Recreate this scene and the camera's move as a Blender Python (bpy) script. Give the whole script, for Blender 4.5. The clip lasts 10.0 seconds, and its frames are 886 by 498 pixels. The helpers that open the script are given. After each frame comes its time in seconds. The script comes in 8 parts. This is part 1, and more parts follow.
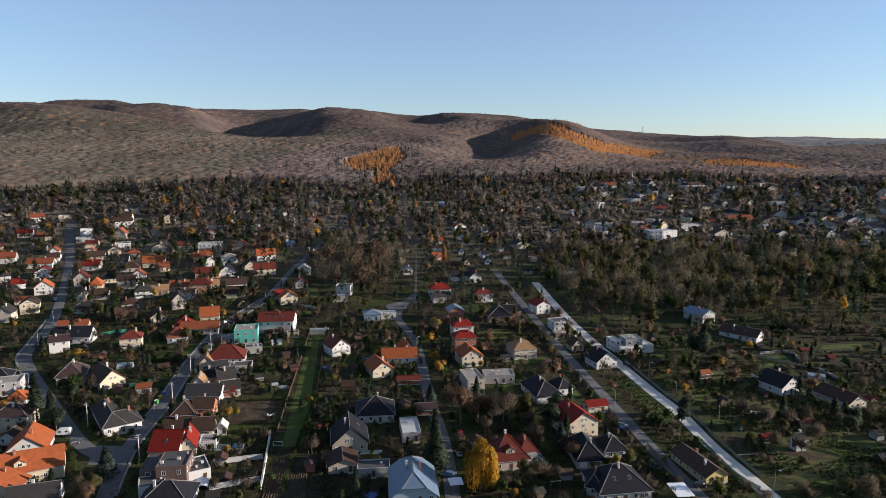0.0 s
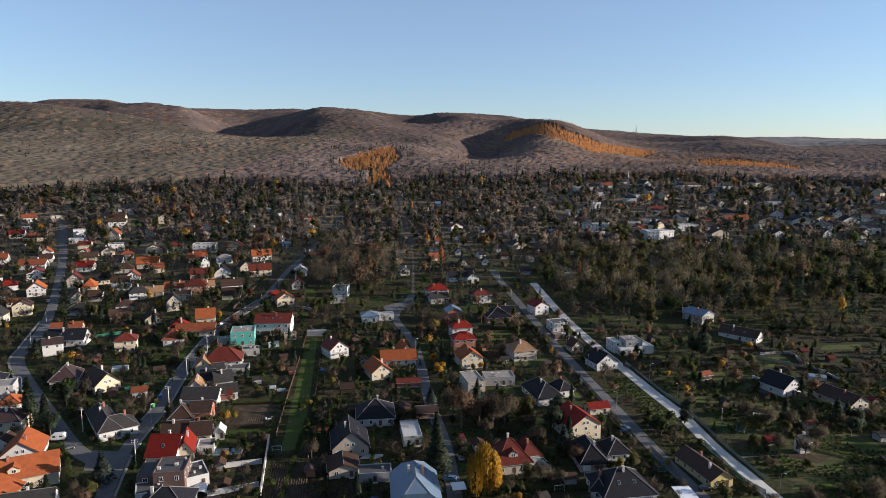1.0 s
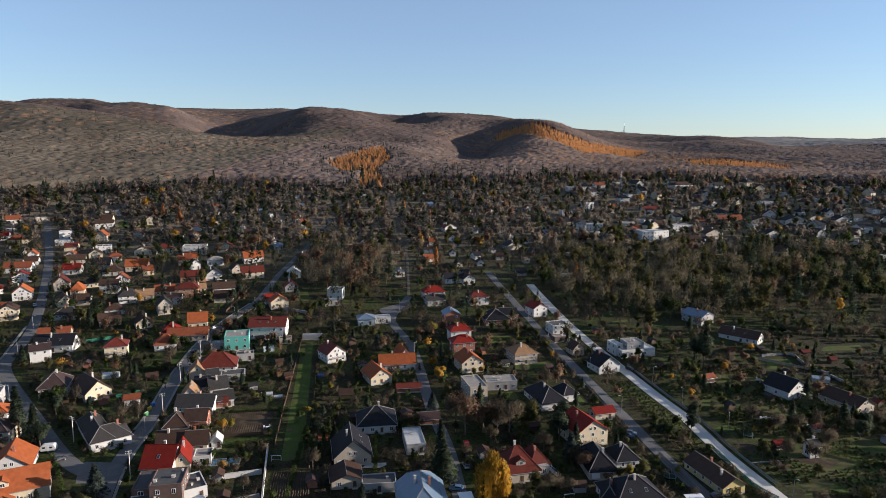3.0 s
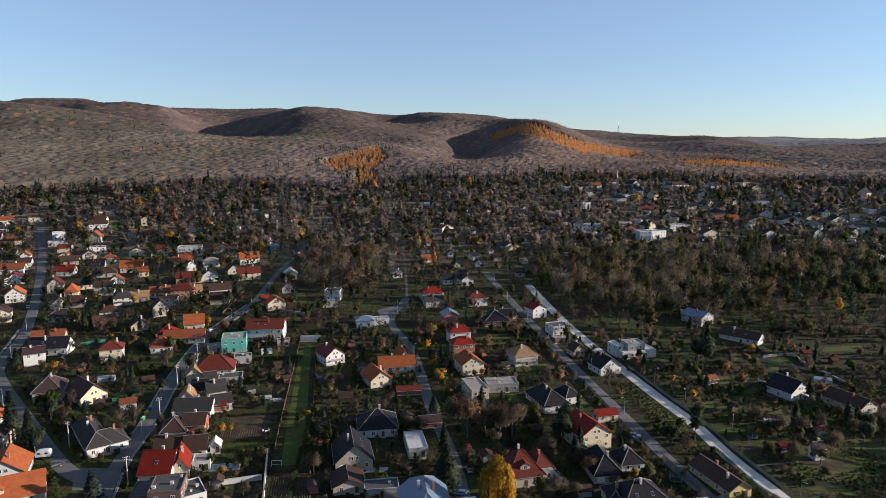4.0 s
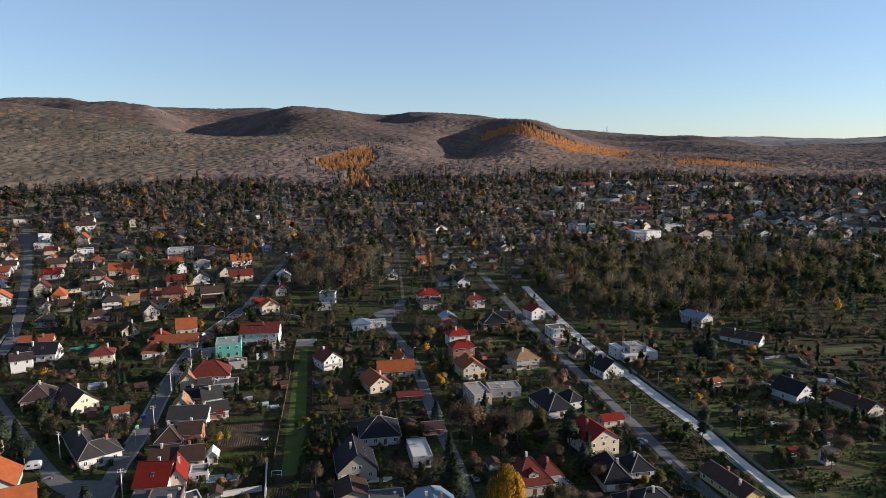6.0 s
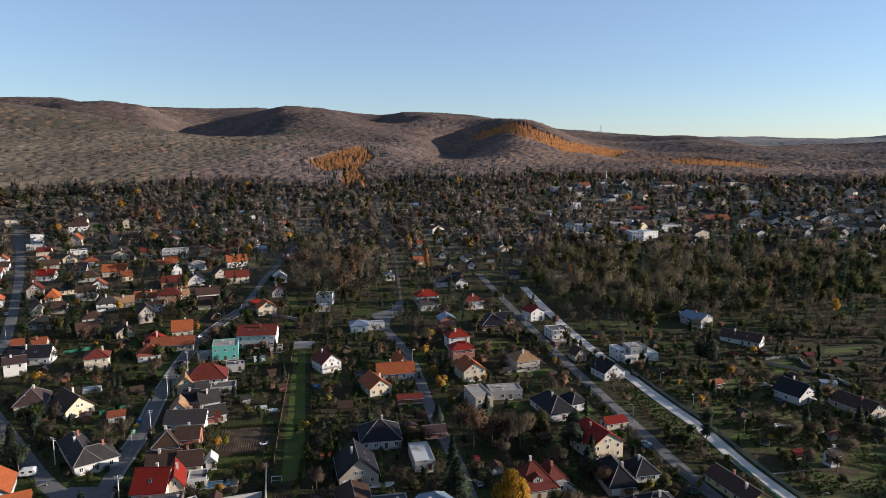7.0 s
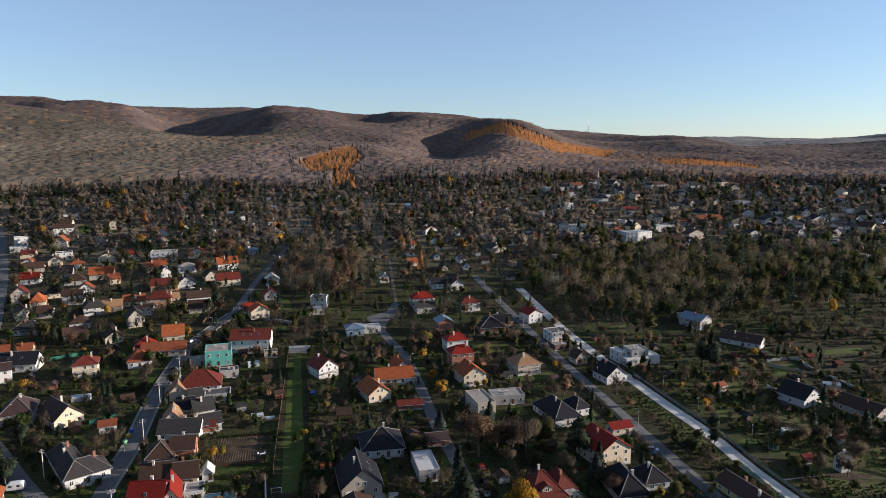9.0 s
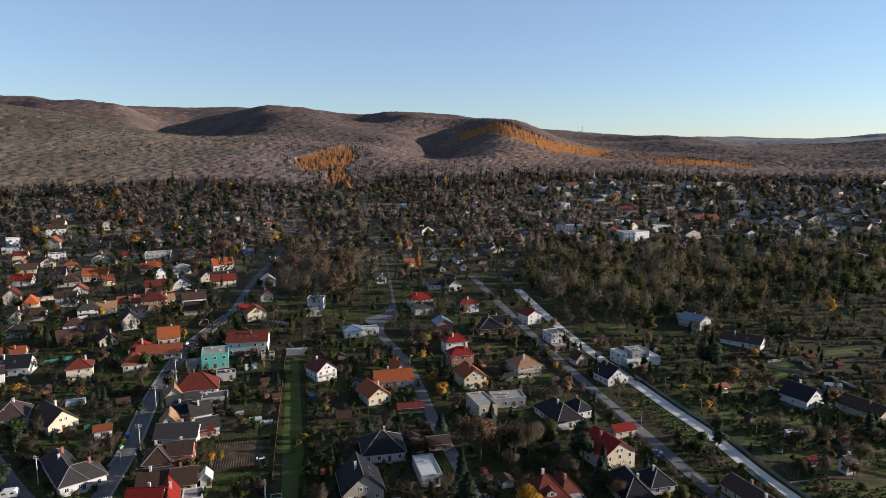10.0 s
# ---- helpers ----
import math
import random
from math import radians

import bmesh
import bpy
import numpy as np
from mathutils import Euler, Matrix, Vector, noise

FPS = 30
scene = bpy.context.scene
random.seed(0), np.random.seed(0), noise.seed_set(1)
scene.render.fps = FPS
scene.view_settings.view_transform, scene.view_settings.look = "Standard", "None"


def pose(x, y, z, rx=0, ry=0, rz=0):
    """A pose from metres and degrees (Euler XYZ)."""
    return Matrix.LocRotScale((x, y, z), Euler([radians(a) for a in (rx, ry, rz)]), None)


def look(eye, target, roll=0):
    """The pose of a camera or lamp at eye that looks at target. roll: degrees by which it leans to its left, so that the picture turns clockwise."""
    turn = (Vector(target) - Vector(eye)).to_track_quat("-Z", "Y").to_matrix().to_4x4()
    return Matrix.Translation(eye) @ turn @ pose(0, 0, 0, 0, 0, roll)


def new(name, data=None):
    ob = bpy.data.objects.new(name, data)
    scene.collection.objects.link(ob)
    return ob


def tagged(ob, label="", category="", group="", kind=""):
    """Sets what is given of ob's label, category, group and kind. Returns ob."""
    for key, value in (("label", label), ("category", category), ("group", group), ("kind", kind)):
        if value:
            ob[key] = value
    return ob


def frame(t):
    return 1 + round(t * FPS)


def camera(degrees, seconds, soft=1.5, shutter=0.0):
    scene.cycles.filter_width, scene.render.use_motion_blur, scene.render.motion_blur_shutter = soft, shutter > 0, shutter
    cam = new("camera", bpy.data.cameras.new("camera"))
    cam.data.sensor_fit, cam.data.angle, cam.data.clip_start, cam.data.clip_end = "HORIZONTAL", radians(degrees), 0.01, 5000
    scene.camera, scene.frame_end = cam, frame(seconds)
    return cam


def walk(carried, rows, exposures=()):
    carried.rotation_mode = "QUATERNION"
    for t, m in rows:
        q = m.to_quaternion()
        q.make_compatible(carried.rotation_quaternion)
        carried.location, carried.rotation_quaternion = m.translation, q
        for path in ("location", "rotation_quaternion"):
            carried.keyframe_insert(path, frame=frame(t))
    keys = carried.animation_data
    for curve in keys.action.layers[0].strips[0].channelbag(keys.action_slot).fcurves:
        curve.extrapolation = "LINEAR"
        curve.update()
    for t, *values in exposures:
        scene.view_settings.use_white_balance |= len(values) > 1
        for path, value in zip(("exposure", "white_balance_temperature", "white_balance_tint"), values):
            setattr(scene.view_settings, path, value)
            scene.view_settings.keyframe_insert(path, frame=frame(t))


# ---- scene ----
# ---- camera ----
cam = camera(68.0, 10.0, soft=0.75)
PATH = [
    (0.0, pose(0.000, 0.000, 99.968, 81.5319, -0.0192, 0.0000)),
    (1.25, pose(-3.264, 3.557, 99.994, 81.5267, -0.0398, -0.7150)),
    (2.5, pose(-6.516, 7.159, 100.028, 81.5204, -0.0331, -1.3927)),
    (3.75, pose(-9.743, 10.811, 100.067, 81.5139, -0.0159, -2.0581)),
    (5.0, pose(-12.929, 14.520, 100.102, 81.5080, 0.0004, -2.7288)),
    (6.25, pose(-16.060, 18.290, 100.132, 81.5028, 0.0099, -3.4142)),
    (7.5, pose(-19.120, 22.126, 100.149, 81.4983, 0.0121, -4.1161)),
    (8.75, pose(-22.096, 26.035, 100.150, 81.4941, 0.0120, -4.8283)),
    (10.0, pose(-24.972, 30.020, 100.128, 81.4896, 0.0200, -5.5367)),
]
walk(cam, PATH, exposures=[(0.0, 1.22, 6380, 14), (10.0, 1.22, 6380, 14)])

# ---- sky and sun ----
SUN_AZ, SUN_EL = 90.0, 12.5   # degrees from +y towards +x, and above the horizon
world = bpy.data.worlds.new("sky")
scene.world = world
world.use_nodes = True
wn = world.node_tree.nodes
wn.clear()
sky = wn.new("ShaderNodeTexSky")
sky.sky_type = 'NISHITA'
sky.sun_disc = False
sky.sun_elevation = radians(SUN_EL)
sky.sun_rotation = radians(SUN_AZ)
sky.altitude = 600
sky.air_density, sky.dust_density, sky.ozone_density = 1.0, 0.25, 3.6
bg = wn.new("ShaderNodeBackground")
bg.inputs["Strength"].default_value = 0.078
wout = wn.new("ShaderNodeOutputWorld")
veil = wn.new("ShaderNodeMix")   # thin autumn haze evens the sky out
veil.data_type = 'RGBA'
veil.inputs[0].default_value = 0.32
veil.inputs[7].default_value = (2.7, 3.25, 4.05, 1)
world.node_tree.links.new(sky.outputs[0], veil.inputs[6])
world.node_tree.links.new(veil.outputs[2], bg.inputs[0])
world.node_tree.links.new(bg.outputs[0], wout.inputs[0])

sun = new("sun", bpy.data.lights.new("sun", 'SUN'))
sun.data.energy = 5.0
sun.data.angle = radians(0.6)
sun.data.color = (1.0, 0.89, 0.76)
sx, sy = math.sin(radians(SUN_AZ)), math.cos(radians(SUN_AZ))
sun.matrix_world = look((sx * 400, sy * 400, 400 * math.tan(radians(SUN_EL))), (0, 0, 0))


# ---- materials ----
def mat(name, color, rough=0.8, metal=0.0, spread=0.25, scale=1.5, fine=9.0, bump=0.15, island=False, second=None, mix_at=0.5, spec=0.3, per_object=0.0):
    """A surface with two scales of colour variation, a fine relief and an optional second colour in patches."""
    m = bpy.data.materials.new(name)
    m.use_nodes = True
    nt = m.node_tree
    n, link = nt.nodes, nt.links.new
    b = n["Principled BSDF"]
    b.inputs["Roughness"].default_value = rough
    b.inputs["Metallic"].default_value = metal
    b.inputs["Specular IOR Level"].default_value = spec
    tc = n.new("ShaderNodeTexCoord")
    big, small = n.new("ShaderNodeTexNoise"), n.new("ShaderNodeTexNoise")
    geo = n.new("ShaderNodeNewGeometry")
    for t, s, d in ((big, scale, 3), (small, fine, 2)):
        t.inputs["Scale"].default_value = s
        t.inputs["Detail"].default_value = d
        link(geo.outputs["Position"], t.inputs["Vector"])
    tone = n.new("ShaderNodeMath")
    tone.operation = 'MULTIPLY_ADD'
    tone.inputs[1].default_value = 0.6
    link(big.outputs[0], tone.inputs[0])
    half = n.new("ShaderNodeMath")
    half.operation = 'MULTIPLY'
    half.inputs[1].default_value = 0.4
    link(small.outputs[0], half.inputs[0])
    link(half.outputs[0], tone.inputs[2])
    ramp = n.new("ShaderNodeMapRange")
    ramp.inputs["From Min"].default_value, ramp.inputs["From Max"].default_value = 0.3, 0.7
    ramp.inputs["To Min"].default_value, ramp.inputs["To Max"].default_value = 1 - spread, 1 + spread
    link(tone.outputs[0], ramp.inputs[0])
    value = ramp.outputs[0]
    if island or per_object:
        extra = n.new("ShaderNodeMapRange")
        amount = per_object or 0.18
        extra.inputs["To Min"].default_value, extra.inputs["To Max"].default_value = 1 - amount, 1 + amount
        if island:
            link(geo.outputs["Random Per Island"], extra.inputs[0])
        else:
            info = n.new("ShaderNodeObjectInfo")
            link(info.outputs["Random"], extra.inputs[0])
        mul = n.new("ShaderNodeMath")
        mul.operation = 'MULTIPLY'
        link(value, mul.inputs[0])
        link(extra.outputs[0], mul.inputs[1])
        value = mul.outputs[0]
    col = n.new("ShaderNodeMix")
    col.data_type = 'RGBA'
    col.blend_type = 'MULTIPLY'
    col.inputs[0].default_value = 1.0
    col.inputs[6].default_value = (*color, 1)
    if second:
        two = n.new("ShaderNodeMix")
        two.data_type = 'RGBA'
        two.inputs[6].default_value = (*color, 1)
        two.inputs[7].default_value = (*second, 1)
        cut = n.new("ShaderNodeMapRange")
        cut.inputs["From Min"].default_value, cut.inputs["From Max"].default_value = mix_at - 0.06, mix_at + 0.06
        if island:
            link(geo.outputs["Random Per Island"], cut.inputs[0])
        else:
            link(big.outputs[0], cut.inputs[0])
        link(cut.outputs[0], two.inputs[0])
        link(two.outputs[2], col.inputs[6])
    link(value, col.inputs[7])
    link(col.outputs[2], b.inputs["Base Color"])
    if bump:
        bp = n.new("ShaderNodeBump")
        bp.inputs["Strength"].default_value = bump
        bp.inputs["Distance"].default_value = 0.05
        link(small.outputs[0], bp.inputs["Height"])
        link(bp.outputs[0], b.inputs["Normal"])
    return m


def tile_mat(name, color, rough=0.65, course=0.34, spread=0.22, metal=0.0):
    """Roof tiles: courses down the slope as a fine wave in height, with weathered patches."""
    m = mat(name, color, rough, metal, spread, scale=0.7, fine=5.0, bump=0, per_object=0.14, spec=0.07)
    n, link = m.node_tree.nodes, m.node_tree.links.new
    geo = n.new("ShaderNodeNewGeometry")
    sep = n.new("ShaderNodeSeparateXYZ")
    link(geo.outputs["Position"], sep.inputs[0])
    saw = n.new("ShaderNodeMath")
    saw.operation = 'PINGPONG'
    saw.inputs[1].default_value = course / 2
    link(sep.outputs[2], saw.inputs[0])
    bp = n.new("ShaderNodeBump")
    bp.inputs["Strength"].default_value = 0.35
    bp.inputs["Distance"].default_value = 0.2
    link(saw.outputs[0], bp.inputs["Height"])
    link(bp.outputs[0], n["Principled BSDF"].inputs["Normal"])
    return m


WALLS = {
    "white": mat("render_white", (0.420, 0.414, 0.395), 0.9, spread=0.10, scale=0.6),
    "cream": mat("render_cream", (0.420, 0.356, 0.255), 0.9, spread=0.10, scale=0.6),
    "beige": mat("render_beige", (0.318, 0.273, 0.217), 0.9, spread=0.12, scale=0.6),
    "grey": mat("render_grey", (0.267, 0.261, 0.249), 0.9, spread=0.12, scale=0.6),
    "yellow": mat("render_yellow", (0.420, 0.331, 0.140), 0.9, spread=0.10, scale=0.6),
    "teal": mat("render_teal", (0.083, 0.318, 0.267), 0.85, spread=0.08, scale=0.6),
    "salmon": mat("render_salmon", (0.382, 0.210, 0.127), 0.9, spread=0.12, scale=0.6),
    "terracotta": mat("render_terracotta", (0.292, 0.108, 0.064), 0.9, spread=0.15, scale=0.6),
    "brick": mat("brickwork", (0.229, 0.095, 0.064), 0.9, spread=0.2, scale=2.0),
    "brown": mat("cladding_brown", (0.100, 0.064, 0.054), 0.8, spread=0.15, scale=1.0),
    "blue": mat("render_pale_blue", (0.318, 0.382, 0.420), 0.9, spread=0.08, scale=0.6),
    "wood": mat("wood_boards", (0.054, 0.033, 0.021), 0.8, spread=0.25, scale=3.0),
}
ROOFS = {
    "orange": tile_mat("tiles_orange", (0.222, 0.062, 0.023)),
    "red": tile_mat("tiles_red", (0.136, 0.014, 0.009), 0.55),
    "darkred": tile_mat("tiles_dark_red", (0.087, 0.020, 0.014), 0.55),
    "rust": tile_mat("tiles_rust", (0.150, 0.045, 0.022)),
    "brown": tile_mat("tiles_brown", (0.045, 0.027, 0.020)),
    "tan": tile_mat("tiles_tan", (0.197, 0.115, 0.063)),
    "slate": tile_mat("tiles_slate", (0.013, 0.013, 0.016), 0.6),
    "mauve": tile_mat("tiles_mauve", (0.039, 0.025, 0.024), 0.55),
    "grey": tile_mat("tiles_grey", (0.030, 0.028, 0.027), 0.7),
    "metal": mat("sheet_metal", (0.101, 0.148, 0.203), 0.40, 0.2, spread=0.12, scale=0.5, bump=0.05),
    "flat": mat("roof_gravel", (0.207, 0.190, 0.168), 0.95, spread=0.2, scale=0.5),
    "felt": mat("roof_felt", (0.052, 0.052, 0.052), 0.9, spread=0.25, scale=0.5),
    "white": mat("roof_membrane", (0.358, 0.358, 0.346), 0.7, spread=0.12, scale=0.5),
}
M_FRAME = mat("window_frame_white", (0.600, 0.600, 0.584), 0.5, spread=0.05)
M_GLASS = mat("window_glass", (0.022, 0.026, 0.030), 0.06, spread=0.15, bump=0, spec=0.7)
M_DOOR = mat("door_wood", (0.074, 0.041, 0.022), 0.5, spread=0.2)
M_RIDGE = mat("ridge_tiles", (0.126, 0.118, 0.111), 0.7, spread=0.2)
M_CHIM = mat("chimney_render", (0.407, 0.370, 0.333), 0.9, spread=0.2)
M_CONC = mat("concrete", (0.311, 0.296, 0.274), 0.9, spread=0.18, scale=0.8)
M_PAVE = mat("worn_pavement", (0.170, 0.162, 0.150), 0.9, spread=0.22, scale=0.8)
M_ASPH = mat("asphalt", (0.088, 0.087, 0.087), 0.9, spread=0.25, scale=0.25, fine=3.0)
M_NEWROAD = mat("pale_gravel_road", (0.38, 0.368, 0.342), 0.95, spread=0.16, scale=0.3, fine=3.0)
M_TRACK = mat("earth_track", (0.075, 0.062, 0.048), 0.95, spread=0.3, scale=0.3, fine=3.0)
M_STEEL = mat("galvanised_steel", (0.296, 0.303, 0.311), 0.45, 0.7, spread=0.1)
M_BARK = mat("bark", (0.089, 0.067, 0.048), 0.95, spread=0.25)


# ---- helpers of this scene ----
def raw(name, verts, faces, mats, index=None, smooth=False):
    me = bpy.data.meshes.new(name)
    me.from_pydata([tuple(v) for v in verts], [], faces)
    for m in (mats if isinstance(mats, (list, tuple)) else [mats]):
        me.materials.append(m)
    if index is not None:
        me.polygons.foreach_set("material_index", index)
    me.update()
    return me


def tris(name, v, f, material, smooth=False, normals=None):
    """A mesh of triangles from arrays; normals soften the light on loose leaves."""
    me = bpy.data.meshes.new(name)
    v, f = np.asarray(v, np.float32), np.array(f, np.int32)
    if normals is not None:   # every leaf turns its face outwards
        flat = np.cross(v[f[:, 1]] - v[f[:, 0]], v[f[:, 2]] - v[f[:, 0]])
        back = (flat * normals[f[:, 0]]).sum(1) < 0
        f[back] = f[back][:, ::-1]
    me.vertices.add(len(v))
    me.vertices.foreach_set("co", v.ravel())
    me.loops.add(f.size)
    me.loops.foreach_set("vertex_index", f.ravel())
    me.polygons.add(len(f))
    me.polygons.foreach_set("loop_start", np.arange(0, f.size, f.shape[1], dtype=np.int32))
    me.materials.append(material)
    me.update(calc_edges=True)
    if smooth:
        me.polygons.foreach_set("use_smooth", np.ones(len(f), bool))
    if normals is not None:
        soft = me.attributes.new("custom_normal", 'FLOAT_VECTOR', 'POINT')
        soft.data.foreach_set("vector", np.asarray(normals, np.float32).ravel())
    return me


def under(parent, name, mesh, label="", at=None):
    ob = new(name, mesh)
    ob.parent = parent
    if at is not None:
        ob.matrix_basis = at
    return tagged(ob, label)


def boxes(parts):
    """Verts and quads of axis-aligned boxes given as (x0, y0, z0, x1, y1, z1)."""
    v, f = [], []
    for x0, y0, z0, x1, y1, z1 in parts:
        k = len(v)
        v += [(x0, y0, z0), (x1, y0, z0), (x1, y1, z0), (x0, y1, z0), (x0, y0, z1), (x1, y0, z1), (x1, y1, z1), (x0, y1, z1)]
        f += [[k + a for a in q] for q in ((0, 3, 2, 1), (4, 5, 6, 7), (0, 1, 5, 4), (1, 2, 6, 5), (2, 3, 7, 6), (3, 0, 4, 7))]
    return v, f


def box_mesh(name, parts, material):
    return raw(name, *boxes(parts), material)


def tube(path, r0, r1=None, sides=6):
    """Verts and quads of a tapered tube along points."""
    r1 = r0 if r1 is None else r1
    pts = [Vector(p) for p in path]
    v, f = [], []
    for i, p in enumerate(pts):
        d = (pts[min(i + 1, len(pts) - 1)] - pts[max(i - 1, 0)]).normalized()
        a = d.orthogonal().normalized()
        b = d.cross(a)
        r = r0 + (r1 - r0) * i / max(1, len(pts) - 1)
        for s in range(sides):
            t = 2 * math.pi * s / sides
            v.append(tuple(p + r * (math.cos(t) * a + math.sin(t) * b)))
        if i:
            k = (i - 1) * sides
            f += [[k + s, k + (s + 1) % sides, k + sides + (s + 1) % sides, k + sides + s] for s in range(sides)]
    f.append(list(range(sides))[::-1])
    f.append([len(v) - sides + s for s in range(sides)])
    return v, f


def joined(*pieces):
    v, f = [], []
    for pv, pf in pieces:
        k = len(v)
        v += list(pv)
        f += [[k + a for a in q] for q in pf]
    return v, f


# ---- the lie of the land ----
LAND = 1.136   # metres to a unit of the plan below
AZ_KNOTS = np.array([-60, -45, -34, -32, -30, -28, -26, -24, -22, -20, -18, -16, -14, -12, -10, -8, -6, -4, -2, 0, 2, 4, 6, 8, 10, 12, 14, 16, 18, 20, 22, 24, 26, 28, 30, 32, 34, 36, 38, 40, 46, 60])
SKY_KNOTS = np.array([35.0, 48.7, 66.0, 62.0, 68.0, 69.7, 72.0, 65.0, 57.5, 62.0, 59.6, 61.2, 64.1, 65.4, 62.0, 53.0, 60.2, 56.7, 57.3, 62.2, 58.0, 55.0, 53.0, 48.0, 41.5, 34.0, 29.5, 25.0, 22.3, 19.8, 17.0, 16.2, 19.2, 18.1, 15.8, 15.7, 13.5, 15.0, 19.7, 22.1, 24.6, 16.1]) / 1163.0
CREST_KNOTS = np.array([1900, 1900, 1900, 1914, 1927, 1941, 1950, 1950, 1955, 1973, 1991, 2000, 2000, 2000, 2000, 2000, 1982, 1964, 1945, 1927, 1908, 1910, 1928, 1945, 2011, 2099, 2186, 2274, 2417, 2583, 2747, 2905, 3063, 3221, 3320, 3360, 3400, 3350, 3300, 3225, 3000, 3000])
SPURS = [  # from, to, height, width
    ((-872, 1900), (-420, 950), 8, 170), ((-570, 1820), (-250, 1000), -44, 84), ((-270, 1950), (-160, 1000), 26, 115), ((-760, 1560), (-470, 1470), 15, 48),
    ((-95, 1950), (-50, 1380), -46, 58), ((100, 1850), (30, 1250), 12, 75), ((150, 1450), (50, 860), -36, 58),
    ((290, 1620), (150, 940), 30, 95), ((560, 1900), (420, 1100), -9, 130), ((900, 2300), (600, 1200), 20, 140), ((1150, 2500), (820, 1300), -12, 150),
    ((-1150, 1800), (-700, 900), -24, 130), ((-1500, 1330), (-280, 950), 30, 110), ((-1400, 1600), (-380, 1190), -30, 115),
]


def smooth_steps(x, a, b):
    t = np.clip((x - a) / (b - a), 0, 1)
    return t * t * (3 - 2 * t)


SKY_EVEN = np.array([np.average(SKY_KNOTS, weights=np.exp(-((AZ_KNOTS - a) / 5.0) ** 2)) for a in AZ_KNOTS])   # the lower slopes are rounder than the crest


def ground(x, y):
    """The height of the ground: a plain that rises towards the wooded hills."""
    x, y = np.asarray(x, float) / LAND, np.asarray(y, float) / LAND
    d = np.hypot(x, y)
    low = 0.13 * 60 * np.logaddexp(0, (np.minimum(y, 760) - 310) / 60) - 0.018 * np.clip(x, -500, 500)
    az = np.degrees(np.arctan2(x, np.maximum(y, 1)))
    e = np.interp(az, AZ_KNOTS, SKY_KNOTS)
    r = np.interp(az, AZ_KNOTS, CREST_KNOTS)
    s = (d - 640) / (r - 640)
    e = np.interp(az, AZ_KNOTS, SKY_EVEN) + (e - np.interp(az, AZ_KNOTS, SKY_EVEN)) * smooth_steps(s, 0.3, 0.9)
    z_crest = 88 + r * e
    rise = np.where(s < 1, 1 - (1 - np.clip(s, 0, 1)) ** 1.15, 1 - 0.25 * smooth_steps(s, 1, 1.6))
    high = 48 + (z_crest - 48) * rise
    for (x0, y0), (x1, y1), h, wide in SPURS:
        ux, uy = x1 - x0, y1 - y0
        t = np.clip(((x - x0) * ux + (y - y0) * uy) / (ux * ux + uy * uy), 0, 1)
        off = np.hypot(x - x0 - t * ux, y - y0 - t * uy)
        high = high + h * np.exp(-(off / wide) ** 2) * smooth_steps(t, 0.12, 0.5) * np.minimum(1, 2.5 * (1 - t) + 0.2)
    high = high + 5 * np.sin(x / 61 + 1.3 * np.sin(y / 83)) * np.sin(y / 71 + 0.8 * np.sin(x / 97)) * smooth_steps(d, 700, 1000)
    w = smooth_steps(d, 560, 820) * (y > 0)
    return LAND * (low * (1 - w) + high * w)


def on_ground(x, y, lift=0.0):
    return float(ground(x, y)) + lift


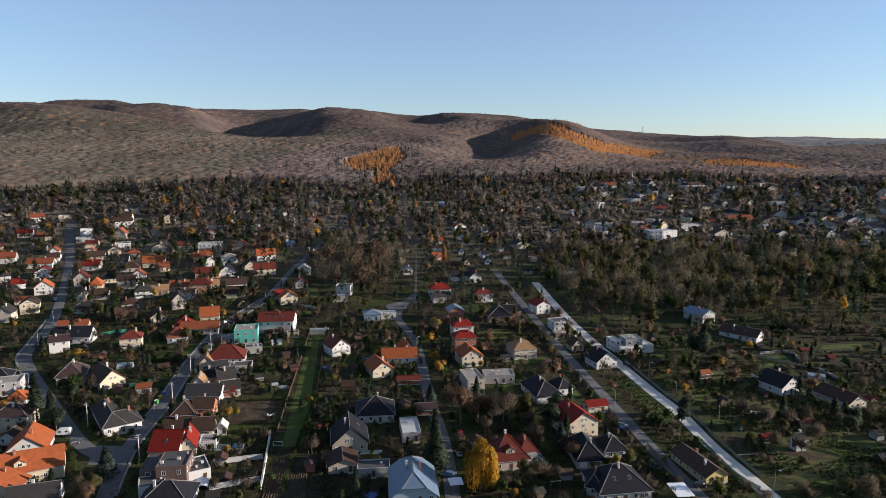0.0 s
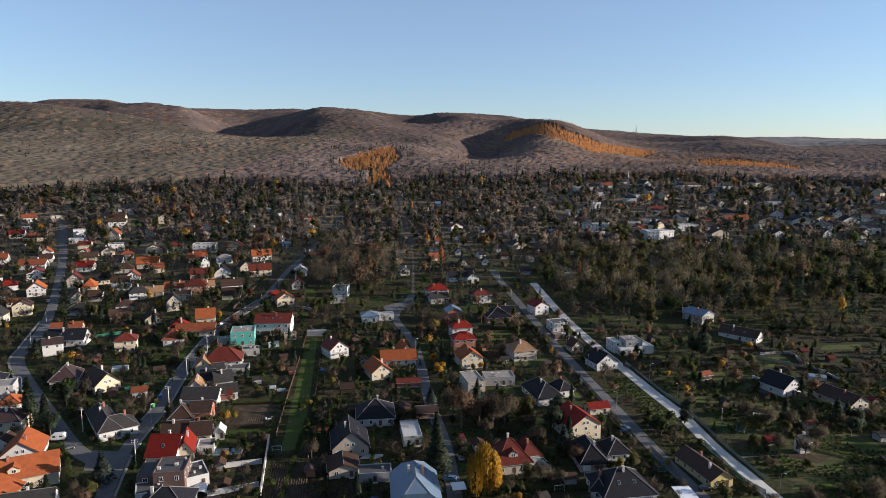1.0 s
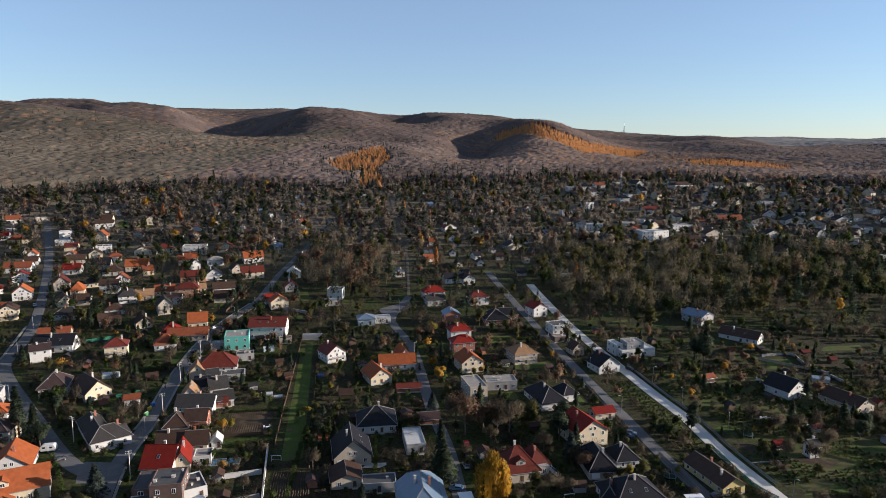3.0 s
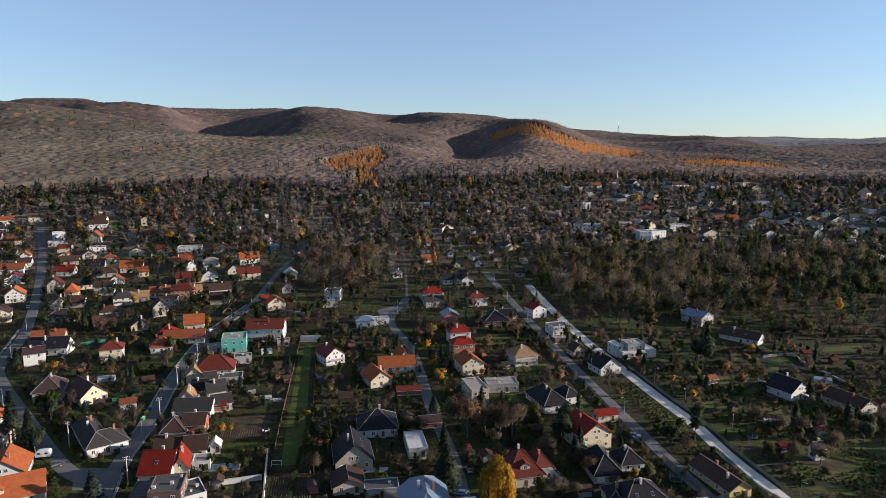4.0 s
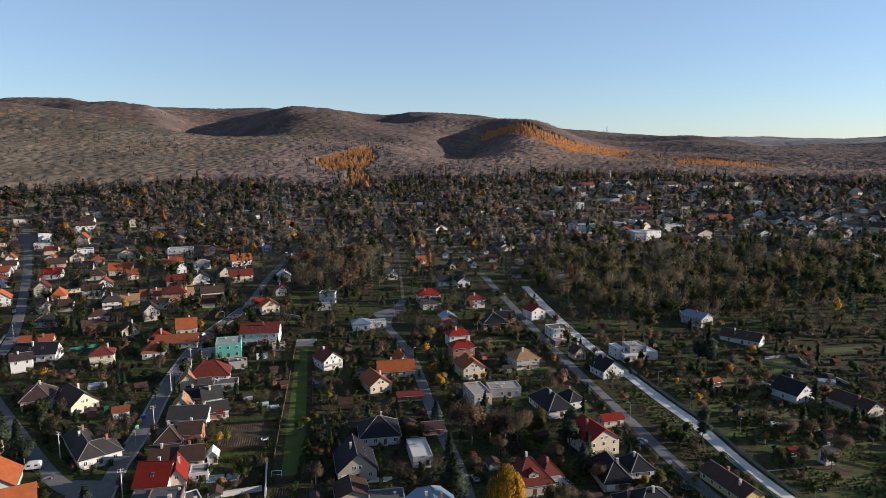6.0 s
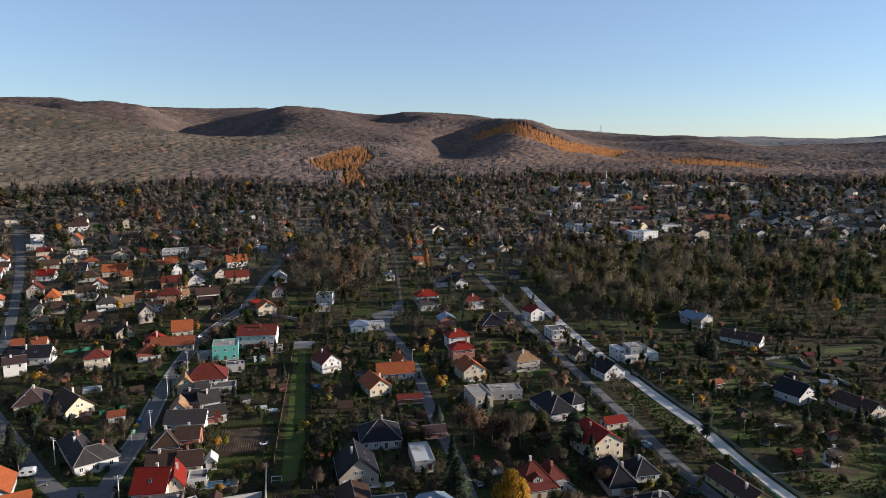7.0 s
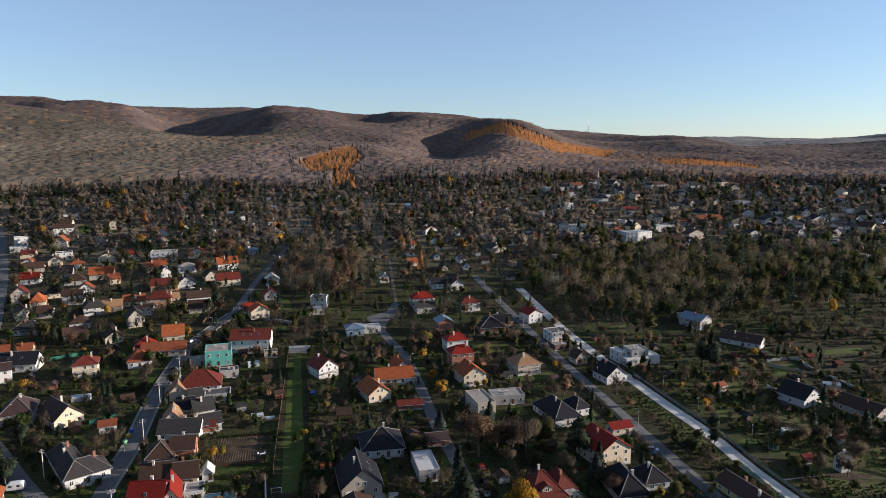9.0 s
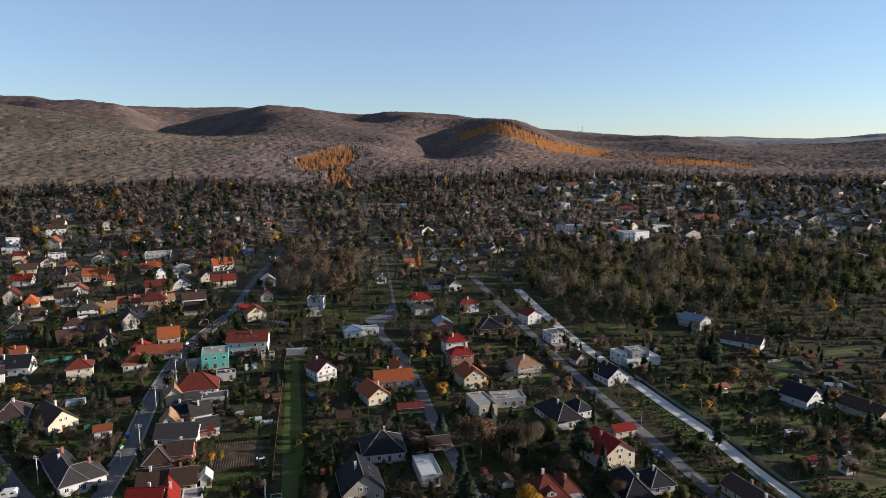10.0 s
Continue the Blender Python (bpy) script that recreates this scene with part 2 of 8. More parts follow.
# ---- ground ----
def ground_material():
    m = bpy.data.materials.new("meadow_and_gardens")
    m.use_nodes = True
    n, link = m.node_tree.nodes, m.node_tree.links.new
    b = n["Principled BSDF"]
    b.inputs["Roughness"].default_value = 0.95
    b.inputs["Specular IOR Level"].default_value = 0.1
    geo = n.new("ShaderNodeNewGeometry")
    tones = []
    for s, d in ((0.012, 4), (0.07, 4), (0.9, 3)):
        t = n.new("ShaderNodeTexNoise")
        t.inputs["Scale"].default_value, t.inputs["Detail"].default_value = s, d
        link(geo.outputs["Position"], t.inputs["Vector"])
        tones.append(t)
    ramp = n.new("ShaderNodeValToRGB")
    el = ramp.color_ramp.elements
    el[0].position, el[0].color = 0.34, (0.0193, 0.0176, 0.0092, 1)
    el[1].position, el[1].color = 0.66, (0.0286, 0.0437, 0.0092, 1)
    for pos, c in ((0.47, (0.0260, 0.0244, 0.0109, 1)), (0.56, (0.0286, 0.0353, 0.0101, 1))):
        e = el.new(pos)
        e.color = c
    add = n.new("ShaderNodeMath")
    add.operation = 'MULTIPLY_ADD'
    add.inputs[1].default_value = 0.55
    link(tones[1].outputs[0], add.inputs[0])
    half = n.new("ShaderNodeMath")
    half.operation = 'MULTIPLY'
    half.inputs[1].default_value = 0.45
    link(tones[0].outputs[0], half.inputs[0])
    link(half.outputs[0], add.inputs[2])
    link(add.outputs[0], ramp.inputs[0])
    grain = n.new("ShaderNodeMapRange")
    grain.inputs["From Min"].default_value, grain.inputs["From Max"].default_value = 0.3, 0.7
    grain.inputs["To Min"].default_value, grain.inputs["To Max"].default_value = 0.45, 1.6
    link(tones[2].outputs[0], grain.inputs[0])
    mul = n.new("ShaderNodeMix")
    mul.data_type, mul.blend_type = 'RGBA', 'MULTIPLY'
    mul.inputs[0].default_value = 1
    link(ramp.outputs[0], mul.inputs[6])
    link(grain.outputs[0], mul.inputs[7])
    # leaf litter between the trees of the upper gardens and woods
    sep, rise_ = n.new("ShaderNodeSeparateXYZ"), n.new("ShaderNodeMapRange")
    link(geo.outputs["Position"], sep.inputs[0])
    link(sep.outputs[2], rise_.inputs[0])
    rise_.inputs["From Min"].default_value, rise_.inputs["From Max"].default_value = 12, 34
    litter = n.new("ShaderNodeMix")
    litter.data_type = 'RGBA'
    link(rise_.outputs[0], litter.inputs[0])
    link(mul.outputs[2], litter.inputs[6])
    fall = n.new("ShaderNodeMix")
    fall.data_type, fall.blend_type = 'RGBA', 'MULTIPLY'
    fall.inputs[0].default_value = 1
    fall.inputs[6].default_value = (0.120, 0.096, 0.068, 1)
    link(grain.outputs[0], fall.inputs[7])
    link(fall.outputs[2], litter.inputs[7])
    link(litter.outputs[2], b.inputs["Base Color"])
    bp = n.new("ShaderNodeBump")
    bp.inputs["Strength"].default_value, bp.inputs["Distance"].default_value = 0.6, 0.25
    link(tones[2].outputs[0], bp.inputs["Height"])
    link(bp.outputs[0], b.inputs["Normal"])
    return m


def land():
    radii = np.concatenate([[0.0], np.geomspace(30, 640, 70), np.arange(655, 2750, 16), np.geomspace(2800, 4900, 18)])
    front = np.radians(np.arange(-50, 58, 0.6))
    back = np.radians(np.arange(58, 310, 6.0))
    az = np.concatenate([front, back])
    rr, aa = np.meshgrid(radii[1:], az, indexing="ij")
    x, y = rr * np.sin(aa), rr * np.cos(aa)
    z = ground(x, y)
    n = len(az)
    v = np.concatenate([[[0, 0, float(ground(0, 0))]], np.stack([x, y, z], -1).reshape(-1, 3)])
    i, j = np.meshgrid(np.arange(len(radii) - 2), np.arange(n), indexing="ij")
    a = 1 + i * n + j
    b = 1 + i * n + (j + 1) % n
    quads = np.stack([a, a + n, b + n, b], -1).reshape(-1, 4)
    me = bpy.data.meshes.new("ground")
    faces = [tuple(q[::-1]) for q in quads.tolist()]
    faces += [(0, 1 + (k + 1) % n, 1 + k) for k in range(n)]
    me.from_pydata(v.tolist(), [], [f[::-1] for f in faces])
    me.materials.append(ground_material())
    me.polygons.foreach_set("use_smooth", np.ones(len(me.polygons), bool))
    me.update()
    tagged(new("ground", me), "grassy valley floor rising into wooded autumn hills", "ground", kind="structure")


land()


def along(points, step=4.0):
    """Points on a smooth line through the given ones, at even steps, and the line's left side."""
    p = np.array(points, float)
    if len(p) > 2:
        q = [p[0]]
        for k in range(len(p) - 1):
            a, b, c, d = p[max(k - 1, 0)], p[k], p[k + 1], p[min(k + 2, len(p) - 1)]
            for t in np.linspace(0, 1, 9)[1:]:
                q.append(0.5 * (2 * b + (c - a) * t + (2 * a - 5 * b + 4 * c - d) * t ** 2 + (3 * b - a - 3 * c + d) * t ** 3))
        p = np.array(q)
    s = np.concatenate([[0], np.cumsum(np.linalg.norm(np.diff(p, axis=0), axis=1))])
    t = np.linspace(0, s[-1], max(2, int(s[-1] / step) + 1))
    q = np.stack([np.interp(t, s, p[:, 0]), np.interp(t, s, p[:, 1])], -1)
    d = np.gradient(q, axis=0)
    d /= np.linalg.norm(d, axis=1, keepdims=True)
    return q, np.stack([-d[:, 1], d[:, 0]], -1)


ROAD_LINES = []


def road(name, points, width, material, label, category="road", lift=0.10, kerb=0.0):
    q, side = along(points)
    ROAD_LINES.append((q, width))
    cols = [-width / 2 - 0.3, -width / 2, -width / 6, width / 6, width / 2, width / 2 + 0.3]
    drop = [-0.5, 0, 0.03, 0.03, 0, -0.5]
    v, f = [], []
    for k in range(len(q)):
        for c, dz in zip(cols, drop):
            x, y = q[k] + side[k] * c
            v.append((x, y, on_ground(x, y, lift + dz)))
        if k:
            for c in range(5):
                a = (k - 1) * 6 + c
                f.append((a + 1, a, a + 6, a + 7))
    return tagged(new(name, raw(name, v, f, material)), label, category, kind="structure")


OPEN_PLOTS = []


def patch(name, corners, material, label, category, lift=0.06, step=6.0):
    """A plot of ground: a four-sided sheet that follows the lie of the land."""
    OPEN_PLOTS.append(corners)
    a, b, c, d = [np.array(p, float) for p in corners]
    nu = max(2, int(np.linalg.norm(b - a) / step) + 2)
    nv = max(2, int(np.linalg.norm(d - a) / step) + 2)
    v, f = [], []
    for i in range(nu):
        for j in range(nv):
            s, t = i / (nu - 1), j / (nv - 1)
            x, y = (a * (1 - s) + b * s) * (1 - t) + (d * (1 - s) + c * s) * t
            edge = i in (0, nu - 1) or j in (0, nv - 1)
            v.append((x, y, on_ground(x, y, -0.1 if edge else lift)))
    for i in range(nu - 1):
        for j in range(nv - 1):
            k = i * nv + j
            f.append((k, k + nv, k + nv + 1, k + 1))
    me = raw(name, v, f, material)
    me.flip_normals() if me.polygons[0].normal.z < 0 else None
    return tagged(new(name, me), label, category, kind="structure")


def inside(x, y, corners):
    p = np.array(corners, float)
    odd = np.zeros(len(x), bool)
    for (x0, y0), (x1, y1) in zip(p, np.roll(p, -1, axis=0)):
        cross = (y0 > y) != (y1 > y)
        with np.errstate(divide="ignore", invalid="ignore"):
            odd ^= cross & (x < (x1 - x0) * (y - y0) / (y1 - y0) + x0)
    return odd


# ---- roads ----
road("road", [(-79.5, 125.0), (-96.2, 174.3), (-104.2, 206.4), (-107.7, 241.9), (-114.5, 289.0), (-116.6, 343.2), (-107.8, 390.3), (-106.9, 425.0)], 4.8, M_ASPH,
     "grey asphalt village street climbing towards the hills")
road("road", [(-106.9, 425.0), (-106.1, 460.2), (-98.3, 541.5), (-93.9, 625.6)], 3.8, M_ASPH, "narrow grey street climbing between gardens")
road("road", [(-100.0, 195.4), (-118.4, 205.2), (-147.6, 237.4), (-188.1, 285.2), (-198.1, 307.9), (-211.6, 347.5), (-257.4, 443.5), (-306.3, 535.7), (-332.6, 581.1)], 5.2, M_ASPH,
     "grey asphalt street with patched surface between gardens", lift=0.12)
road("road", [(4.5, 147.7), (2.7, 181.2), (0.2, 214.7), (-5.5, 252.0), (-10.2, 294.2), (-15.0, 326.0), (-25.9, 363.0), (-21.2, 389.9), (-17.5, 407.3)], 4.4, M_ASPH,
     "narrow asphalt lane between hedged gardens")
road("road", [(79.5, 147.7), (75.4, 183.6), (71.7, 208.9), (68.3, 238.8), (63.5, 276.7), (57.5, 321.4), (49.3, 382.9), (37.0, 465.0)], 4.6, M_ASPH,
     "narrow grey asphalt street lined with lamps")
road("road", [(102.2, 147.7), (98.0, 175.1), (95.8, 191.0), (92.7, 213.9), (91.1, 242.3), (87.1, 265.0), (81.7, 298.8), (71.7, 358.5), (62.5, 436.8)], 5.2, M_NEWROAD,
     "pale new concrete road without pavement")
road("track", [(-17.5, 407.3), (-22.2, 520.2), (-31.9, 596.3), (-44.5, 719.3)], 1.8, M_TRACK, "narrow earth track into the wooded valley")
road("road", [(126.0, 676.5), (118.4, 783.7)], 4.0, M_ASPH, "straight asphalt lane on the hillside")



# pavements beside the two main streets
def pavement(points, offset, width, label):
    q, side = along(points)
    v, f = [], []
    for k in range(len(q)):
        for c, dz in ((-width / 2, -0.3), (-width / 2, 0.22), (width / 2, 0.22), (width / 2, -0.3)):
            x, y = q[k] + side[k] * (offset + c)
            v.append((x, y, on_ground(x, y, dz)))
        if k:
            for c in range(3):
                a = (k - 1) * 4 + c
                f.append((a + 1, a, a + 4, a + 5))
    return tagged(new("pavement", raw("pavement", v, f, M_PAVE)), label, "pavement", kind="structure")


pavement([(-106.6, 229.9), (-107.7, 241.9), (-114.5, 289.0), (-116.6, 343.2), (-107.8, 390.3)], 2.95, 0.9, "narrow grey concrete pavement with a kerb")
pavement([(-96.2, 174.3), (-104.2, 206.4), (-107.7, 241.9), (-114.5, 289.0), (-116.6, 343.2), (-107.8, 390.3)], -2.9, 0.8, "narrow grey concrete pavement along house fronts")
pavement([(-147.6, 237.4), (-188.1, 285.2), (-198.1, 307.9), (-211.6, 347.5)], 3.3, 1.1, "grey pavement beside the curving street")


# ---- houses ----
WORD_ROOF = {"orange": "orange-tiled", "red": "bright red", "darkred": "dark red", "rust": "rust-red tiled", "brown": "brown-tiled", "tan": "tan-tiled", "slate": "dark slate-grey", "mauve": "mauve-brown tiled",
             "grey": "weathered grey", "metal": "pale blue sheet-metal", "flat": "flat gravelled", "felt": "flat black felt", "white": "flat white"}
WORD_WALL = {"white": "white rendered", "cream": "cream rendered", "beige": "beige rendered", "grey": "grey rendered", "yellow": "pale yellow", "teal": "turquoise rendered", "salmon": "salmon-coloured",
             "terracotta": "terracotta rendered", "brick": "red brick", "brown": "brown clad", "blue": "pale blue rendered", "wood": "timber boarded"}
WINDOWS = {}
FOOT = []


def window_mesh(w, h):
    """A window: a proud frame with a mullion, a sill and a pane set back in it; it faces -y."""
    key = (round(w, 1), round(h, 1))
    if key not in WINDOWS:
        t, o, q = 0.09, -0.06, -0.02
        ring = lambda a, y: [(-w / 2 + a, y, a), (w / 2 - a, y, a), (w / 2 - a, y, h - a), (-w / 2 + a, y, h - a)]
        v = ring(0, 0.05) + ring(0, o) + ring(t, o) + ring(t, q)
        v += [(-0.04, q, t), (0.04, q, t), (0.04, q, h - t), (-0.04, q, h - t)]
        f, m = [], []
        for k in range(4):
            n = (k + 1) % 4
            for r in (0, 4, 8):
                f.append((r + k, r + n, r + 4 + n, r + 4 + k))
                m.append(0)
        f += [(12, 16, 19, 15), (17, 13, 14, 18), (16, 17, 18, 19)]
        WINDOWS[key] = raw("window", v, f, [M_FRAME, M_GLASS], m + [1, 1, 0])
    return WINDOWS[key]


def roof_mesh(kind, w, d, h, rise, over, axis):
    """Verts and faces of a roof with thickness over a w by d plan, its eaves at h, and the lines of its ridges."""
    if axis == "d":
        v, f, lines = roof_mesh(kind, d, w, h, rise, over, "w")
        return [(-y, x, z) for x, y, z in v], f, [[(-y, x, z) for x, y, z in s] for s in lines]
    X, Y, t = w / 2 + over, d / 2 + over, 0.22
    e = h - over * rise / (d / 2)
    if kind == "hip":
        r = max(0.15, w / 2 - d / 2 * 0.95)
        top = [(-X, -Y, e), (X, -Y, e), (X, Y, e), (-X, Y, e), (-r, 0, h + rise), (r, 0, h + rise)]
        v = [(x, y, z + t) for x, y, z in top] + [(x, y, z) for x, y, z in top[:4]]
        f = [(0, 1, 5, 4), (1, 2, 5), (2, 3, 4, 5), (3, 0, 4), (6, 7, 1, 0), (7, 8, 2, 1), (8, 9, 3, 2), (9, 6, 0, 3), (9, 8, 7, 6)]
        lines = [[v[4], v[5]], [v[0], v[4]], [v[1], v[5]], [v[2], v[5]], [v[3], v[4]]]
        return v, f, lines
    if kind == "clip":   # a gable whose ends are cut by small hips
        r, m, half = X - Y * 0.62, (e + h + rise) / 2, Y / 2
        top = [(-X, -Y, e), (X, -Y, e), (X, -half, m), (X, half, m), (X, Y, e), (-X, Y, e), (-X, half, m), (-X, -half, m), (-r, 0, h + rise), (r, 0, h + rise)]
        v = [(x, y, z + t) for x, y, z in top] + top
        f = [(0, 1, 2, 9, 8, 7), (5, 6, 8, 9, 3, 4), (2, 3, 9), (6, 7, 8), (10, 17, 18, 19, 12, 11), (14, 13, 19, 18, 16, 15), (13, 12, 19), (17, 16, 18)]
        f += [(a, 10 + a, 10 + b, b) for a, b in ((0, 1), (1, 2), (2, 3), (3, 4), (4, 5), (5, 6), (6, 7), (7, 0))]
        return v, f, [[v[8], v[9]], [v[7], v[8]], [v[6], v[8]], [v[2], v[9]], [v[3], v[9]]]
    # gable: a bent slab, the ridge along x
    prof = [(-Y, e), (0, h + rise), (Y, e), (Y, e + t), (0, h + rise + t), (-Y, e + t)]
    v = [(-X, y, z) for y, z in prof] + [(X, y, z) for y, z in prof]
    f = [(0, 1, 7, 6), (1, 2, 8, 7), (2, 3, 9, 8), (3, 4, 10, 9), (4, 5, 11, 10), (5, 0, 6, 11), (0, 5, 4, 1), (1, 4, 3, 2), (6, 7, 10, 11), (7, 8, 9, 10)]
    return v, f, [[v[4], v[10]]]


def house(x, y, turn, w, d, h, roof="gable", rise=3.5, axis="w", wall="white", tiles="orange", chimneys=1, skylights=0, storeys=0, over=0.5, name="house", note="", windows=True,
          balcony=False, dormer=0, door=True, garage=False, group="", simple=False):
    """A house on a w by d plan, front to local -y, with its eaves at h."""
    if roof == "hip":
        axis = "w" if w >= d else "d"
    storeys = storeys or max(1, round(h / 2.9))
    FOOT.append((x, y, turn, w, d))
    z = on_ground(x, y)
    c, s = math.cos(radians(turn)), math.sin(radians(turn))
    z = min(on_ground(x + a * c - b * s, y + a * s + b * c) for a in (-w / 2, w / 2) for b in (-d / 2, d / 2)) * 0.5 + z * 0.5
    top = new(name)
    top.matrix_basis = pose(x, y, z, 0, 0, turn)
    shape = {"gable": "gabled roof", "hip": "hipped roof", "clip": "half-hipped roof", "flat": "roof"}[roof]
    size = "single-storey" if storeys == 1 else "two-storey" if storeys == 2 else "three-storey"
    label = f"{size} {WORD_WALL[wall]} {name.replace('_', ' ')} with {WORD_ROOF[tiles]} {shape}"
    words = (label + (" " + note if note else "")).split()
    tagged(top, " ".join(words if len(words) <= 12 else label.split()), name.replace("_", " "), group)
    rnd = random.Random(int(abs(x) * 131 + abs(y) * 17))
    X, Y, B = w / 2, d / 2, -1.6
    # walls
    if roof == "gable":
        if axis == "w":
            v = [(-X, -Y, B), (X, -Y, B), (X, Y, B), (-X, Y, B), (-X, -Y, h), (X, -Y, h), (X, Y, h), (-X, Y, h), (-X, 0, h + rise - 0.02), (X, 0, h + rise - 0.02)]
            f = [(0, 1, 5, 4), (1, 2, 6, 9, 5), (2, 3, 7, 6), (3, 0, 4, 8, 7), (4, 5, 9, 8), (6, 7, 8, 9), (3, 2, 1, 0)]
        else:
            v = [(-X, -Y, B), (X, -Y, B), (X, Y, B), (-X, Y, B), (-X, -Y, h), (X, -Y, h), (X, Y, h), (-X, Y, h), (0, -Y, h + rise - 0.02), (0, Y, h + rise - 0.02)]
            f = [(0, 1, 5, 8, 4), (1, 2, 6, 5), (2, 3, 7, 9, 6), (3, 0, 4, 7), (4, 8, 9, 7), (5, 6, 9, 8), (3, 2, 1, 0)]
        under(top, "wall", raw("wall", v, f, WALLS[wall]))
    elif roof == "clip":
        m = h + rise / 2 - 0.2
        v = [(-X, -Y, B), (X, -Y, B), (X, Y, B), (-X, Y, B), (-X, -Y, h), (X, -Y, h), (X, Y, h), (-X, Y, h), (X / 2, -Y, m), (-X / 2, -Y, m), (X / 2, Y, m), (-X / 2, Y, m)]
        f = [(0, 1, 5, 8, 9, 4), (1, 2, 6, 5), (2, 3, 7, 11, 10, 6), (3, 0, 4, 7), (4, 9, 11, 7), (5, 6, 10, 8), (8, 10, 11, 9), (3, 2, 1, 0)]
        under(top, "wall", raw("wall", v, f, WALLS[wall]))
    else:
        under(top, "wall", box_mesh("wall", [(-X, -Y, B, X, Y, h)], WALLS[wall]))
    spare = simple or math.hypot(x, y) > 430   # too far for gutters and plinths to show
    spare or under(top, "plinth", box_mesh("plinth", [(-X - 0.06, -Y - 0.06, B, X + 0.06, Y + 0.06, 0.45)], M_CONC))
    # roof
    if roof == "flat":
        under(top, "roof", box_mesh("roof", [(-X + 0.1, -Y + 0.1, h, X - 0.1, Y - 0.1, h + 0.12)], ROOFS[tiles]))
        p = 0.25
        par = under(top, "parapet", box_mesh("parapet", [(-X - 0.05, -Y - 0.05, h - 0.05, X + 0.05, -Y + p, h + 0.4), (-X - 0.05, Y - p, h - 0.05, X + 0.05, Y + 0.05, h + 0.4),
                                                          (-X - 0.05, -Y + p, h - 0.05, -X + p, Y - p, h + 0.4), (X - p, -Y + p, h - 0.05, X + 0.05, Y - p, h + 0.4)], WALLS[wall]))
        for k in range(rnd.randint(1, 3) if w > 6 else 0):
            a, b, q = rnd.uniform(-X + 1, X - 1), rnd.uniform(-Y + 1, Y - 1), rnd.uniform(0.2, 0.45)
            under(top, "roof_vent", box_mesh("roof_vent", [(a - q, b - q, h + 0.1, a + q, b + q, h + 0.7), (a - q - 0.08, b - q - 0.08, h + 0.7, a + q + 0.08, b + q + 0.08, h + 0.78)], M_CHIM))
    else:
        v, f, lines = roof_mesh(roof, w, d, h, rise, over, axis)
        rob = under(top, "roof", raw("roof", v, f, ROOFS[tiles]))
        caps = None if spare else joined(*[tube([(a[0], a[1], a[2] + 0.02), (b[0], b[1], b[2] + 0.02)], 0.13, sides=5) for a, b in lines if (Vector(a) - Vector(b)).length > 0.3])
        spare or under(rob, "ridge_cap", raw("ridge_cap", *caps, M_RIDGE if tiles in ("slate", "grey", "brown", "mauve", "metal") else ROOFS[tiles]))
        # gutters along the eaves
        long_x = axis == "w"
        e = h - over * rise / ((d if long_x else w) / 2) + 0.02
        if not spare and (long_x or roof == "hip"):
            for q in (-1, 1):
                under(rob, "gutter", raw("gutter", *tube([(-X - over, q * (Y + over + 0.05), e), (X + over, q * (Y + over + 0.05), e)], 0.09, sides=5), M_STEEL))
        if not spare and (not long_x or roof == "hip"):
            for q in (-1, 1):
                under(rob, "gutter", raw("gutter", *tube([(q * (X + over + 0.05), -Y - over, e), (q * (X + over + 0.05), Y + over, e)], 0.09, sides=5), M_STEEL))
        for k in range(chimneys):
            a, b = rnd.uniform(-0.3, 0.3), rnd.choice((-1, 1)) * rnd.uniform(0.06, 0.18)
            cx, cy = (a * w, b * d) if axis == "w" else (b * w, a * d)
            t = h + rise + 0.9
            ch = under(rob, "chimney", box_mesh("chimney", [(cx - 0.32, cy - 0.32, h + rise * 0.3, cx + 0.32, cy + 0.32, t), (cx - 0.4, cy - 0.4, t, cx + 0.4, cy + 0.4, t + 0.12)], M_CHIM if rnd.random() < 0.6 else WALLS["brick"]))
        run = (d if axis == "w" else w) / 2
        slope = math.atan2(rise, run)
        for k in range(skylights):
            a = (k + 0.5) / skylights - 0.5
            u = 0.55 * run
            zz = h + rise - rise * u / run + 0.27
            m = Matrix.Translation((a * w * 0.6, -u, zz)) @ Matrix.Rotation(slope, 4, 'X') if axis == "w" else Matrix.Translation((u, a * d * 0.6, zz)) @ Matrix.Rotation(slope, 4, 'Y')
            under(rob, "skylight", raw("skylight", *boxes([(-0.45, -0.6, -0.06, 0.45, 0.6, 0.02), (-0.38, -0.52, 0.02, 0.38, 0.52, 0.04)]), [M_STEEL, M_GLASS], [0] * 6 + [1] * 6), at=m)
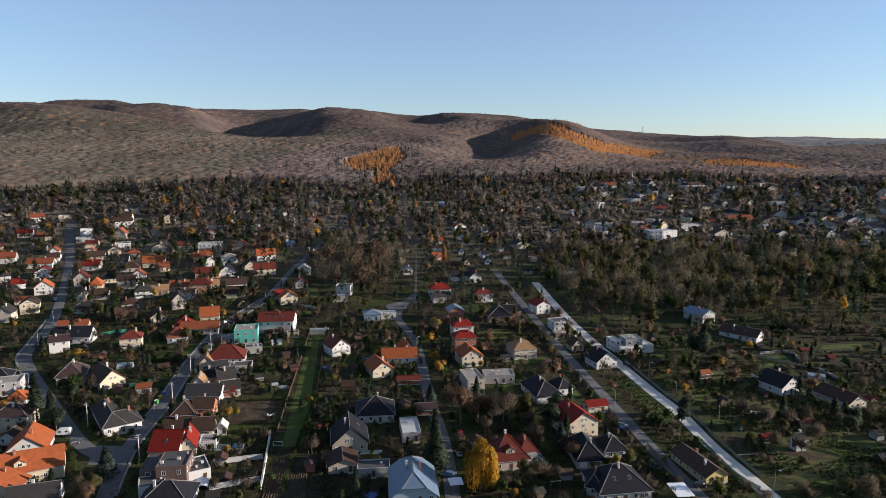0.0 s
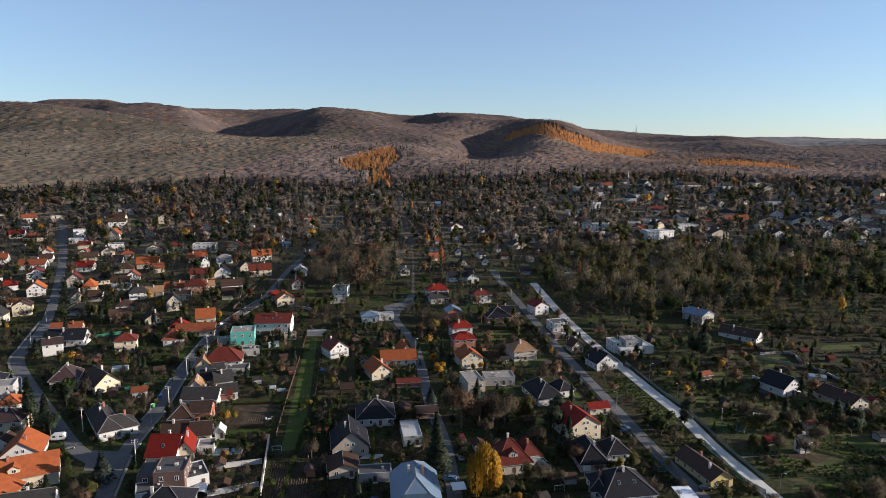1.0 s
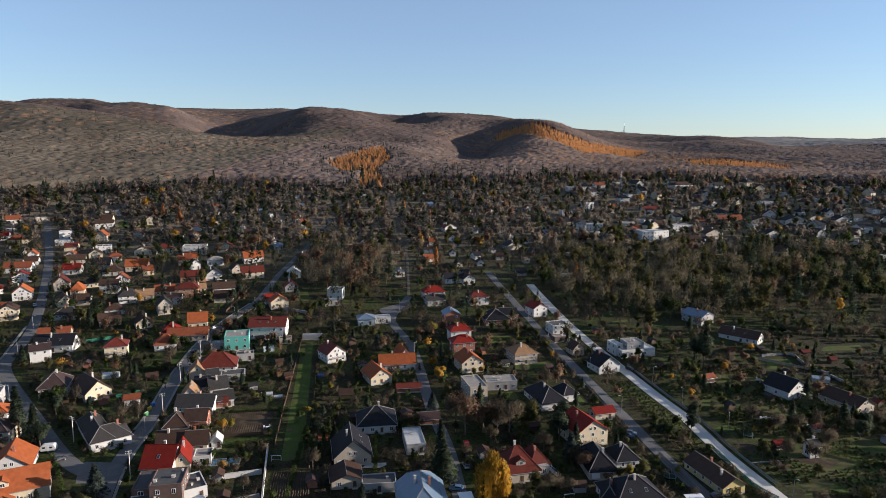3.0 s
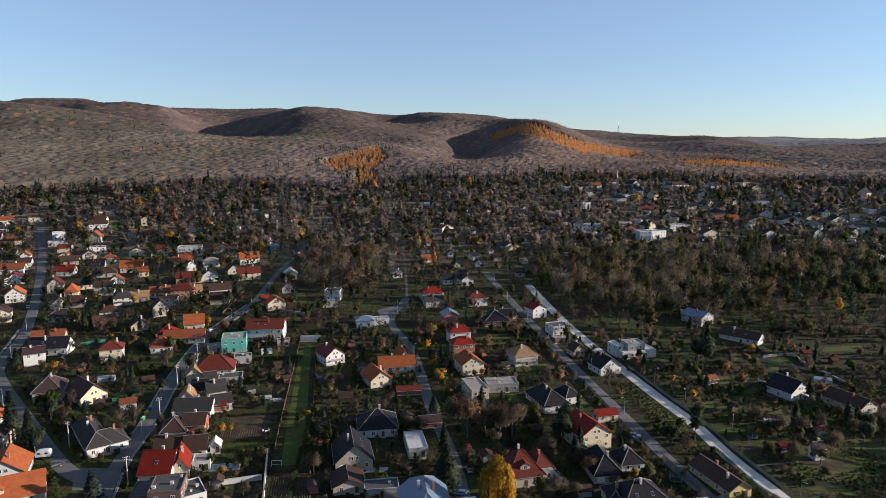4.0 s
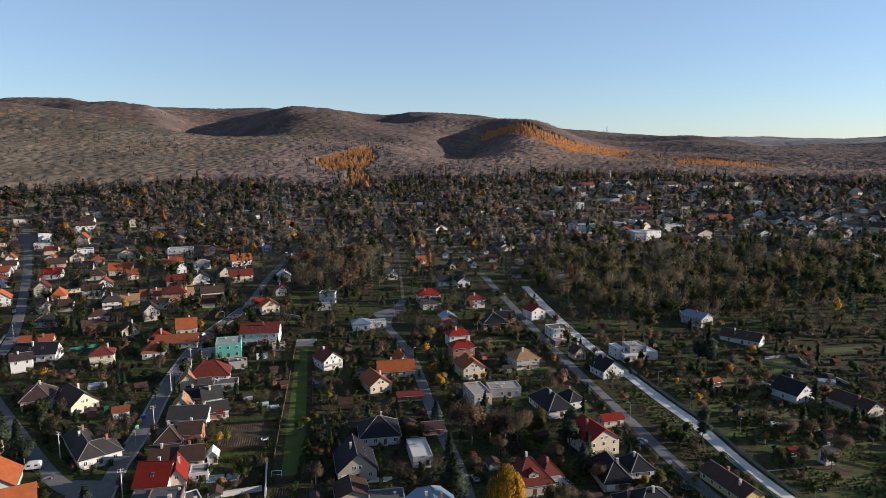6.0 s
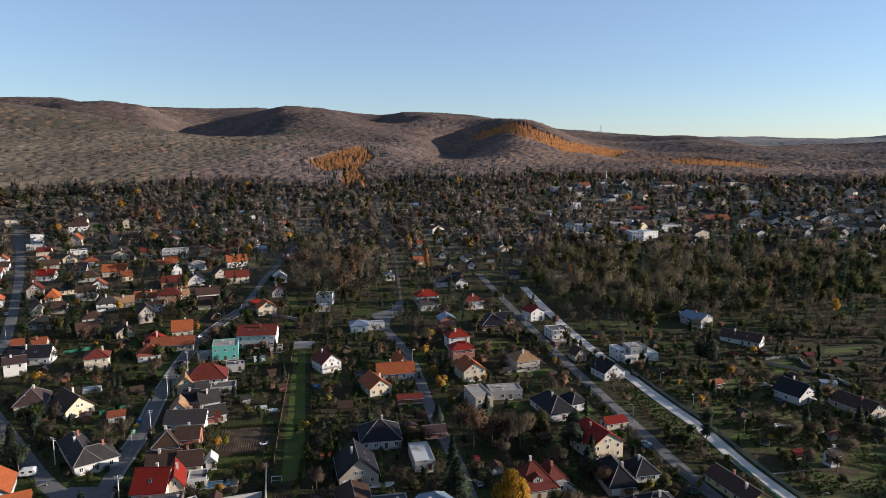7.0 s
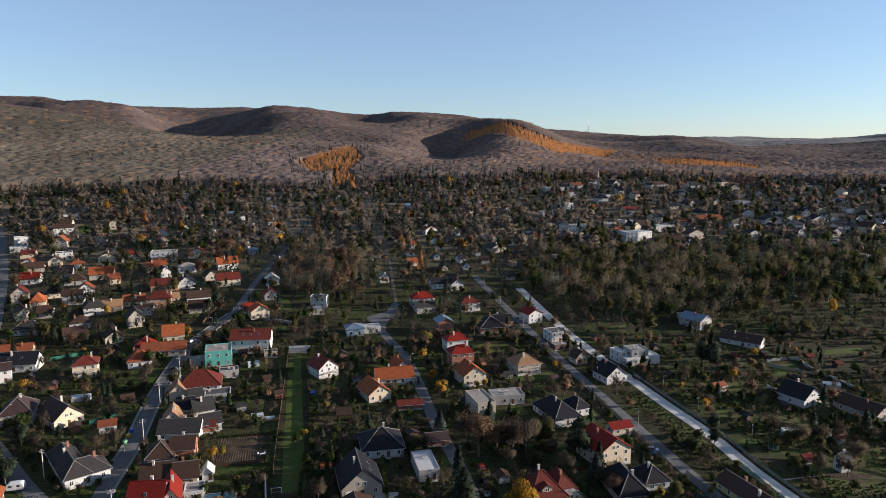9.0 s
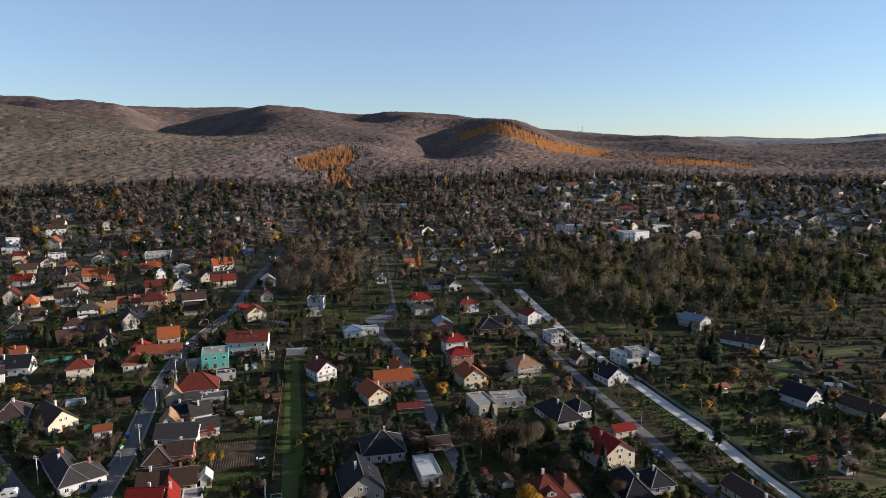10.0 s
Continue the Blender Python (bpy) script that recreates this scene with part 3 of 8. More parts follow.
        for k in range(dormer):
            # a small gabled dormer on the front slope
            a = ((k + 0.5) / dormer - 0.5) * w * 0.7
            if axis == "w":
                dw, y0, z0 = 1.5, -run * 0.78, h + rise * 0.22
                z1 = z0 + 1.3
                v = [(a - dw, y0, z0), (a + dw, y0, z0), (a + dw, y0, z1), (a, y0, z1 + 1.0), (a - dw, y0, z1)]
                v += [(px_, 0, pz) for px_, _, pz in v]
                dm = under(rob, "dormer", raw("dormer", v, [(0, 1, 2, 3, 4), (1, 6, 7, 2), (0, 4, 9, 5)], WALLS[wall]))
                o = 0.25
                rv = [(a - dw - o, y0 - o, z1 - 0.15), (a, y0 - o, z1 + 1.05), (a + dw + o, y0 - o, z1 - 0.15)]
                rv += [(p[0], -0.1, p[2]) for p in rv]
                rv += [(p[0], p[1], p[2] + 0.16) for p in rv]
                under(dm, "dormer_roof", raw("dormer_roof", rv, [(6, 7, 10, 9), (7, 8, 11, 10), (0, 1, 7, 6), (1, 2, 8, 7), (3, 4, 1, 0), (4, 5, 2, 1)], ROOFS[tiles]))
                under(dm, "window", window_mesh(1.2, 1.1), at=Matrix.Translation((a, y0, z0 + 0.2)))
    # windows
    if windows:
        for side, length, depth, ang in ((0, w, Y, 0), (1, d, X, 90), (3, d, X, 270)) if not simple else ((0, w, Y, 0), (1, d, X, 90)):
            n = min(2, max(1, int(length / 4))) if simple else max(1, int(length / 3.1))
            for fl in range(storeys):
                for k in range(n):
                    if rnd.random() < 0.14 and n > 1:
                        continue
                    if door and side == 0 and fl == 0 and k == n // 2 and n > 1:
                        continue
                    u = (k + 0.5) / n * length - length / 2
                    zz = 0.95 + fl * (h / storeys)
                    if zz + 1.4 > h:
                        zz = h - 1.55
                    m = Matrix.Rotation(radians(ang), 4, 'Z') @ Matrix.Translation((u, -depth, zz))
                    under(top, "window", window_mesh(1.1 if n > 1 else 1.5, 1.4), at=m)
            if roof == "gable" and rise > 2.4 and ((axis == "w") == (side % 2 == 1)):
                for u in ((-0.8, 0.8) if length > 7.5 else (0,)):
                    under(top, "window", window_mesh(1.0, 1.2), at=Matrix.Rotation(radians(ang), 4, 'Z') @ Matrix.Translation((u, -depth, h + 0.35)))
    if door:
        n = max(1, int(w / 3.1))
        u = (n // 2 + 0.5) / n * w - w / 2 if n > 1 else w * 0.28
        dr = under(top, "door", box_mesh("door", [(u - 0.5, -Y - 0.06, 0.1, u + 0.5, -Y + 0.05, 2.15)], M_DOOR), "dark wooden front door")
        spare or under(top, "step", box_mesh("step", [(u - 0.8, -Y - 0.9, -1, u + 0.8, -Y - 0.06, 0.12)], M_CONC))
    if garage:
        under(top, "garage_door", box_mesh("garage_door", [(-w * 0.42, -Y - 0.05, 0, -w * 0.42 + 2.6, -Y + 0.05, 2.2)], M_FRAME), "white garage door")
    if balcony:
        fl = h / storeys
        by = under(top, "balcony", box_mesh("balcony", [(-X * 0.7, -Y - 1.5, fl - 0.1, X * 0.7, -Y, fl + 0.08)], M_CONC))
        bars = [(-X * 0.7, -Y - 1.5, fl + 0.95, X * 0.7, -Y - 1.44, fl + 1.02)]
        bars += [(-X * 0.7 + k * X * 1.4 / 12 - 0.03, -Y - 1.49, fl, -X * 0.7 + k * X * 1.4 / 12 + 0.03, -Y - 1.45, fl + 0.97) for k in range(13)]
        under(by, "railing", box_mesh("railing", bars, WALLS["wood"]))
    return top


# ---- trees ----
def leaf_mat(name, a, b, mix=0.5, rough=0.8, scale=0.25, spread=0.12, fine=3.0):
    m = mat(name, a, rough, spread=spread, scale=scale, fine=fine, bump=0, island=True, second=b, mix_at=mix, spec=0.15)
    n, link = m.node_tree.nodes, m.node_tree.links.new
    thin, mix_ = n.new("ShaderNodeBsdfTranslucent"), n.new("ShaderNodeMixShader")
    b_ = n["Principled BSDF"]
    link(b_.inputs["Base Color"].links[0].from_socket, thin.inputs[0])
    mix_.inputs[0].default_value = 0.45
    link(b_.outputs[0], mix_.inputs[1])
    link(thin.outputs[0], mix_.inputs[2])
    link(mix_.outputs[0], n["Material Output"].inputs[0])
    return m


L_BARE = leaf_mat("bare_twigs", (0.073, 0.060, 0.042), (0.097, 0.077, 0.054))
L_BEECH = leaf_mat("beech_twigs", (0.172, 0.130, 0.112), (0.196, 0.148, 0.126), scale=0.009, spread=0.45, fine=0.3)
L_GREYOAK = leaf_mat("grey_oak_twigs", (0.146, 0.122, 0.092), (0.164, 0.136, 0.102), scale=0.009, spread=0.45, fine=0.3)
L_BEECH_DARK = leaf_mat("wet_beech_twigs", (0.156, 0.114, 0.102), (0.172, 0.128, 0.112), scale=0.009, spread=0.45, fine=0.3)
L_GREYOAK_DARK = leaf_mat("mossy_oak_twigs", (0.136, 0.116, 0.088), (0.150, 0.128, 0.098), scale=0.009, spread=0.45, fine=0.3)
L_GREYTWIG = leaf_mat("grey_garden_twigs", (0.168, 0.136, 0.104), (0.196, 0.158, 0.120))
L_COPSE = leaf_mat("copse_twigs", (0.152, 0.128, 0.082), (0.178, 0.148, 0.096))
L_OAK = leaf_mat("oak_leaves", (0.285, 0.176, 0.108), (0.255, 0.166, 0.112), scale=0.009, spread=0.45, fine=0.3)
# far beeches: aerial haze put into the base colour, paler and greyer than L_BEECH
L_FAR = leaf_mat("hazed_beech_twigs", (0.270, 0.262, 0.250), (0.295, 0.282, 0.268), scale=0.006, spread=0.22)
L_RUST = leaf_mat("rust_leaves", (0.165, 0.097, 0.057), (0.148, 0.094, 0.061))
L_OLIVE = leaf_mat("olive_leaves", (0.066, 0.070, 0.022), (0.078, 0.068, 0.026))
L_GREEN = leaf_mat("green_leaves", (0.031, 0.050, 0.013), (0.044, 0.060, 0.016))
L_WILLOW = leaf_mat("willow_leaves", (0.370, 0.180, 0.016), (0.250, 0.155, 0.022))
L_SPRUCE = leaf_mat("spruce_needles", (0.031, 0.045, 0.028), (0.043, 0.057, 0.034))
L_BLUE = leaf_mat("blue_spruce_needles", (0.037, 0.053, 0.046), (0.056, 0.070, 0.059))
L_GOLD = leaf_mat("golden_leaves", (0.450, 0.261, 0.045), (0.360, 0.198, 0.036))
L_LARCH = leaf_mat("larch_needles", (0.520, 0.250, 0.095), (0.430, 0.200, 0.080))
L_YGREEN = leaf_mat("yellow_green_leaves", (0.148, 0.141, 0.026), (0.200, 0.148, 0.026))


def scatter_tris(centres, size, rng, stretch=(1, 1, 1), droop=0.0):
    """One small bent leaf clump (a triangle) at each centre, turned at random."""
    n = len(centres)
    a = rng.normal(size=(n, 3))
    a /= np.linalg.norm(a, axis=1, keepdims=True)
    b = np.cross(a, rng.normal(size=(n, 3)))
    b /= np.linalg.norm(b, axis=1, keepdims=True) + 1e-9
    a[:, 2] -= droop
    s = size * rng.uniform(0.6, 1.4, (n, 1))
    st = np.array(stretch)
    v = np.stack([centres + a * s * st, centres - a * s * 0.6 * st + b * s * 0.6 * st, centres - a * s * 0.6 * st - b * s * 0.6 * st], 1)
    return v.reshape(-1, 3), np.arange(3 * n).reshape(-1, 3)


def twig_tris(centres, length, width, rng, base):
    """One thin twig (a long triangle) at each centre, pointing up and away from the trunk."""
    n = len(centres)
    a = (centres - np.array([0, 0, base])) * np.array([1.0, 1.0, 0.8])
    a = a / (np.linalg.norm(a, axis=1, keepdims=True) + 1e-6) + rng.normal(size=(n, 3)) * 0.45 + np.array([0, 0, 0.25])
    a /= np.linalg.norm(a, axis=1, keepdims=True)
    b = np.cross(a, rng.normal(size=(n, 3)))
    b /= np.linalg.norm(b, axis=1, keepdims=True) + 1e-9
    s = rng.uniform(0.5, 1.4, (n, 1))
    v = np.stack([centres + a * s * length * 0.5, centres - a * s * length * 0.5 + b * width, centres - a * s * length * 0.5 - b * width], 1)
    return v.reshape(-1, 3), np.arange(3 * n).reshape(-1, 3)


def crown_points(n, rng, shape):
    """Points in a crown of unit height from 0 to 1, radius about 0.5; lobes give an uneven outline."""
    if shape == "cone":
        t = rng.uniform(0, 1, n) ** 0.75
        tier = 0.85 + 0.3 * np.abs(np.sin(t * 22))
        r = (1 - t) ** 0.9 * 0.5 * tier * np.sqrt(rng.uniform(0.25, 1, n))
        p = rng.uniform(0, 2 * np.pi, n)
        return np.stack([r * np.cos(p), r * np.sin(p), 0.02 + 0.98 * (1 - (1 - t))], -1)
    k = 8
    lob = rng.normal(size=(k, 3))
    lob /= np.linalg.norm(lob, axis=1, keepdims=True)
    lob *= np.array([0.32, 0.32, 0.30]) * rng.uniform(0.6, 1.15, (k, 1))
    lob[:, 2] += 0.5
    lob = np.concatenate([lob, [[0, 0, 0.5]]])
    rad = rng.uniform(0.12, 0.28, k + 1)
    pick = rng.integers(0, k + 1, n)
    d = rng.normal(size=(n, 3))
    d /= np.linalg.norm(d, axis=1, keepdims=True)
    r = rad[pick] * rng.uniform(0.35, 1, n) ** 0.5
    return lob[pick] + d * r[:, None]


def tree_meshes(shape, tall, wide, n, size, leaf, seed, clear=0.22):
    """Trunk with limbs, and crown, of a tree of the given height and width, standing at the origin."""
    rng = np.random.default_rng(seed)
    base = tall * clear
    if shape == "cone":
        base = tall * 0.06
    h = tall - base
    pts = crown_points(n, rng, shape) * np.array([wide, wide, h]) + np.array([0, 0, base])
    if shape == "weep":
        # strands that arch over the crown and hang towards the ground
        k = n * 9 // 10 // 12 * 12
        m = k // 12
        lobes = rng.uniform(0, 1, (12, 3))
        lobe = lobes[rng.integers(0, 12, m)]
        la, lr = lobe[:, 0] * 2 * np.pi, wide * 0.36 * lobe[:, 1] ** 0.5
        sa, sr = rng.uniform(0, 2 * np.pi, m), wide * 0.17 * rng.uniform(0, 1, m) ** 0.5
        ox, oy = lr * np.cos(la) + sr * np.cos(sa), lr * np.sin(la) + sr * np.sin(sa)
        topz = base + h * (0.98 - 0.34 * lobe[:, 1] - 0.10 * lobe[:, 2] - 0.12 * (sr / (wide * 0.17)) ** 2)
        low = h * (0.04 + 0.22 * lobe[:, 2] + rng.uniform(0, 0.22, m))
        f = np.tile(np.linspace(0, 1, 12) ** 1.1, m)
        ox, oy, topz, low = ox.repeat(12), oy.repeat(12), topz.repeat(12), low.repeat(12)
        bow = 1 + 0.16 * np.sin(f * np.pi * 0.8)
        pts[:k] = np.stack([ox * bow, oy * bow, topz + f * (low - topz)], -1) + rng.normal(size=(k, 3)) * 0.12
    stretch = (0.8, 0.8, 2.4) if shape == "weep" else (1, 1, 0.55) if shape == "cone" else (1, 1, 1)
    core = n // 8 if shape != "weep" else 0
    mid = np.array([0, 0, base + h * 0.5])
    if shape != "cone":
        pts[:core] = (pts[:core] - mid) * 0.72 + mid
    grown = np.full((n, 1), size)
    grown[:core] *= 2.2
    if leaf is L_BARE:
        pts = (pts - mid) * np.array([1.0, 1.0, 1.05]) + mid
        v, f = twig_tris(pts, 1.15 * min(1.0, tall / 6), 0.042, rng, base * 0.6)
    else:
        v, f = scatter_tris(pts, grown, rng, stretch, droop=0.25 if shape == "cone" else 0)
    out = v - np.array([0, 0, base + h * 0.3])
    out /= np.linalg.norm(out, axis=1, keepdims=True) + 1e-6
    out = out + rng.normal(size=out.shape) * 0.25 + np.array([0, 0, 0.12])
    out /= np.linalg.norm(out, axis=1, keepdims=True)
    crown = tris("crown", v, f, leaf, normals=out)
    r = tall * 0.018 + 0.05
    pieces = [tube([(0, 0, -0.5), (rng.normal() * 0.1, rng.normal() * 0.1, base + h * 0.3), (rng.normal() * 0.2, rng.normal() * 0.2, base + h * (0.9 if shape == "cone" else 0.72))], r, r * 0.2, 6)]
    if shape != "cone":
        for k in range(9):
            a = k * 2.4 + rng.uniform(-0.4, 0.4)
            z0 = base + h * rng.uniform(0.0, 0.4)
            l = wide * rng.uniform(0.26, 0.42)
            mid = (math.cos(a) * l * 0.5, math.sin(a) * l * 0.5, z0 + h * 0.16)
            end = (math.cos(a) * l, math.sin(a) * l, z0 + h * rng.uniform(0.28, 0.45))
            pieces.append(tube([(0, 0, z0), mid, end], r * 0.42, r * 0.08, 4))
    trunk = raw("trunk", *joined(*pieces), M_BARK)
    return trunk, crown


TREES = {}
TREE_WORDS = {
    "bare": ("bare brown garden tree with a twiggy crown", "round", 8.0, 7.0, 1400, 0.20, L_BARE, 5),
    "bush": ("bare brownish shrub with dense twigs", "round", 3.2, 3.8, 520, 0.17, L_BARE, 3),
    "rust": ("broad tree with rust-brown autumn leaves", "round", 9.0, 8.0, 2100, 0.23, L_RUST, 3),
    "olive": ("leafy tree turning olive and brown", "round", 8.0, 7.0, 1900, 0.24, L_OLIVE, 4),
    "green": ("dark green leafy garden tree", "round", 6.0, 5.0, 1150, 0.24, L_GREEN, 4),
    "shrub": ("dense dark green garden shrub", "round", 2.6, 2.8, 480, 0.19, L_GREEN, 3),
    "spruce": ("tall dark green spruce with drooping branches", "cone", 13.0, 6.0, 2500, 0.36, L_SPRUCE, 4),
    "broad_spruce": ("large broad dark green spruce with layered branches", "cone", 13.0, 8.6, 4200, 0.38, L_SPRUCE, 1),
    "pine": ("broad dark green pine with a rounded crown", "round", 10.0, 7.5, 2000, 0.31, L_SPRUCE, 3),
    "blue_spruce": ("bushy silvery blue-green garden spruce", "cone", 9.0, 5.8, 2300, 0.30, L_BLUE, 2),
    "thuja": ("slim dark green columnar thuja", "cone", 4.0, 1.5, 320, 0.22, L_GREEN, 2),
    "willow": ("golden yellow weeping willow with hanging branches", "weep", 15.0, 9.0, 7500, 0.21, L_WILLOW, 1),
    "gold": ("tree with golden yellow autumn leaves", "round", 7.5, 6.0, 1700, 0.24, L_GOLD, 3),
    "larch": ("slender orange larch in autumn colour", "cone", 13.0, 5.2, 1900, 0.32, L_LARCH, 3),
    "ygreen": ("tree with fresh yellow-green leaves", "round", 6.5, 5.5, 1500, 0.23, L_YGREEN, 2),
}
TREE_RND = random.Random(5)


def tree(kind, x, y, scale=1.0, note=""):
    words, shape, tall, wide, n, size, leaf, variants = TREE_WORDS[kind]
    k = TREE_RND.randrange(variants)
    key = (kind, k)
    if key not in TREES:
        TREES[key] = tree_meshes(shape, tall * (0.92 + 0.08 * k), wide, n, size, leaf, 100 + 17 * k + len(TREES) * 3, clear=0.06 if kind in ("bush", "shrub") else 0.22)
    trunk, crown = TREES[key]
    nm = {"bush": "shrub", "shrub": "shrub", "gold": "tree", "bare": "tree", "rust": "tree", "olive": "tree", "green": "tree", "ygreen": "tree", "blue_spruce": "spruce_tree", "spruce": "spruce_tree",
          "broad_spruce": "spruce_tree", "pine": "pine_tree", "thuja": "thuja", "willow": "willow_tree", "larch": "larch_tree"}[kind]
    ob = new(nm)
    s = scale * TREE_RND.uniform(0.9, 1.1)
    ob.matrix_basis = pose(x, y, on_ground(x, y), 0, 0, TREE_RND.uniform(0, 360)) @ Matrix.Diagonal((s, s, s * TREE_RND.uniform(0.92, 1.08), 1))
    under(ob, "trunk", trunk)
    under(ob, "crown", crown)
    return tagged(ob, words + (" " + note if note else ""), nm.replace("_", " "), "garden trees")


# ---- the houses of the village ----
house(-126.5, 185.7, 27.3, 22.0, 11, 4, "gable", 4, "w", wall="cream", tiles="orange", dormer=1, skylights=1, chimneys=1)
house(-125.5, 173.8, 7.3, 12.7, 8, 4, "gable", 3, "d", wall="cream", tiles="orange", door=False)
house(-134.2, 202.3, 20.5, 11.1, 12, 3.2, "gable", 4.2, "d", wall="white", tiles="orange", skylights=0)
house(-150.8, 220.2, 9.3, 11.7, 10, 5.5, "hip", 2.8, "w", wall="cream", tiles="mauve")
house(-162.2, 239.8, 21.8, 6.6, 8, 3, "hip", 2.2, "w", wall="white", tiles="orange")
house(-173.8, 250.6, 21.0, 11.3, 9, 5, "flat", wall="grey", tiles="flat")
house(-181.9, 259.0, 18.8, 9.0, 9, 4, "hip", 3, "w", wall="white", tiles="slate")
house(-113.3, 170.7, 16.9, 12.2, 8, 3, "gable", 3, "w", wall="white", tiles="grey")
house(-143.9, 207.8, 2.2, 6.2, 5, 2.6, "gable", 2, "d", wall="white", tiles="brown", chimneys=0)
house(-113.5, 219.7, 36.0, 12.2, 9, 3.4, "hip", 3.2, "w", wall="white", tiles="grey", chimneys=1)
house(-119.7, 223.8, 36.2, 7.1, 23, 3.4, "hip", 3.2, "d", wall="white", tiles="grey", chimneys=2, door=False)
house(-139.6, 261.6, 46.5, 9.9, 14, 3.2, "gable", 4.2, "d", wall="cream", tiles="brown", skylights=1)
house(-154.7, 263.7, 17.7, 9.9, 12, 4.2, "hip", 4.2, "w", wall="beige", tiles="mauve")
house(-181.2, 300.4, 27.0, 8.0, 8, 5.5, "gable", 2, "w", wall="white", tiles="mauve", storeys=2)
house(-181.3, 314.0, 6.0, 16.9, 9, 3.6, "gable", 4, "w", wall="white", tiles="slate", skylights=2)
house(-190.3, 329.2, 14.4, 14.1, 7, 3, "gable", 2.8, "w", wall="cream", tiles="rust")
house(-150.0, 306.4, 18.7, 9.3, 9, 5.8, "hip", 2.6, "w", wall="cream", tiles="darkred", balcony=True, storeys=2)
house(-201.0, 362.3, 12.8, 12.7, 9, 3, "hip", 3, "w", wall="white", tiles="grey")
house(-215.3, 385.1, 36.4, 8.4, 10, 3, "gable", 3.6, "d", wall="cream", tiles="brown")
house(-205.7, 387.2, 11.3, 8.4, 8, 3, "gable", 3, "w", wall="beige", tiles="brown", door=False)
house(-245.1, 395.9, 25.1, 9.8, 10, 4.4, "gable", 4, "d", wall="white", tiles="orange")
house(-268.2, 404.8, 31.9, 10.4, 9, 3.5, "hip", 3, "w", wall="white", tiles="red")
house(-245.0, 373.9, 21.7, 7.0, 5, 2.6, "gable", 1.6, "w", wall="beige", tiles="rust", chimneys=0)
house(-88.1, 200.6, -0.3, 8.9, 11, 4.2, "gable", 4.6, "w", wall="white", tiles="red", skylights=1)
house(-83.6, 204.5, 16.1, 4.9, 11, 3.6, "gable", 3.6, "d", wall="cream", tiles="red")
house(-78.2, 207.7, 11.1, 5.3, 6, 2.7, "flat", wall="white", tiles="flat", note="tiles", name="shed")
house(-80.2, 185.1, 9.0, 8.5, 10, 6.6, "flat", wall="brown", tiles="felt", storeys=2)
house(-87.7, 186.6, 10.3, 4.7, 11, 4.6, "flat", wall="brown", tiles="felt", door=False)
house(-84.5, 178.7, 22.7, 7.1, 7, 3, "flat", wall="white", tiles="felt")
house(-75.5, 189.2, 29.9, 6.6, 10, 3, "flat", wall="white", tiles="felt", windows=False, name="carport")
house(-76.9, 171.8, 6.6, 13.5, 12, 3, "hip", 4, "w", wall="white", tiles="slate")
house(-94.3, 229.6, 9.8, 7.7, 9, 3.4, "hip", 3.4, "w", wall="terracotta", tiles="brown")
house(-88.4, 232.7, 6.6, 7.2, 8, 4.2, "gable", 2.6, "w", wall="terracotta", tiles="brown")
house(-91.1, 217.0, 8.1, 8.9, 8, 3, "gable", 3, "w", wall="cream", tiles="brown")
house(-83.0, 216.9, 9.8, 6.8, 8, 3, "gable", 3, "w", wall="cream", tiles="brown")
house(-77.3, 218.4, 11.0, 3.0, 4, 2.6, "gable", 1.5, "d", wall="white", tiles="white", windows=False, chimneys=0, name="shed")
house(-93.5, 247.5, 2.6, 13.3, 9, 3.2, "gable", 3, "w", wall="white", tiles="grey", chimneys=2)
house(-99.0, 256.6, 13.8, 6.2, 8, 3.2, "gable", 3.4, "d", wall="white", tiles="tan")
house(-97.3, 265.8, 9.6, 5.4, 8, 3.4, "gable", 3, "w", wall="white", tiles="slate")
house(-91.0, 264.2, 24.2, 6.9, 9, 3.6, "gable", 3.2, "w", wall="white", tiles="grey")
house(-85.5, 253.5, 23.3, 6.7, 7, 3, "gable", 2.4, "w", wall="white", tiles="grey", chimneys=0)
house(-97.7, 286.9, 10.9, 15.6, 12, 4.4, "hip", 4.6, "w", wall="white", tiles="darkred", chimneys=1)
house(-104.7, 281.7, 15.3, 6.5, 9, 3.4, "gable", 3.4, "d", wall="cream", tiles="tan")
house(-97.3, 277.7, 20.0, 4.6, 8, 3, "gable", 2, "w", wall="grey", tiles="grey", chimneys=0)
house(-89.2, 279.6, 11.3, 9.5, 7, 2.8, "flat", wall="grey", tiles="felt", windows=False, name="shed")
house(-98.6, 320.4, 12.2, 11.2, 12, 6.4, "flat", wall="teal", tiles="flat", storeys=2, note="and white trim")
house(-90.3, 303.3, 14.9, 7.7, 5, 3, "flat", wall="grey", tiles="felt", windows=False, name="shed")
house(-107.0, 316.6, 18.7, 6.4, 5, 3.2, "flat", wall="grey", tiles="flat", windows=False, name="garage")
house(-87.2, 337.2, 3.3, 17.9, 13, 6.4, "gable", 3.4, "w", wall="white", tiles="darkred", storeys=2, skylights=3, note="and side balconies")
house(-76.7, 326.3, 11.8, 5.9, 4, 2.6, "flat", wall="beige", tiles="felt", windows=False, name="shed")
house(-132.0, 317.7, 18.7, 9.6, 9, 3.2, "hip", 3.6, "w", wall="white", tiles="rust")
house(-125.5, 330.5, 8.7, 18.8, 8, 3.2, "gable", 2.8, "w", wall="beige", tiles="rust")
house(-135.4, 334.6, 16.3, 8.2, 9, 3.6, "hip", 3.4, "w", wall="beige", tiles="red")
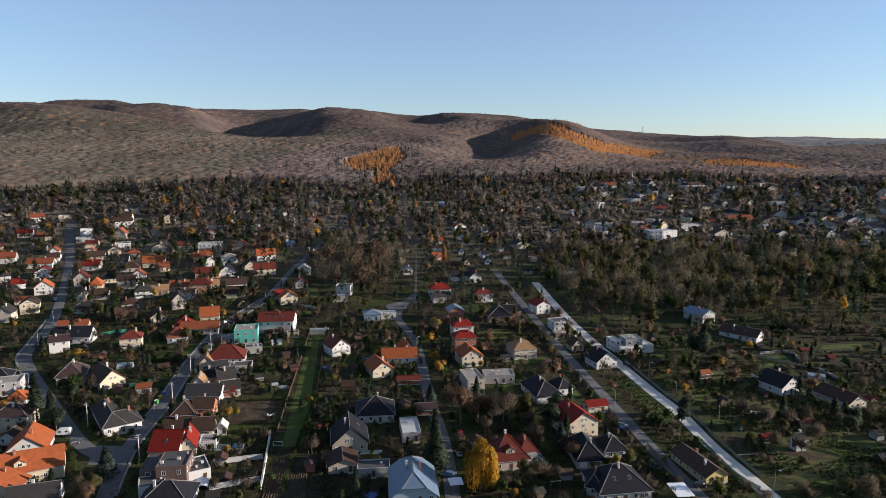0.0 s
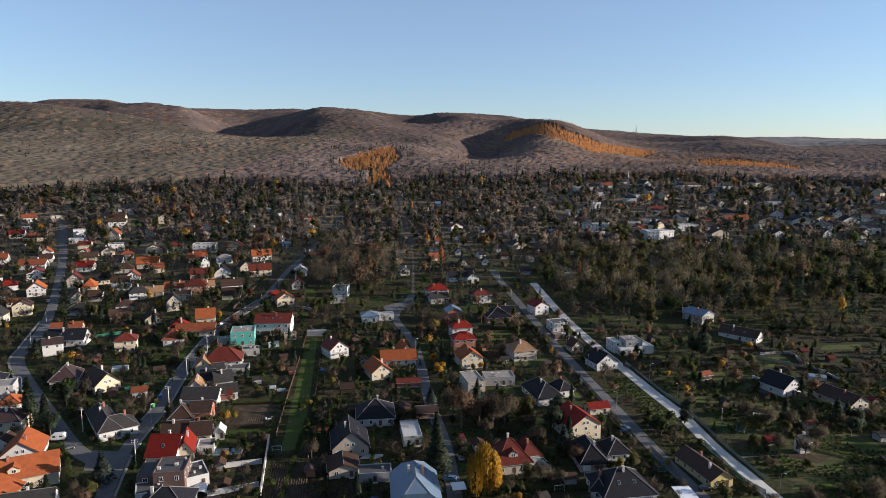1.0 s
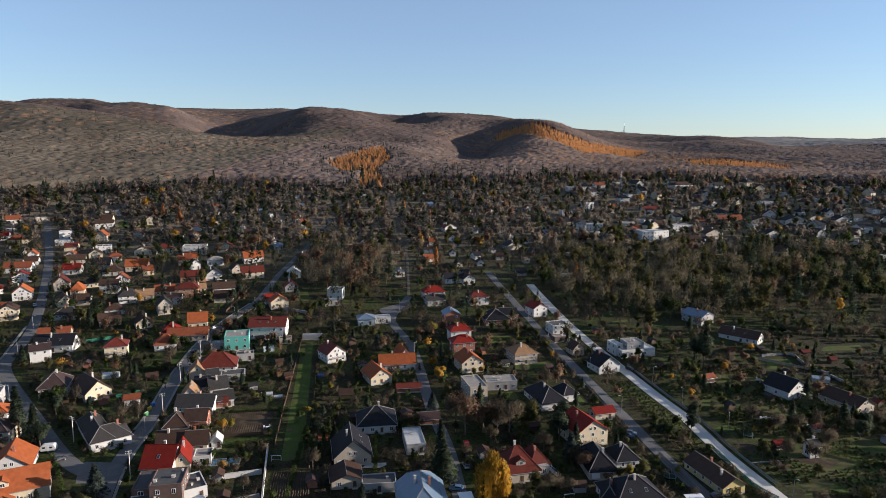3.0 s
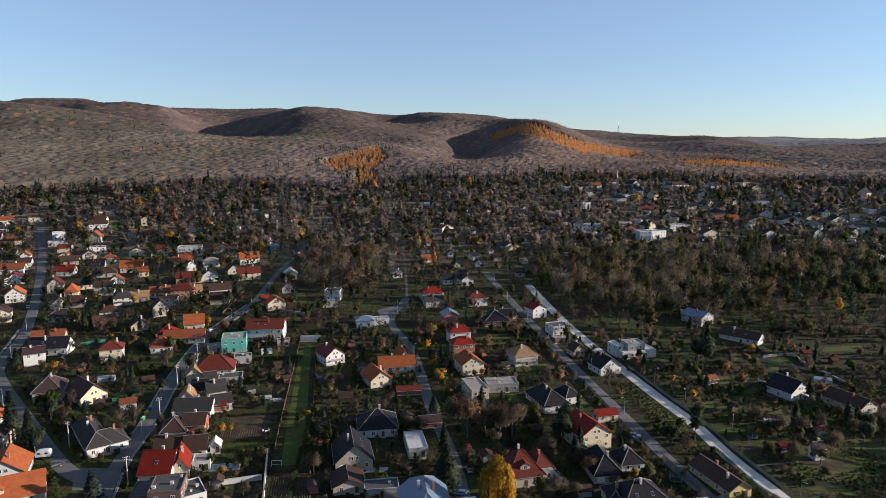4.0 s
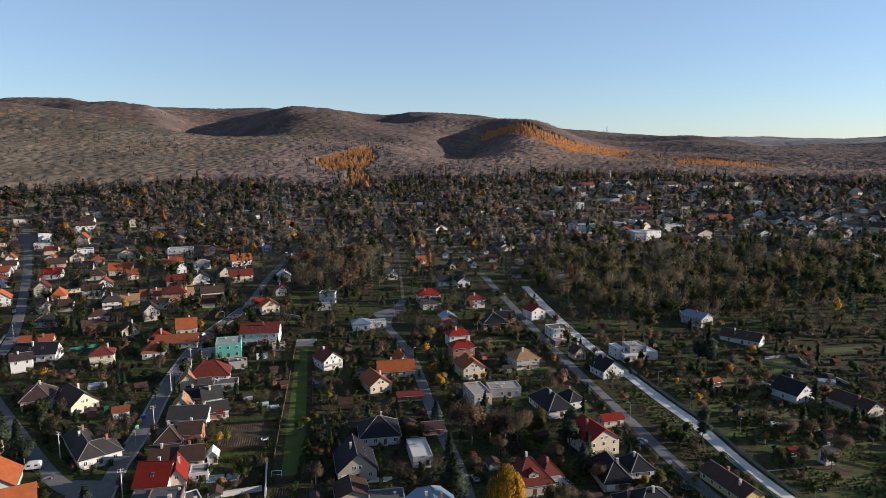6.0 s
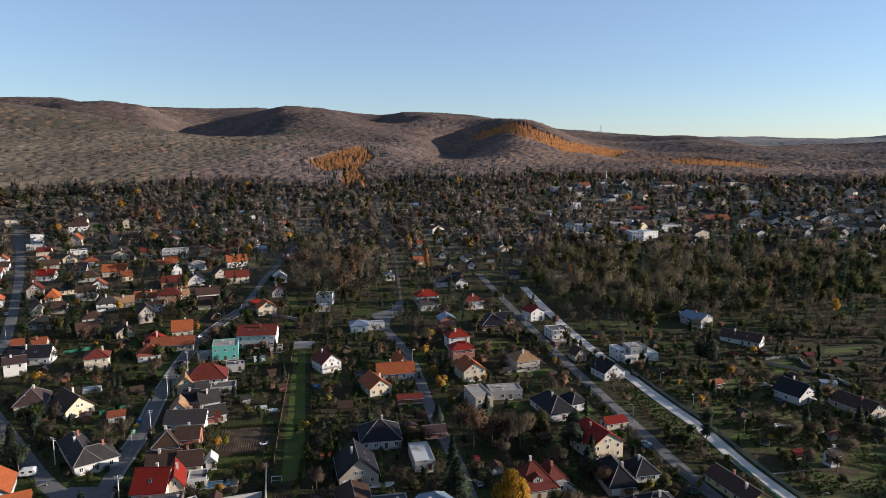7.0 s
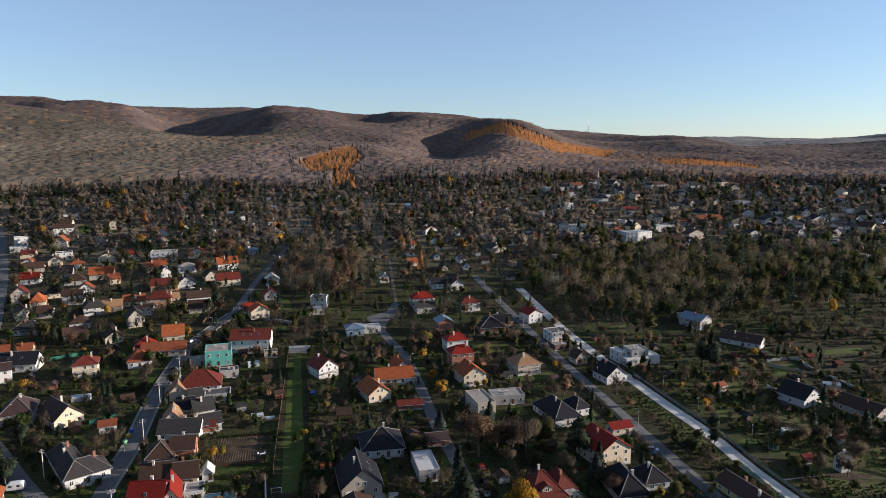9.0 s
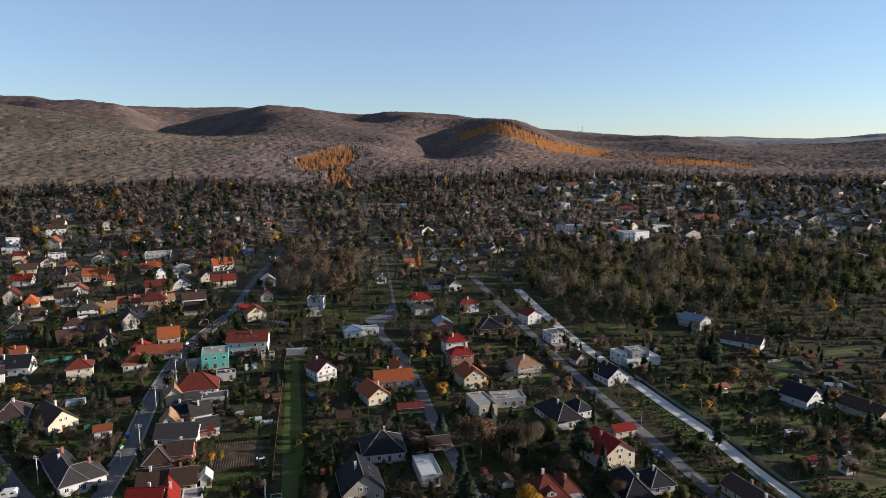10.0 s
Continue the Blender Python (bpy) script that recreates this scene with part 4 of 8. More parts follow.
house(-127.5, 350.4, 15.3, 9.5, 9, 3.6, "gable", 4, "w", wall="cream", tiles="orange")
house(-174.5, 397.7, 17.7, 9.6, 8, 3, "gable", 3, "w", wall="beige", tiles="tan")
house(-166.2, 406.7, 16.1, 11.2, 7, 3.2, "gable", 3, "w", wall="cream", tiles="rust", dormer=1)
house(-155.2, 389.7, 10.2, 10.0, 7, 4.4, "gable", 1.6, "w", wall="white", tiles="brown", storeys=2)
house(-151.2, 404.1, 9.0, 13.1, 9, 5.8, "hip", 3, "w", wall="salmon", tiles="darkred", storeys=2)
house(-145.6, 407.3, 23.0, 7.4, 8, 4.6, "gable", 2.4, "w", wall="beige", tiles="tan")
house(-132.0, 411.3, 20.6, 12.6, 9, 4, "gable", 3, "w", wall="white", tiles="brown")
house(-182.0, 392.3, 22.9, 10.6, 9, 4.4, "hip", 3.6, "w", wall="white", tiles="grey", balcony=True)
house(-200.9, 426.7, 21.1, 8.8, 9, 4, "gable", 3.4, "d", wall="white", tiles="rust")
house(-91.8, 418.0, 13.2, 7.5, 8, 3.4, "gable", 3.2, "d", wall="white", tiles="red")
house(-92.8, 385.3, 23.3, 10.0, 8, 4.2, "gable", 3.4, "d", wall="cream", tiles="orange")
house(-100.1, 392.8, 28.3, 5.5, 6, 3.4, "gable", 2, "w", wall="cream", tiles="red", chimneys=0)
house(-50.7, 304.1, 33.9, 9.3, 10, 4.4, "gable", 3.6, "d", wall="white", tiles="darkred", balcony=True)
house(-28.4, 279.8, 24.4, 9.3, 12, 3.2, "gable", 3.4, "d", wall="cream", tiles="orange")
house(-20.4, 295.0, 8.3, 15.8, 9, 3, "gable", 3.2, "w", wall="white", tiles="orange")
house(-18.2, 305.7, 21.2, 5.1, 9, 3, "gable", 3.2, "d", wall="white", tiles="orange", door=False)
house(-39.8, 358.0, 9.9, 8.7, 9, 3.6, "hip", 1.6, "w", wall="blue", tiles="metal", chimneys=0)
house(-30.9, 360.3, 10.1, 8.5, 6, 3.2, "flat", wall="white", tiles="white", windows=False, name="garage")
house(-61.8, 403.6, -4.0, 9.2, 8, 6, "flat", wall="white", tiles="felt")
house(-62.2, 390.3, 10.9, 8.8, 6, 3, "flat", wall="grey", tiles="metal", windows=False, name="garage")
house(-95.8, 447.3, 13.2, 8.3, 8, 4, "gable", 3, "d", wall="white", tiles="white")
house(-25.3, 234.5, 6.7, 13.3, 13, 3.2, "hip", 4.4, "w", wall="white", tiles="slate")
house(-31.8, 211.6, 10.3, 11.6, 14, 3.2, "gable", 5.2, "d", wall="beige", tiles="slate", dormer=0, skylights=2, garage=True)
house(-31.7, 195.3, 11.3, 9.0, 9, 2.6, "gable", 1.9, "d", wall="beige", tiles="brown", chimneys=0, name="garage")
house(-21.5, 191.7, 6.1, 10.0, 6, 2.6, "flat", wall="grey", tiles="felt", windows=False, name="carport")
house(-8.8, 179.2, 5.9, 12.6, 17, 4.4, "clip", 5, "d", wall="blue", tiles="metal", skylights=0, chimneys=2, over=0.7, note="and pale walls")
house(-4.2, 182.7, 12.0, 3.7, 8, 3.2, "gable", 2, "d", wall="blue", tiles="metal", door=False, chimneys=0)
house(-11.6, 219.5, 8.5, 6.4, 13.5, 3.2, "flat", wall="grey", tiles="white", windows=False, name="garage")
house(20.5, 200.2, 12.4, 11.6, 11, 3.6, "hip", 5.6, "w", wall="beige", tiles="darkred", dormer=1, note="and roof dormers")
house(26.4, 202.6, 15.6, 6.4, 9, 4.2, "hip", 3.8, "d", wall="white", tiles="darkred", balcony=True, door=False)
house(47.2, 224.8, 18.3, 11.9, 13, 5.6, "gable", 3.8, "d", wall="cream", tiles="red", storeys=2)
house(46.6, 204.2, 4.5, 9.0, 15, 3, "hip", 4.4, "w", wall="beige", tiles="slate", garage=True)
house(56.3, 208.0, 8.2, 7.6, 9, 3, "hip", 3.2, "w", wall="white", tiles="slate", door=False)
house(51.8, 184.1, 8.8, 15.7, 14, 3.2, "hip", 5, "w", wall="white", tiles="slate", skylights=2, chimneys=1)
house(45.4, 184.3, -15.9, 4.2, 9, 3.2, "hip", 2.6, "w", wall="white", tiles="slate", door=False)
house(81.4, 196.7, 14.7, 7.8, 18, 2.8, "gable", 2.4, "d", wall="yellow", tiles="brown", chimneys=2)
house(40.1, 257.3, 15.3, 10.5, 17, 3.2, "hip", 4.2, "w", wall="white", tiles="slate")
house(49.0, 261.7, 19.4, 6.3, 9, 3.2, "hip", 2.6, "w", wall="white", tiles="slate", door=False)
house(59.2, 243.5, 14.0, 8.1, 5, 2.6, "gable", 1.4, "w", wall="cream", tiles="red", chimneys=0, name="shed")
house(12.1, 263.1, 12.7, 7.1, 14, 6, "flat", wall="beige", tiles="flat")
house(23.9, 273.0, 5.7, 12.9, 8, 3.4, "flat", wall="grey", tiles="flat")
house(12.1, 293.8, 15.8, 10.0, 11, 4.8, "gable", 3.4, "d", wall="cream", tiles="orange")
house(10.4, 315.5, 12.4, 10.6, 8, 6, "hip", 2.6, "w", wall="brick", tiles="red", storeys=2)
house(9.8, 333.1, 13.3, 10.6, 8, 6, "hip", 2.6, "w", wall="white", tiles="red", storeys=2)
house(37.7, 305.1, 15.2, 11.2, 11, 4.8, "hip", 3.4, "w", wall="beige", tiles="tan", balcony=True)
house(31.5, 364.0, 7.5, 13.5, 15, 3, "hip", 4.2, "w", wall="brick", tiles="slate")
house(39.1, 370.6, 9.2, 10.0, 9, 3, "gable", 2.6, "w", wall="brick", tiles="slate")
house(24.3, 396.2, 15.3, 11.3, 8, 5, "hip", 2.6, "w", wall="white", tiles="darkred")
house(21.0, 438.3, 13.2, 7.9, 9, 3.8, "gable", 3, "d", wall="white", tiles="brown")
house(11.6, 440.5, 14.9, 13.5, 8, 3.4, "gable", 3, "w", wall="white", tiles="slate")
house(-2.3, 405.2, 14.1, 13.1, 8, 5, "hip", 2.8, "w", wall="white", tiles="red")
house(-1.4, 393.6, 15.3, 11.0, 7, 3.4, "gable", 2.6, "w", wall="grey", tiles="grey")
house(6.8, 360.2, 10.4, 8.3, 9, 6, "gable", 2.2, "d", wall="brick", tiles="metal")
house(56.7, 376.6, 23.8, 9.2, 9, 5, "gable", 2.4, "d", wall="white", tiles="red")
house(62.9, 346.2, 14.8, 9.5, 9, 5, "flat", wall="white", tiles="felt")
house(61.7, 332.9, 15.1, 8.6, 5, 2.6, "flat", wall="brown", tiles="flat", windows=False, name="carport")
house(73.4, 294.0, 18.8, 10.7, 10, 3.6, "gable", 4, "d", wall="white", tiles="slate", skylights=2)
house(65.5, 315.3, 18.2, 6.3, 6, 3, "gable", 3, "d", wall="beige", tiles="brown")
house(93.6, 315.7, 13.4, 18.0, 11, 3.4, "flat", wall="white", tiles="white", note="still being built")
house(93.0, 315.2, 8.8, 8.5, 8, 6.6, "flat", wall="grey", tiles="flat", door=False, note="still being built")
house(84.8, 315.7, 16.0, 3.7, 8, 5.4, "flat", wall="white", tiles="white", door=False)
house(143.2, 267.9, 24.6, 11.6, 11.5, 3.6, "gable", 4, "d", wall="white", tiles="slate", skylights=1)
house(161.5, 255.3, -68.5, 15.3, 10, 3, "gable", 2.8, "w", wall="beige", tiles="brown")
house(147.0, 366.9, 31.2, 10.8, 13, 4.6, "gable", 2.6, "d", wall="grey", tiles="metal")
house(158.2, 338.0, -45.2, 19.3, 10, 3, "gable", 3, "w", wall="white", tiles="brown", skylights=2)
house(147.3, 376.6, -14.0, 10.5, 9, 3, "flat", wall="grey", tiles="felt")
house(182.1, 564.4, 4.3, 10.4, 15, 8, "flat", wall="white", tiles="white", storeys=3, note="on a terrace")
house(192.4, 566.7, 24.7, 17.1, 13, 8, "flat", wall="white", tiles="white", storeys=3, door=False, note="on a terrace")
house(226.4, 602.2, 14.9, 22.0, 10, 5, "flat", wall="white", tiles="white")
house(215.8, 560.0, 0.4, 29.0, 10, 3, "hip", 3, "w", wall="cream", tiles="brown")
house(244.1, 574.0, 17.1, 17.8, 9, 5, "gable", 3.4, "d", wall="beige", tiles="brown", balcony=True)
house(132.6, 592.3, -18.6, 10.9, 18, 7, "gable", 3, "d", wall="white", tiles="slate", storeys=2)
house(143.5, 589.7, -3.5, 15.5, 12, 7.5, "flat", wall="white", tiles="flat", storeys=3, balcony=True)
house(142.2, 577.8, 25.9, 22.0, 7, 3.4, "flat", wall="grey", tiles="flat")
house(134.8, 651.3, 10.8, 16.5, 9, 5.4, "flat", wall="white", tiles="felt")
house(236.3, 602.6, 8.1, 23.2, 8, 3, "hip", 2, "w", wall="white", tiles="brown")
house(-277.7, 568.9, 22.6, 13.7, 9, 7, "gable", 2.4, "w", wall="white", tiles="brown")
house(-295.7, 541.0, 29.7, 9.0, 9, 6, "flat", wall="white", tiles="white")
house(-287.7, 523.8, 21.0, 12.4, 8, 3.4, "flat", wall="white", tiles="white")
house(-247.8, 503.3, 22.8, 10.6, 9, 5, "flat", wall="white", tiles="felt")
house(-254.1, 475.0, 18.9, 11.8, 9, 3, "gable", 3, "w", wall="beige", tiles="brown")
house(-243.7, 450.1, 11.3, 10.8, 9, 3.4, "gable", 3.2, "w", wall="white", tiles="red")
house(-262.2, 485.3, 14.8, 8.4, 7, 3, "gable", 3, "d", wall="white", tiles="rust")
house(-247.6, 489.5, 25.5, 8.7, 9, 3.4, "gable", 3.2, "d", wall="cream", tiles="brown")
house(-230.5, 482.8, 25.0, 8.7, 9, 3.4, "hip", 2.6, "w", wall="white", tiles="rust")
house(-205.0, 459.8, 15.8, 14.0, 9, 3.6, "gable", 4, "w", wall="beige", tiles="orange")
house(-194.0, 449.7, 29.2, 6.5, 8, 3.2, "gable", 3, "w", wall="cream", tiles="rust")
house(-217.5, 499.9, 20.1, 11.9, 9, 3.4, "gable", 3, "d", wall="cream", tiles="brown")
house(-202.3, 501.5, 20.7, 11.7, 9, 5, "hip", 2.8, "w", wall="cream", tiles="darkred")
house(-179.7, 502.2, 9.9, 16.5, 10, 6.5, "flat", wall="white", tiles="flat", storeys=2, balcony=True)
house(-175.3, 480.1, 13.8, 9.0, 8, 4, "gable", 3, "w", wall="white", tiles="orange")
house(-177.9, 474.8, 14.2, 8.5, 7, 4, "gable", 3, "w", wall="cream", tiles="rust")
house(-156.5, 474.9, 20.0, 11.0, 9, 4, "hip", 2, "w", wall="white", tiles="flat")
house(-167.8, 464.4, 30.4, 6.6, 8, 4, "gable", 3, "d", wall="white", tiles="slate")
house(-147.4, 441.4, 19.2, 10.2, 10, 3.6, "gable", 4, "d", wall="white", tiles="slate")
house(-158.4, 509.0, 11.7, 12.7, 8, 4, "gable", 3.4, "d", wall="cream", tiles="darkred")
house(-147.5, 500.9, 20.4, 11.7, 9, 4, "gable", 3.2, "w", wall="beige", tiles="brown")
house(-132.2, 483.4, 24.1, 13.5, 9, 4, "gable", 4, "w", wall="white", tiles="orange")
house(-123.1, 445.8, 20.7, 14.2, 9, 4.4, "gable", 3.4, "w", wall="cream", tiles="darkred")
house(-158.7, 436.2, 13.7, 15.4, 9, 4, "gable", 3, "w", wall="salmon", tiles="darkred")
house(-229.1, 462.6, 12.6, 9.6, 9, 3.4, "gable", 4, "w", wall="grey", tiles="slate")
house(-216.4, 448.3, 17.6, 11.7, 9, 3, "hip", 3, "w", wall="grey", tiles="brown")
house(-280.8, 453.1, 14.0, 16.1, 10, 3.4, "gable", 3, "w", wall="white", tiles="rust")
house(-265.7, 430.1, 32.2, 11.2, 9, 4, "gable", 3, "d", wall="white", tiles="red")
house(-311.2, 462.9, 18.6, 11.8, 9, 4, "gable", 3.4, "w", wall="white", tiles="rust")
house(-284.2, 419.3, 31.9, 5.5, 8, 4, "hip", 2, "w", wall="white", tiles="grey")
house(-323.7, 526.4, 19.4, 13.9, 9, 3.6, "hip", 3, "w", wall="cream", tiles="rust")
house(-342.5, 535.6, 14.4, 10.7, 8, 3.4, "gable", 3, "w", wall="white", tiles="red")
house(-363.3, 585.7, 30.4, 10.8, 8, 3.6, "gable", 3, "w", wall="white", tiles="rust")
house(-350.7, 563.4, 29.4, 10.0, 8, 3, "gable", 2.6, "w", wall="white", tiles="grey")
house(-306.3, 492.4, 12.1, 11.5, 8, 3, "gable", 2.4, "w", wall="beige", tiles="grey")
house(-290.4, 486.5, 19.6, 5.9, 7, 3, "gable", 2.6, "d", wall="white", tiles="orange")
house(-293.4, 622.3, 24.3, 15.5, 9, 4, "flat", wall="white", tiles="white")
house(-285.8, 677.4, 25.3, 18.8, 9, 4, "hip", 2, "w", wall="cream", tiles="tan")
house(-289.4, 647.9, 39.0, 9.5, 8, 5, "gable", 3, "w", wall="beige", tiles="brown")
house(-96.7, 489.9, 24.4, 9.0, 8, 3.4, "hip", 2.4, "w", wall="brown", tiles="brown")
house(-89.6, 545.1, 4.2, 7.9, 8, 5, "flat", wall="white", tiles="metal")
house(-128.4, 532.9, 54.0, 4.8, 5, 3, "gable", 2, "w", wall="white", tiles="grey")
house(-121.4, 520.0, 18.3, 7.0, 7, 3, "hip", 2, "w", wall="grey", tiles="metal")
house(-25.0, 452.2, 16.9, 6.1, 6, 3.6, "gable", 2, "d", wall="white", tiles="metal")
house(13.9, 584.7, 26.2, 11.4, 8, 4, "gable", 3, "d", wall="white", tiles="rust")
house(34.7, 630.8, 38.4, 8.7, 7, 4, "gable", 4, "d", wall="white", tiles="rust")
house(62.9, 529.8, 19.5, 13.1, 9, 3.4, "gable", 3, "d", wall="beige", tiles="grey")
house(292.0, 770.8, 22.9, 26.2, 12, 6, "hip", 3, "w", wall="white", tiles="brown", storeys=2, balcony=True)
house(289.1, 793.9, 18.9, 13.0, 10, 6, "gable", 3, "w", wall="white", tiles="slate")
house(220.0, 660.8, 12.9, 18.8, 10, 5, "gable", 3, "w", wall="white", tiles="darkred")
house(214.2, 614.0, 12.2, 26.2, 10, 4, "hip", 2.4, "w", wall="beige", tiles="brown")
house(257.0, 621.1, 13.6, 16.4, 10, 4, "hip", 2.4, "w", wall="beige", tiles="rust")
house(283.2, 625.9, 11.1, 25.1, 11, 4, "gable", 4, "w", wall="beige", tiles="rust")
house(313.0, 621.7, 4.6, 25.0, 11, 4, "gable", 4, "d", wall="beige", tiles="brown")
house(342.4, 619.3, 3.6, 21.9, 11, 4, "gable", 4, "d", wall="white", tiles="slate")
house(307.8, 650.8, 6.6, 20.7, 10, 5, "gable", 3.4, "w", wall="beige", tiles="grey")
house(328.7, 641.2, 2.3, 14.0, 9, 4, "gable", 4, "d", wall="white", tiles="brown")
house(294.7, 572.0, 18.7, 14.4, 10, 6, "gable", 3, "d", wall="grey", tiles="slate")
house(339.8, 575.5, 14.9, 11.5, 9, 5, "gable", 4, "d", wall="grey", tiles="grey")
house(384.3, 614.3, 8.4, 17.5, 10, 4, "gable", 4, "d", wall="white", tiles="slate")
house(386.8, 638.6, 3.9, 7.4, 9, 4, "gable", 3, "d", wall="white", tiles="slate")
house(374.5, 577.0, 17.9, 11.7, 9, 4, "gable", 4, "d", wall="grey", tiles="brown")
house(129.0, 618.3, 25.1, 13.0, 8, 3.4, "gable", 3, "w", wall="beige", tiles="brown")
house(159.8, 665.4, 16.2, 17.9, 8, 3.4, "flat", wall="grey", tiles="flat")
house(182.5, 616.9, 13.0, 14.0, 8, 3.4, "flat", wall="grey", tiles="felt")
house(-42.2, 220.7, 2.3, 2.4, 3, 1.9, "gable", 0.7, "w", wall="wood", tiles="orange", chimneys=0, windows=False, door=False, name="shed")


# ---- small far houses on the slopes ----
FAR = random.Random(21)


def far_houses(count, corners, walls, roofs, sizes, gap, group, turns=(5, 30), name="house"):
    """Houses strewn over a four-sided stretch of the slope, none closer than gap to another."""
    a, b, c, d = [np.array(p, float) for p in corners]
    made, tries = 0, 0
    while made < count and tries < count * 30:
        tries += 1
        s, t = FAR.random(), FAR.random()
        x, y = (a * (1 - s) + b * s) * (1 - t) + (d * (1 - s) + c * s) * t
        if any((x - f[0]) ** 2 + (y - f[1]) ** 2 < gap ** 2 for f in FOOT) or any(((q - (x, y)) ** 2).sum(1).min() < (wd / 2 + 7) ** 2 for q, wd in ROAD_LINES) or any(inside(np.array([x]), np.array([y]), c)[0] for c in OPEN_PLOTS):
            continue
        w, dp = FAR.uniform(*sizes), FAR.uniform(*sizes)
        two = FAR.random() < 0.35 and sizes[1] > 8
        kind = FAR.choice(("gable", "gable", "gable", "hip", "flat") if sizes[1] > 8 else ("gable", "gable", "flat") if name != "shed" else ("gable",))
        tile = FAR.choice(roofs) if kind != "flat" else FAR.choice(("flat", "felt", "white"))
        house(x, y, FAR.uniform(*turns), w, dp, 5.4 if two else 2.9 if sizes[1] > 4 else 2.1, kind, FAR.uniform(2.2, 4.0) * (1 if sizes[1] > 8 else 0.7 if sizes[1] > 4 else 0.25), FAR.choice("wd"), wall=FAR.choice(walls), tiles=tile,
              chimneys=1 if FAR.random() < 0.5 and name != "shed" else 0, door=False, windows=name != "shed", simple=True, group=group, name=name, note=FAR.choice(("among bare trees", "on the slope", "half hidden by trees")) if name != "shed" else "in a garden")
        made += 1


far_houses(100, [(120, 520), (480, 500), (560, 770), (150, 800)], ("white", "white", "cream", "beige", "grey"), ("brown", "slate", "grey", "rust", "slate", "mauve"), (8, 13), 17, "hillside houses")
far_houses(85, [(-190, 560), (120, 540), (100, 760), (-240, 740)], ("white", "white", "white", "grey", "beige", "wood"), ("grey", "slate", "brown", "rust", "metal"), (4, 7), 13, "allotment cabins", name="cabin")
far_houses(28, [(-60, 440), (100, 450), (120, 540), (-90, 540)], ("white", "grey", "beige", "wood"), ("grey", "slate", "brown", "rust"), (4, 8), 15, "allotment cabins", name="cabin")
far_houses(26, [(-420, 500), (-190, 480), (-190, 600), (-430, 600)], ("white", "cream", "beige"), ("brown", "rust", "brown", "grey", "darkred"), (7, 11), 18, "upper village houses")
far_houses(26, [(-330, 330), (-130, 340), (-120, 470), (-330, 470)], ("white", "cream", "beige"), ("brown", "rust", "orange", "darkred", "grey"), (7, 11), 15, "village houses")


# ---- small things ----
M_LAWN = mat("lawn_grass", (0.052, 0.078, 0.016), 0.95, spread=0.5, scale=0.16, fine=2.2, bump=0.6, second=(0.051, 0.051, 0.017), mix_at=0.52, spec=0.1)
M_MEADOW = mat("rough_meadow", (0.054, 0.072, 0.018), 0.95, spread=0.45, scale=0.25, fine=2.5, bump=0.6, second=(0.056, 0.054, 0.022), mix_at=0.5, spec=0.1)
M_SOIL = mat("dug_soil", (0.043, 0.031, 0.021), 0.95, spread=0.4, scale=0.3, fine=2.5, bump=0.8, second=(0.056, 0.042, 0.026), mix_at=0.55, spec=0.1)
M_TYRE = mat("tyre_rubber", (0.015, 0.015, 0.015), 0.85, spread=0.1)
M_WATER = mat("pool_water", (0.037, 0.163, 0.222), 0.08, spread=0.1, spec=0.6)
M_LAMP = mat("lamp_head", (0.407, 0.407, 0.392), 0.4, 0.3, spread=0.05)
PAINT = {"dark": mat("car_paint_dark", (0.015, 0.016, 0.019), 0.25, 0.2, spread=0.05, bump=0, spec=0.6), "silver": mat("car_paint_silver", (0.333, 0.340, 0.348), 0.3, 0.5, spread=0.05, bump=0),
         "red": mat("car_paint_red", (0.222, 0.022, 0.018), 0.3, 0.1, spread=0.05, bump=0), "blue": mat("car_paint_blue", (0.074, 0.141, 0.237), 0.3, 0.2, spread=0.05, bump=0),
         "white": mat("car_paint_white", (0.533, 0.533, 0.518), 0.3, 0.0, spread=0.05, bump=0)}
M_FENCE = {"green": mat("green_mesh", (0.022, 0.126, 0.081), 0.6, spread=0.15), "wood": WALLS["wood"], "steel": M_STEEL}


def street_lamp(x, y):
    """A tapered pole with a curved arm and a flat lamp head."""
    top = new("street_lamp")
    top.matrix_basis = pose(x, y, on_ground(x, y), 0, 0, (x * 37 + y * 11) % 360)
    under(top, "pole", raw("pole", *tube([(0, 0, -0.5), (0, 0, 3), (0, 0, 6.6)], 0.11, 0.06, 7), M_STEEL))
    under(top, "arm", raw("arm", *tube([(0, 0, 6.55), (0.25, 0, 6.95), (0.9, 0, 7.1)], 0.05, 0.04, 5), M_STEEL))
    under(top, "lamp_head", box_mesh("lamp_head", [(0.75, -0.14, 7.04, 1.5, 0.14, 7.16)], M_LAMP))
    tagged(top, "slim grey steel street lamp with a curved arm", "street lamp", "street lamps")


CAR_BODY = [(-2.1, 0.35), (-2.15, 0.75), (-1.95, 0.95), (-1.45, 1.42), (0.35, 1.45), (1.05, 1.0), (1.95, 0.85), (2.15, 0.6), (2.1, 0.35)]
VAN_BODY = [(-2.4, 0.4), (-2.45, 1.0), (-2.4, 2.1), (-2.2, 2.25), (1.0, 2.25), (1.6, 1.35), (2.3, 1.1), (2.45, 0.7), (2.4, 0.4)]


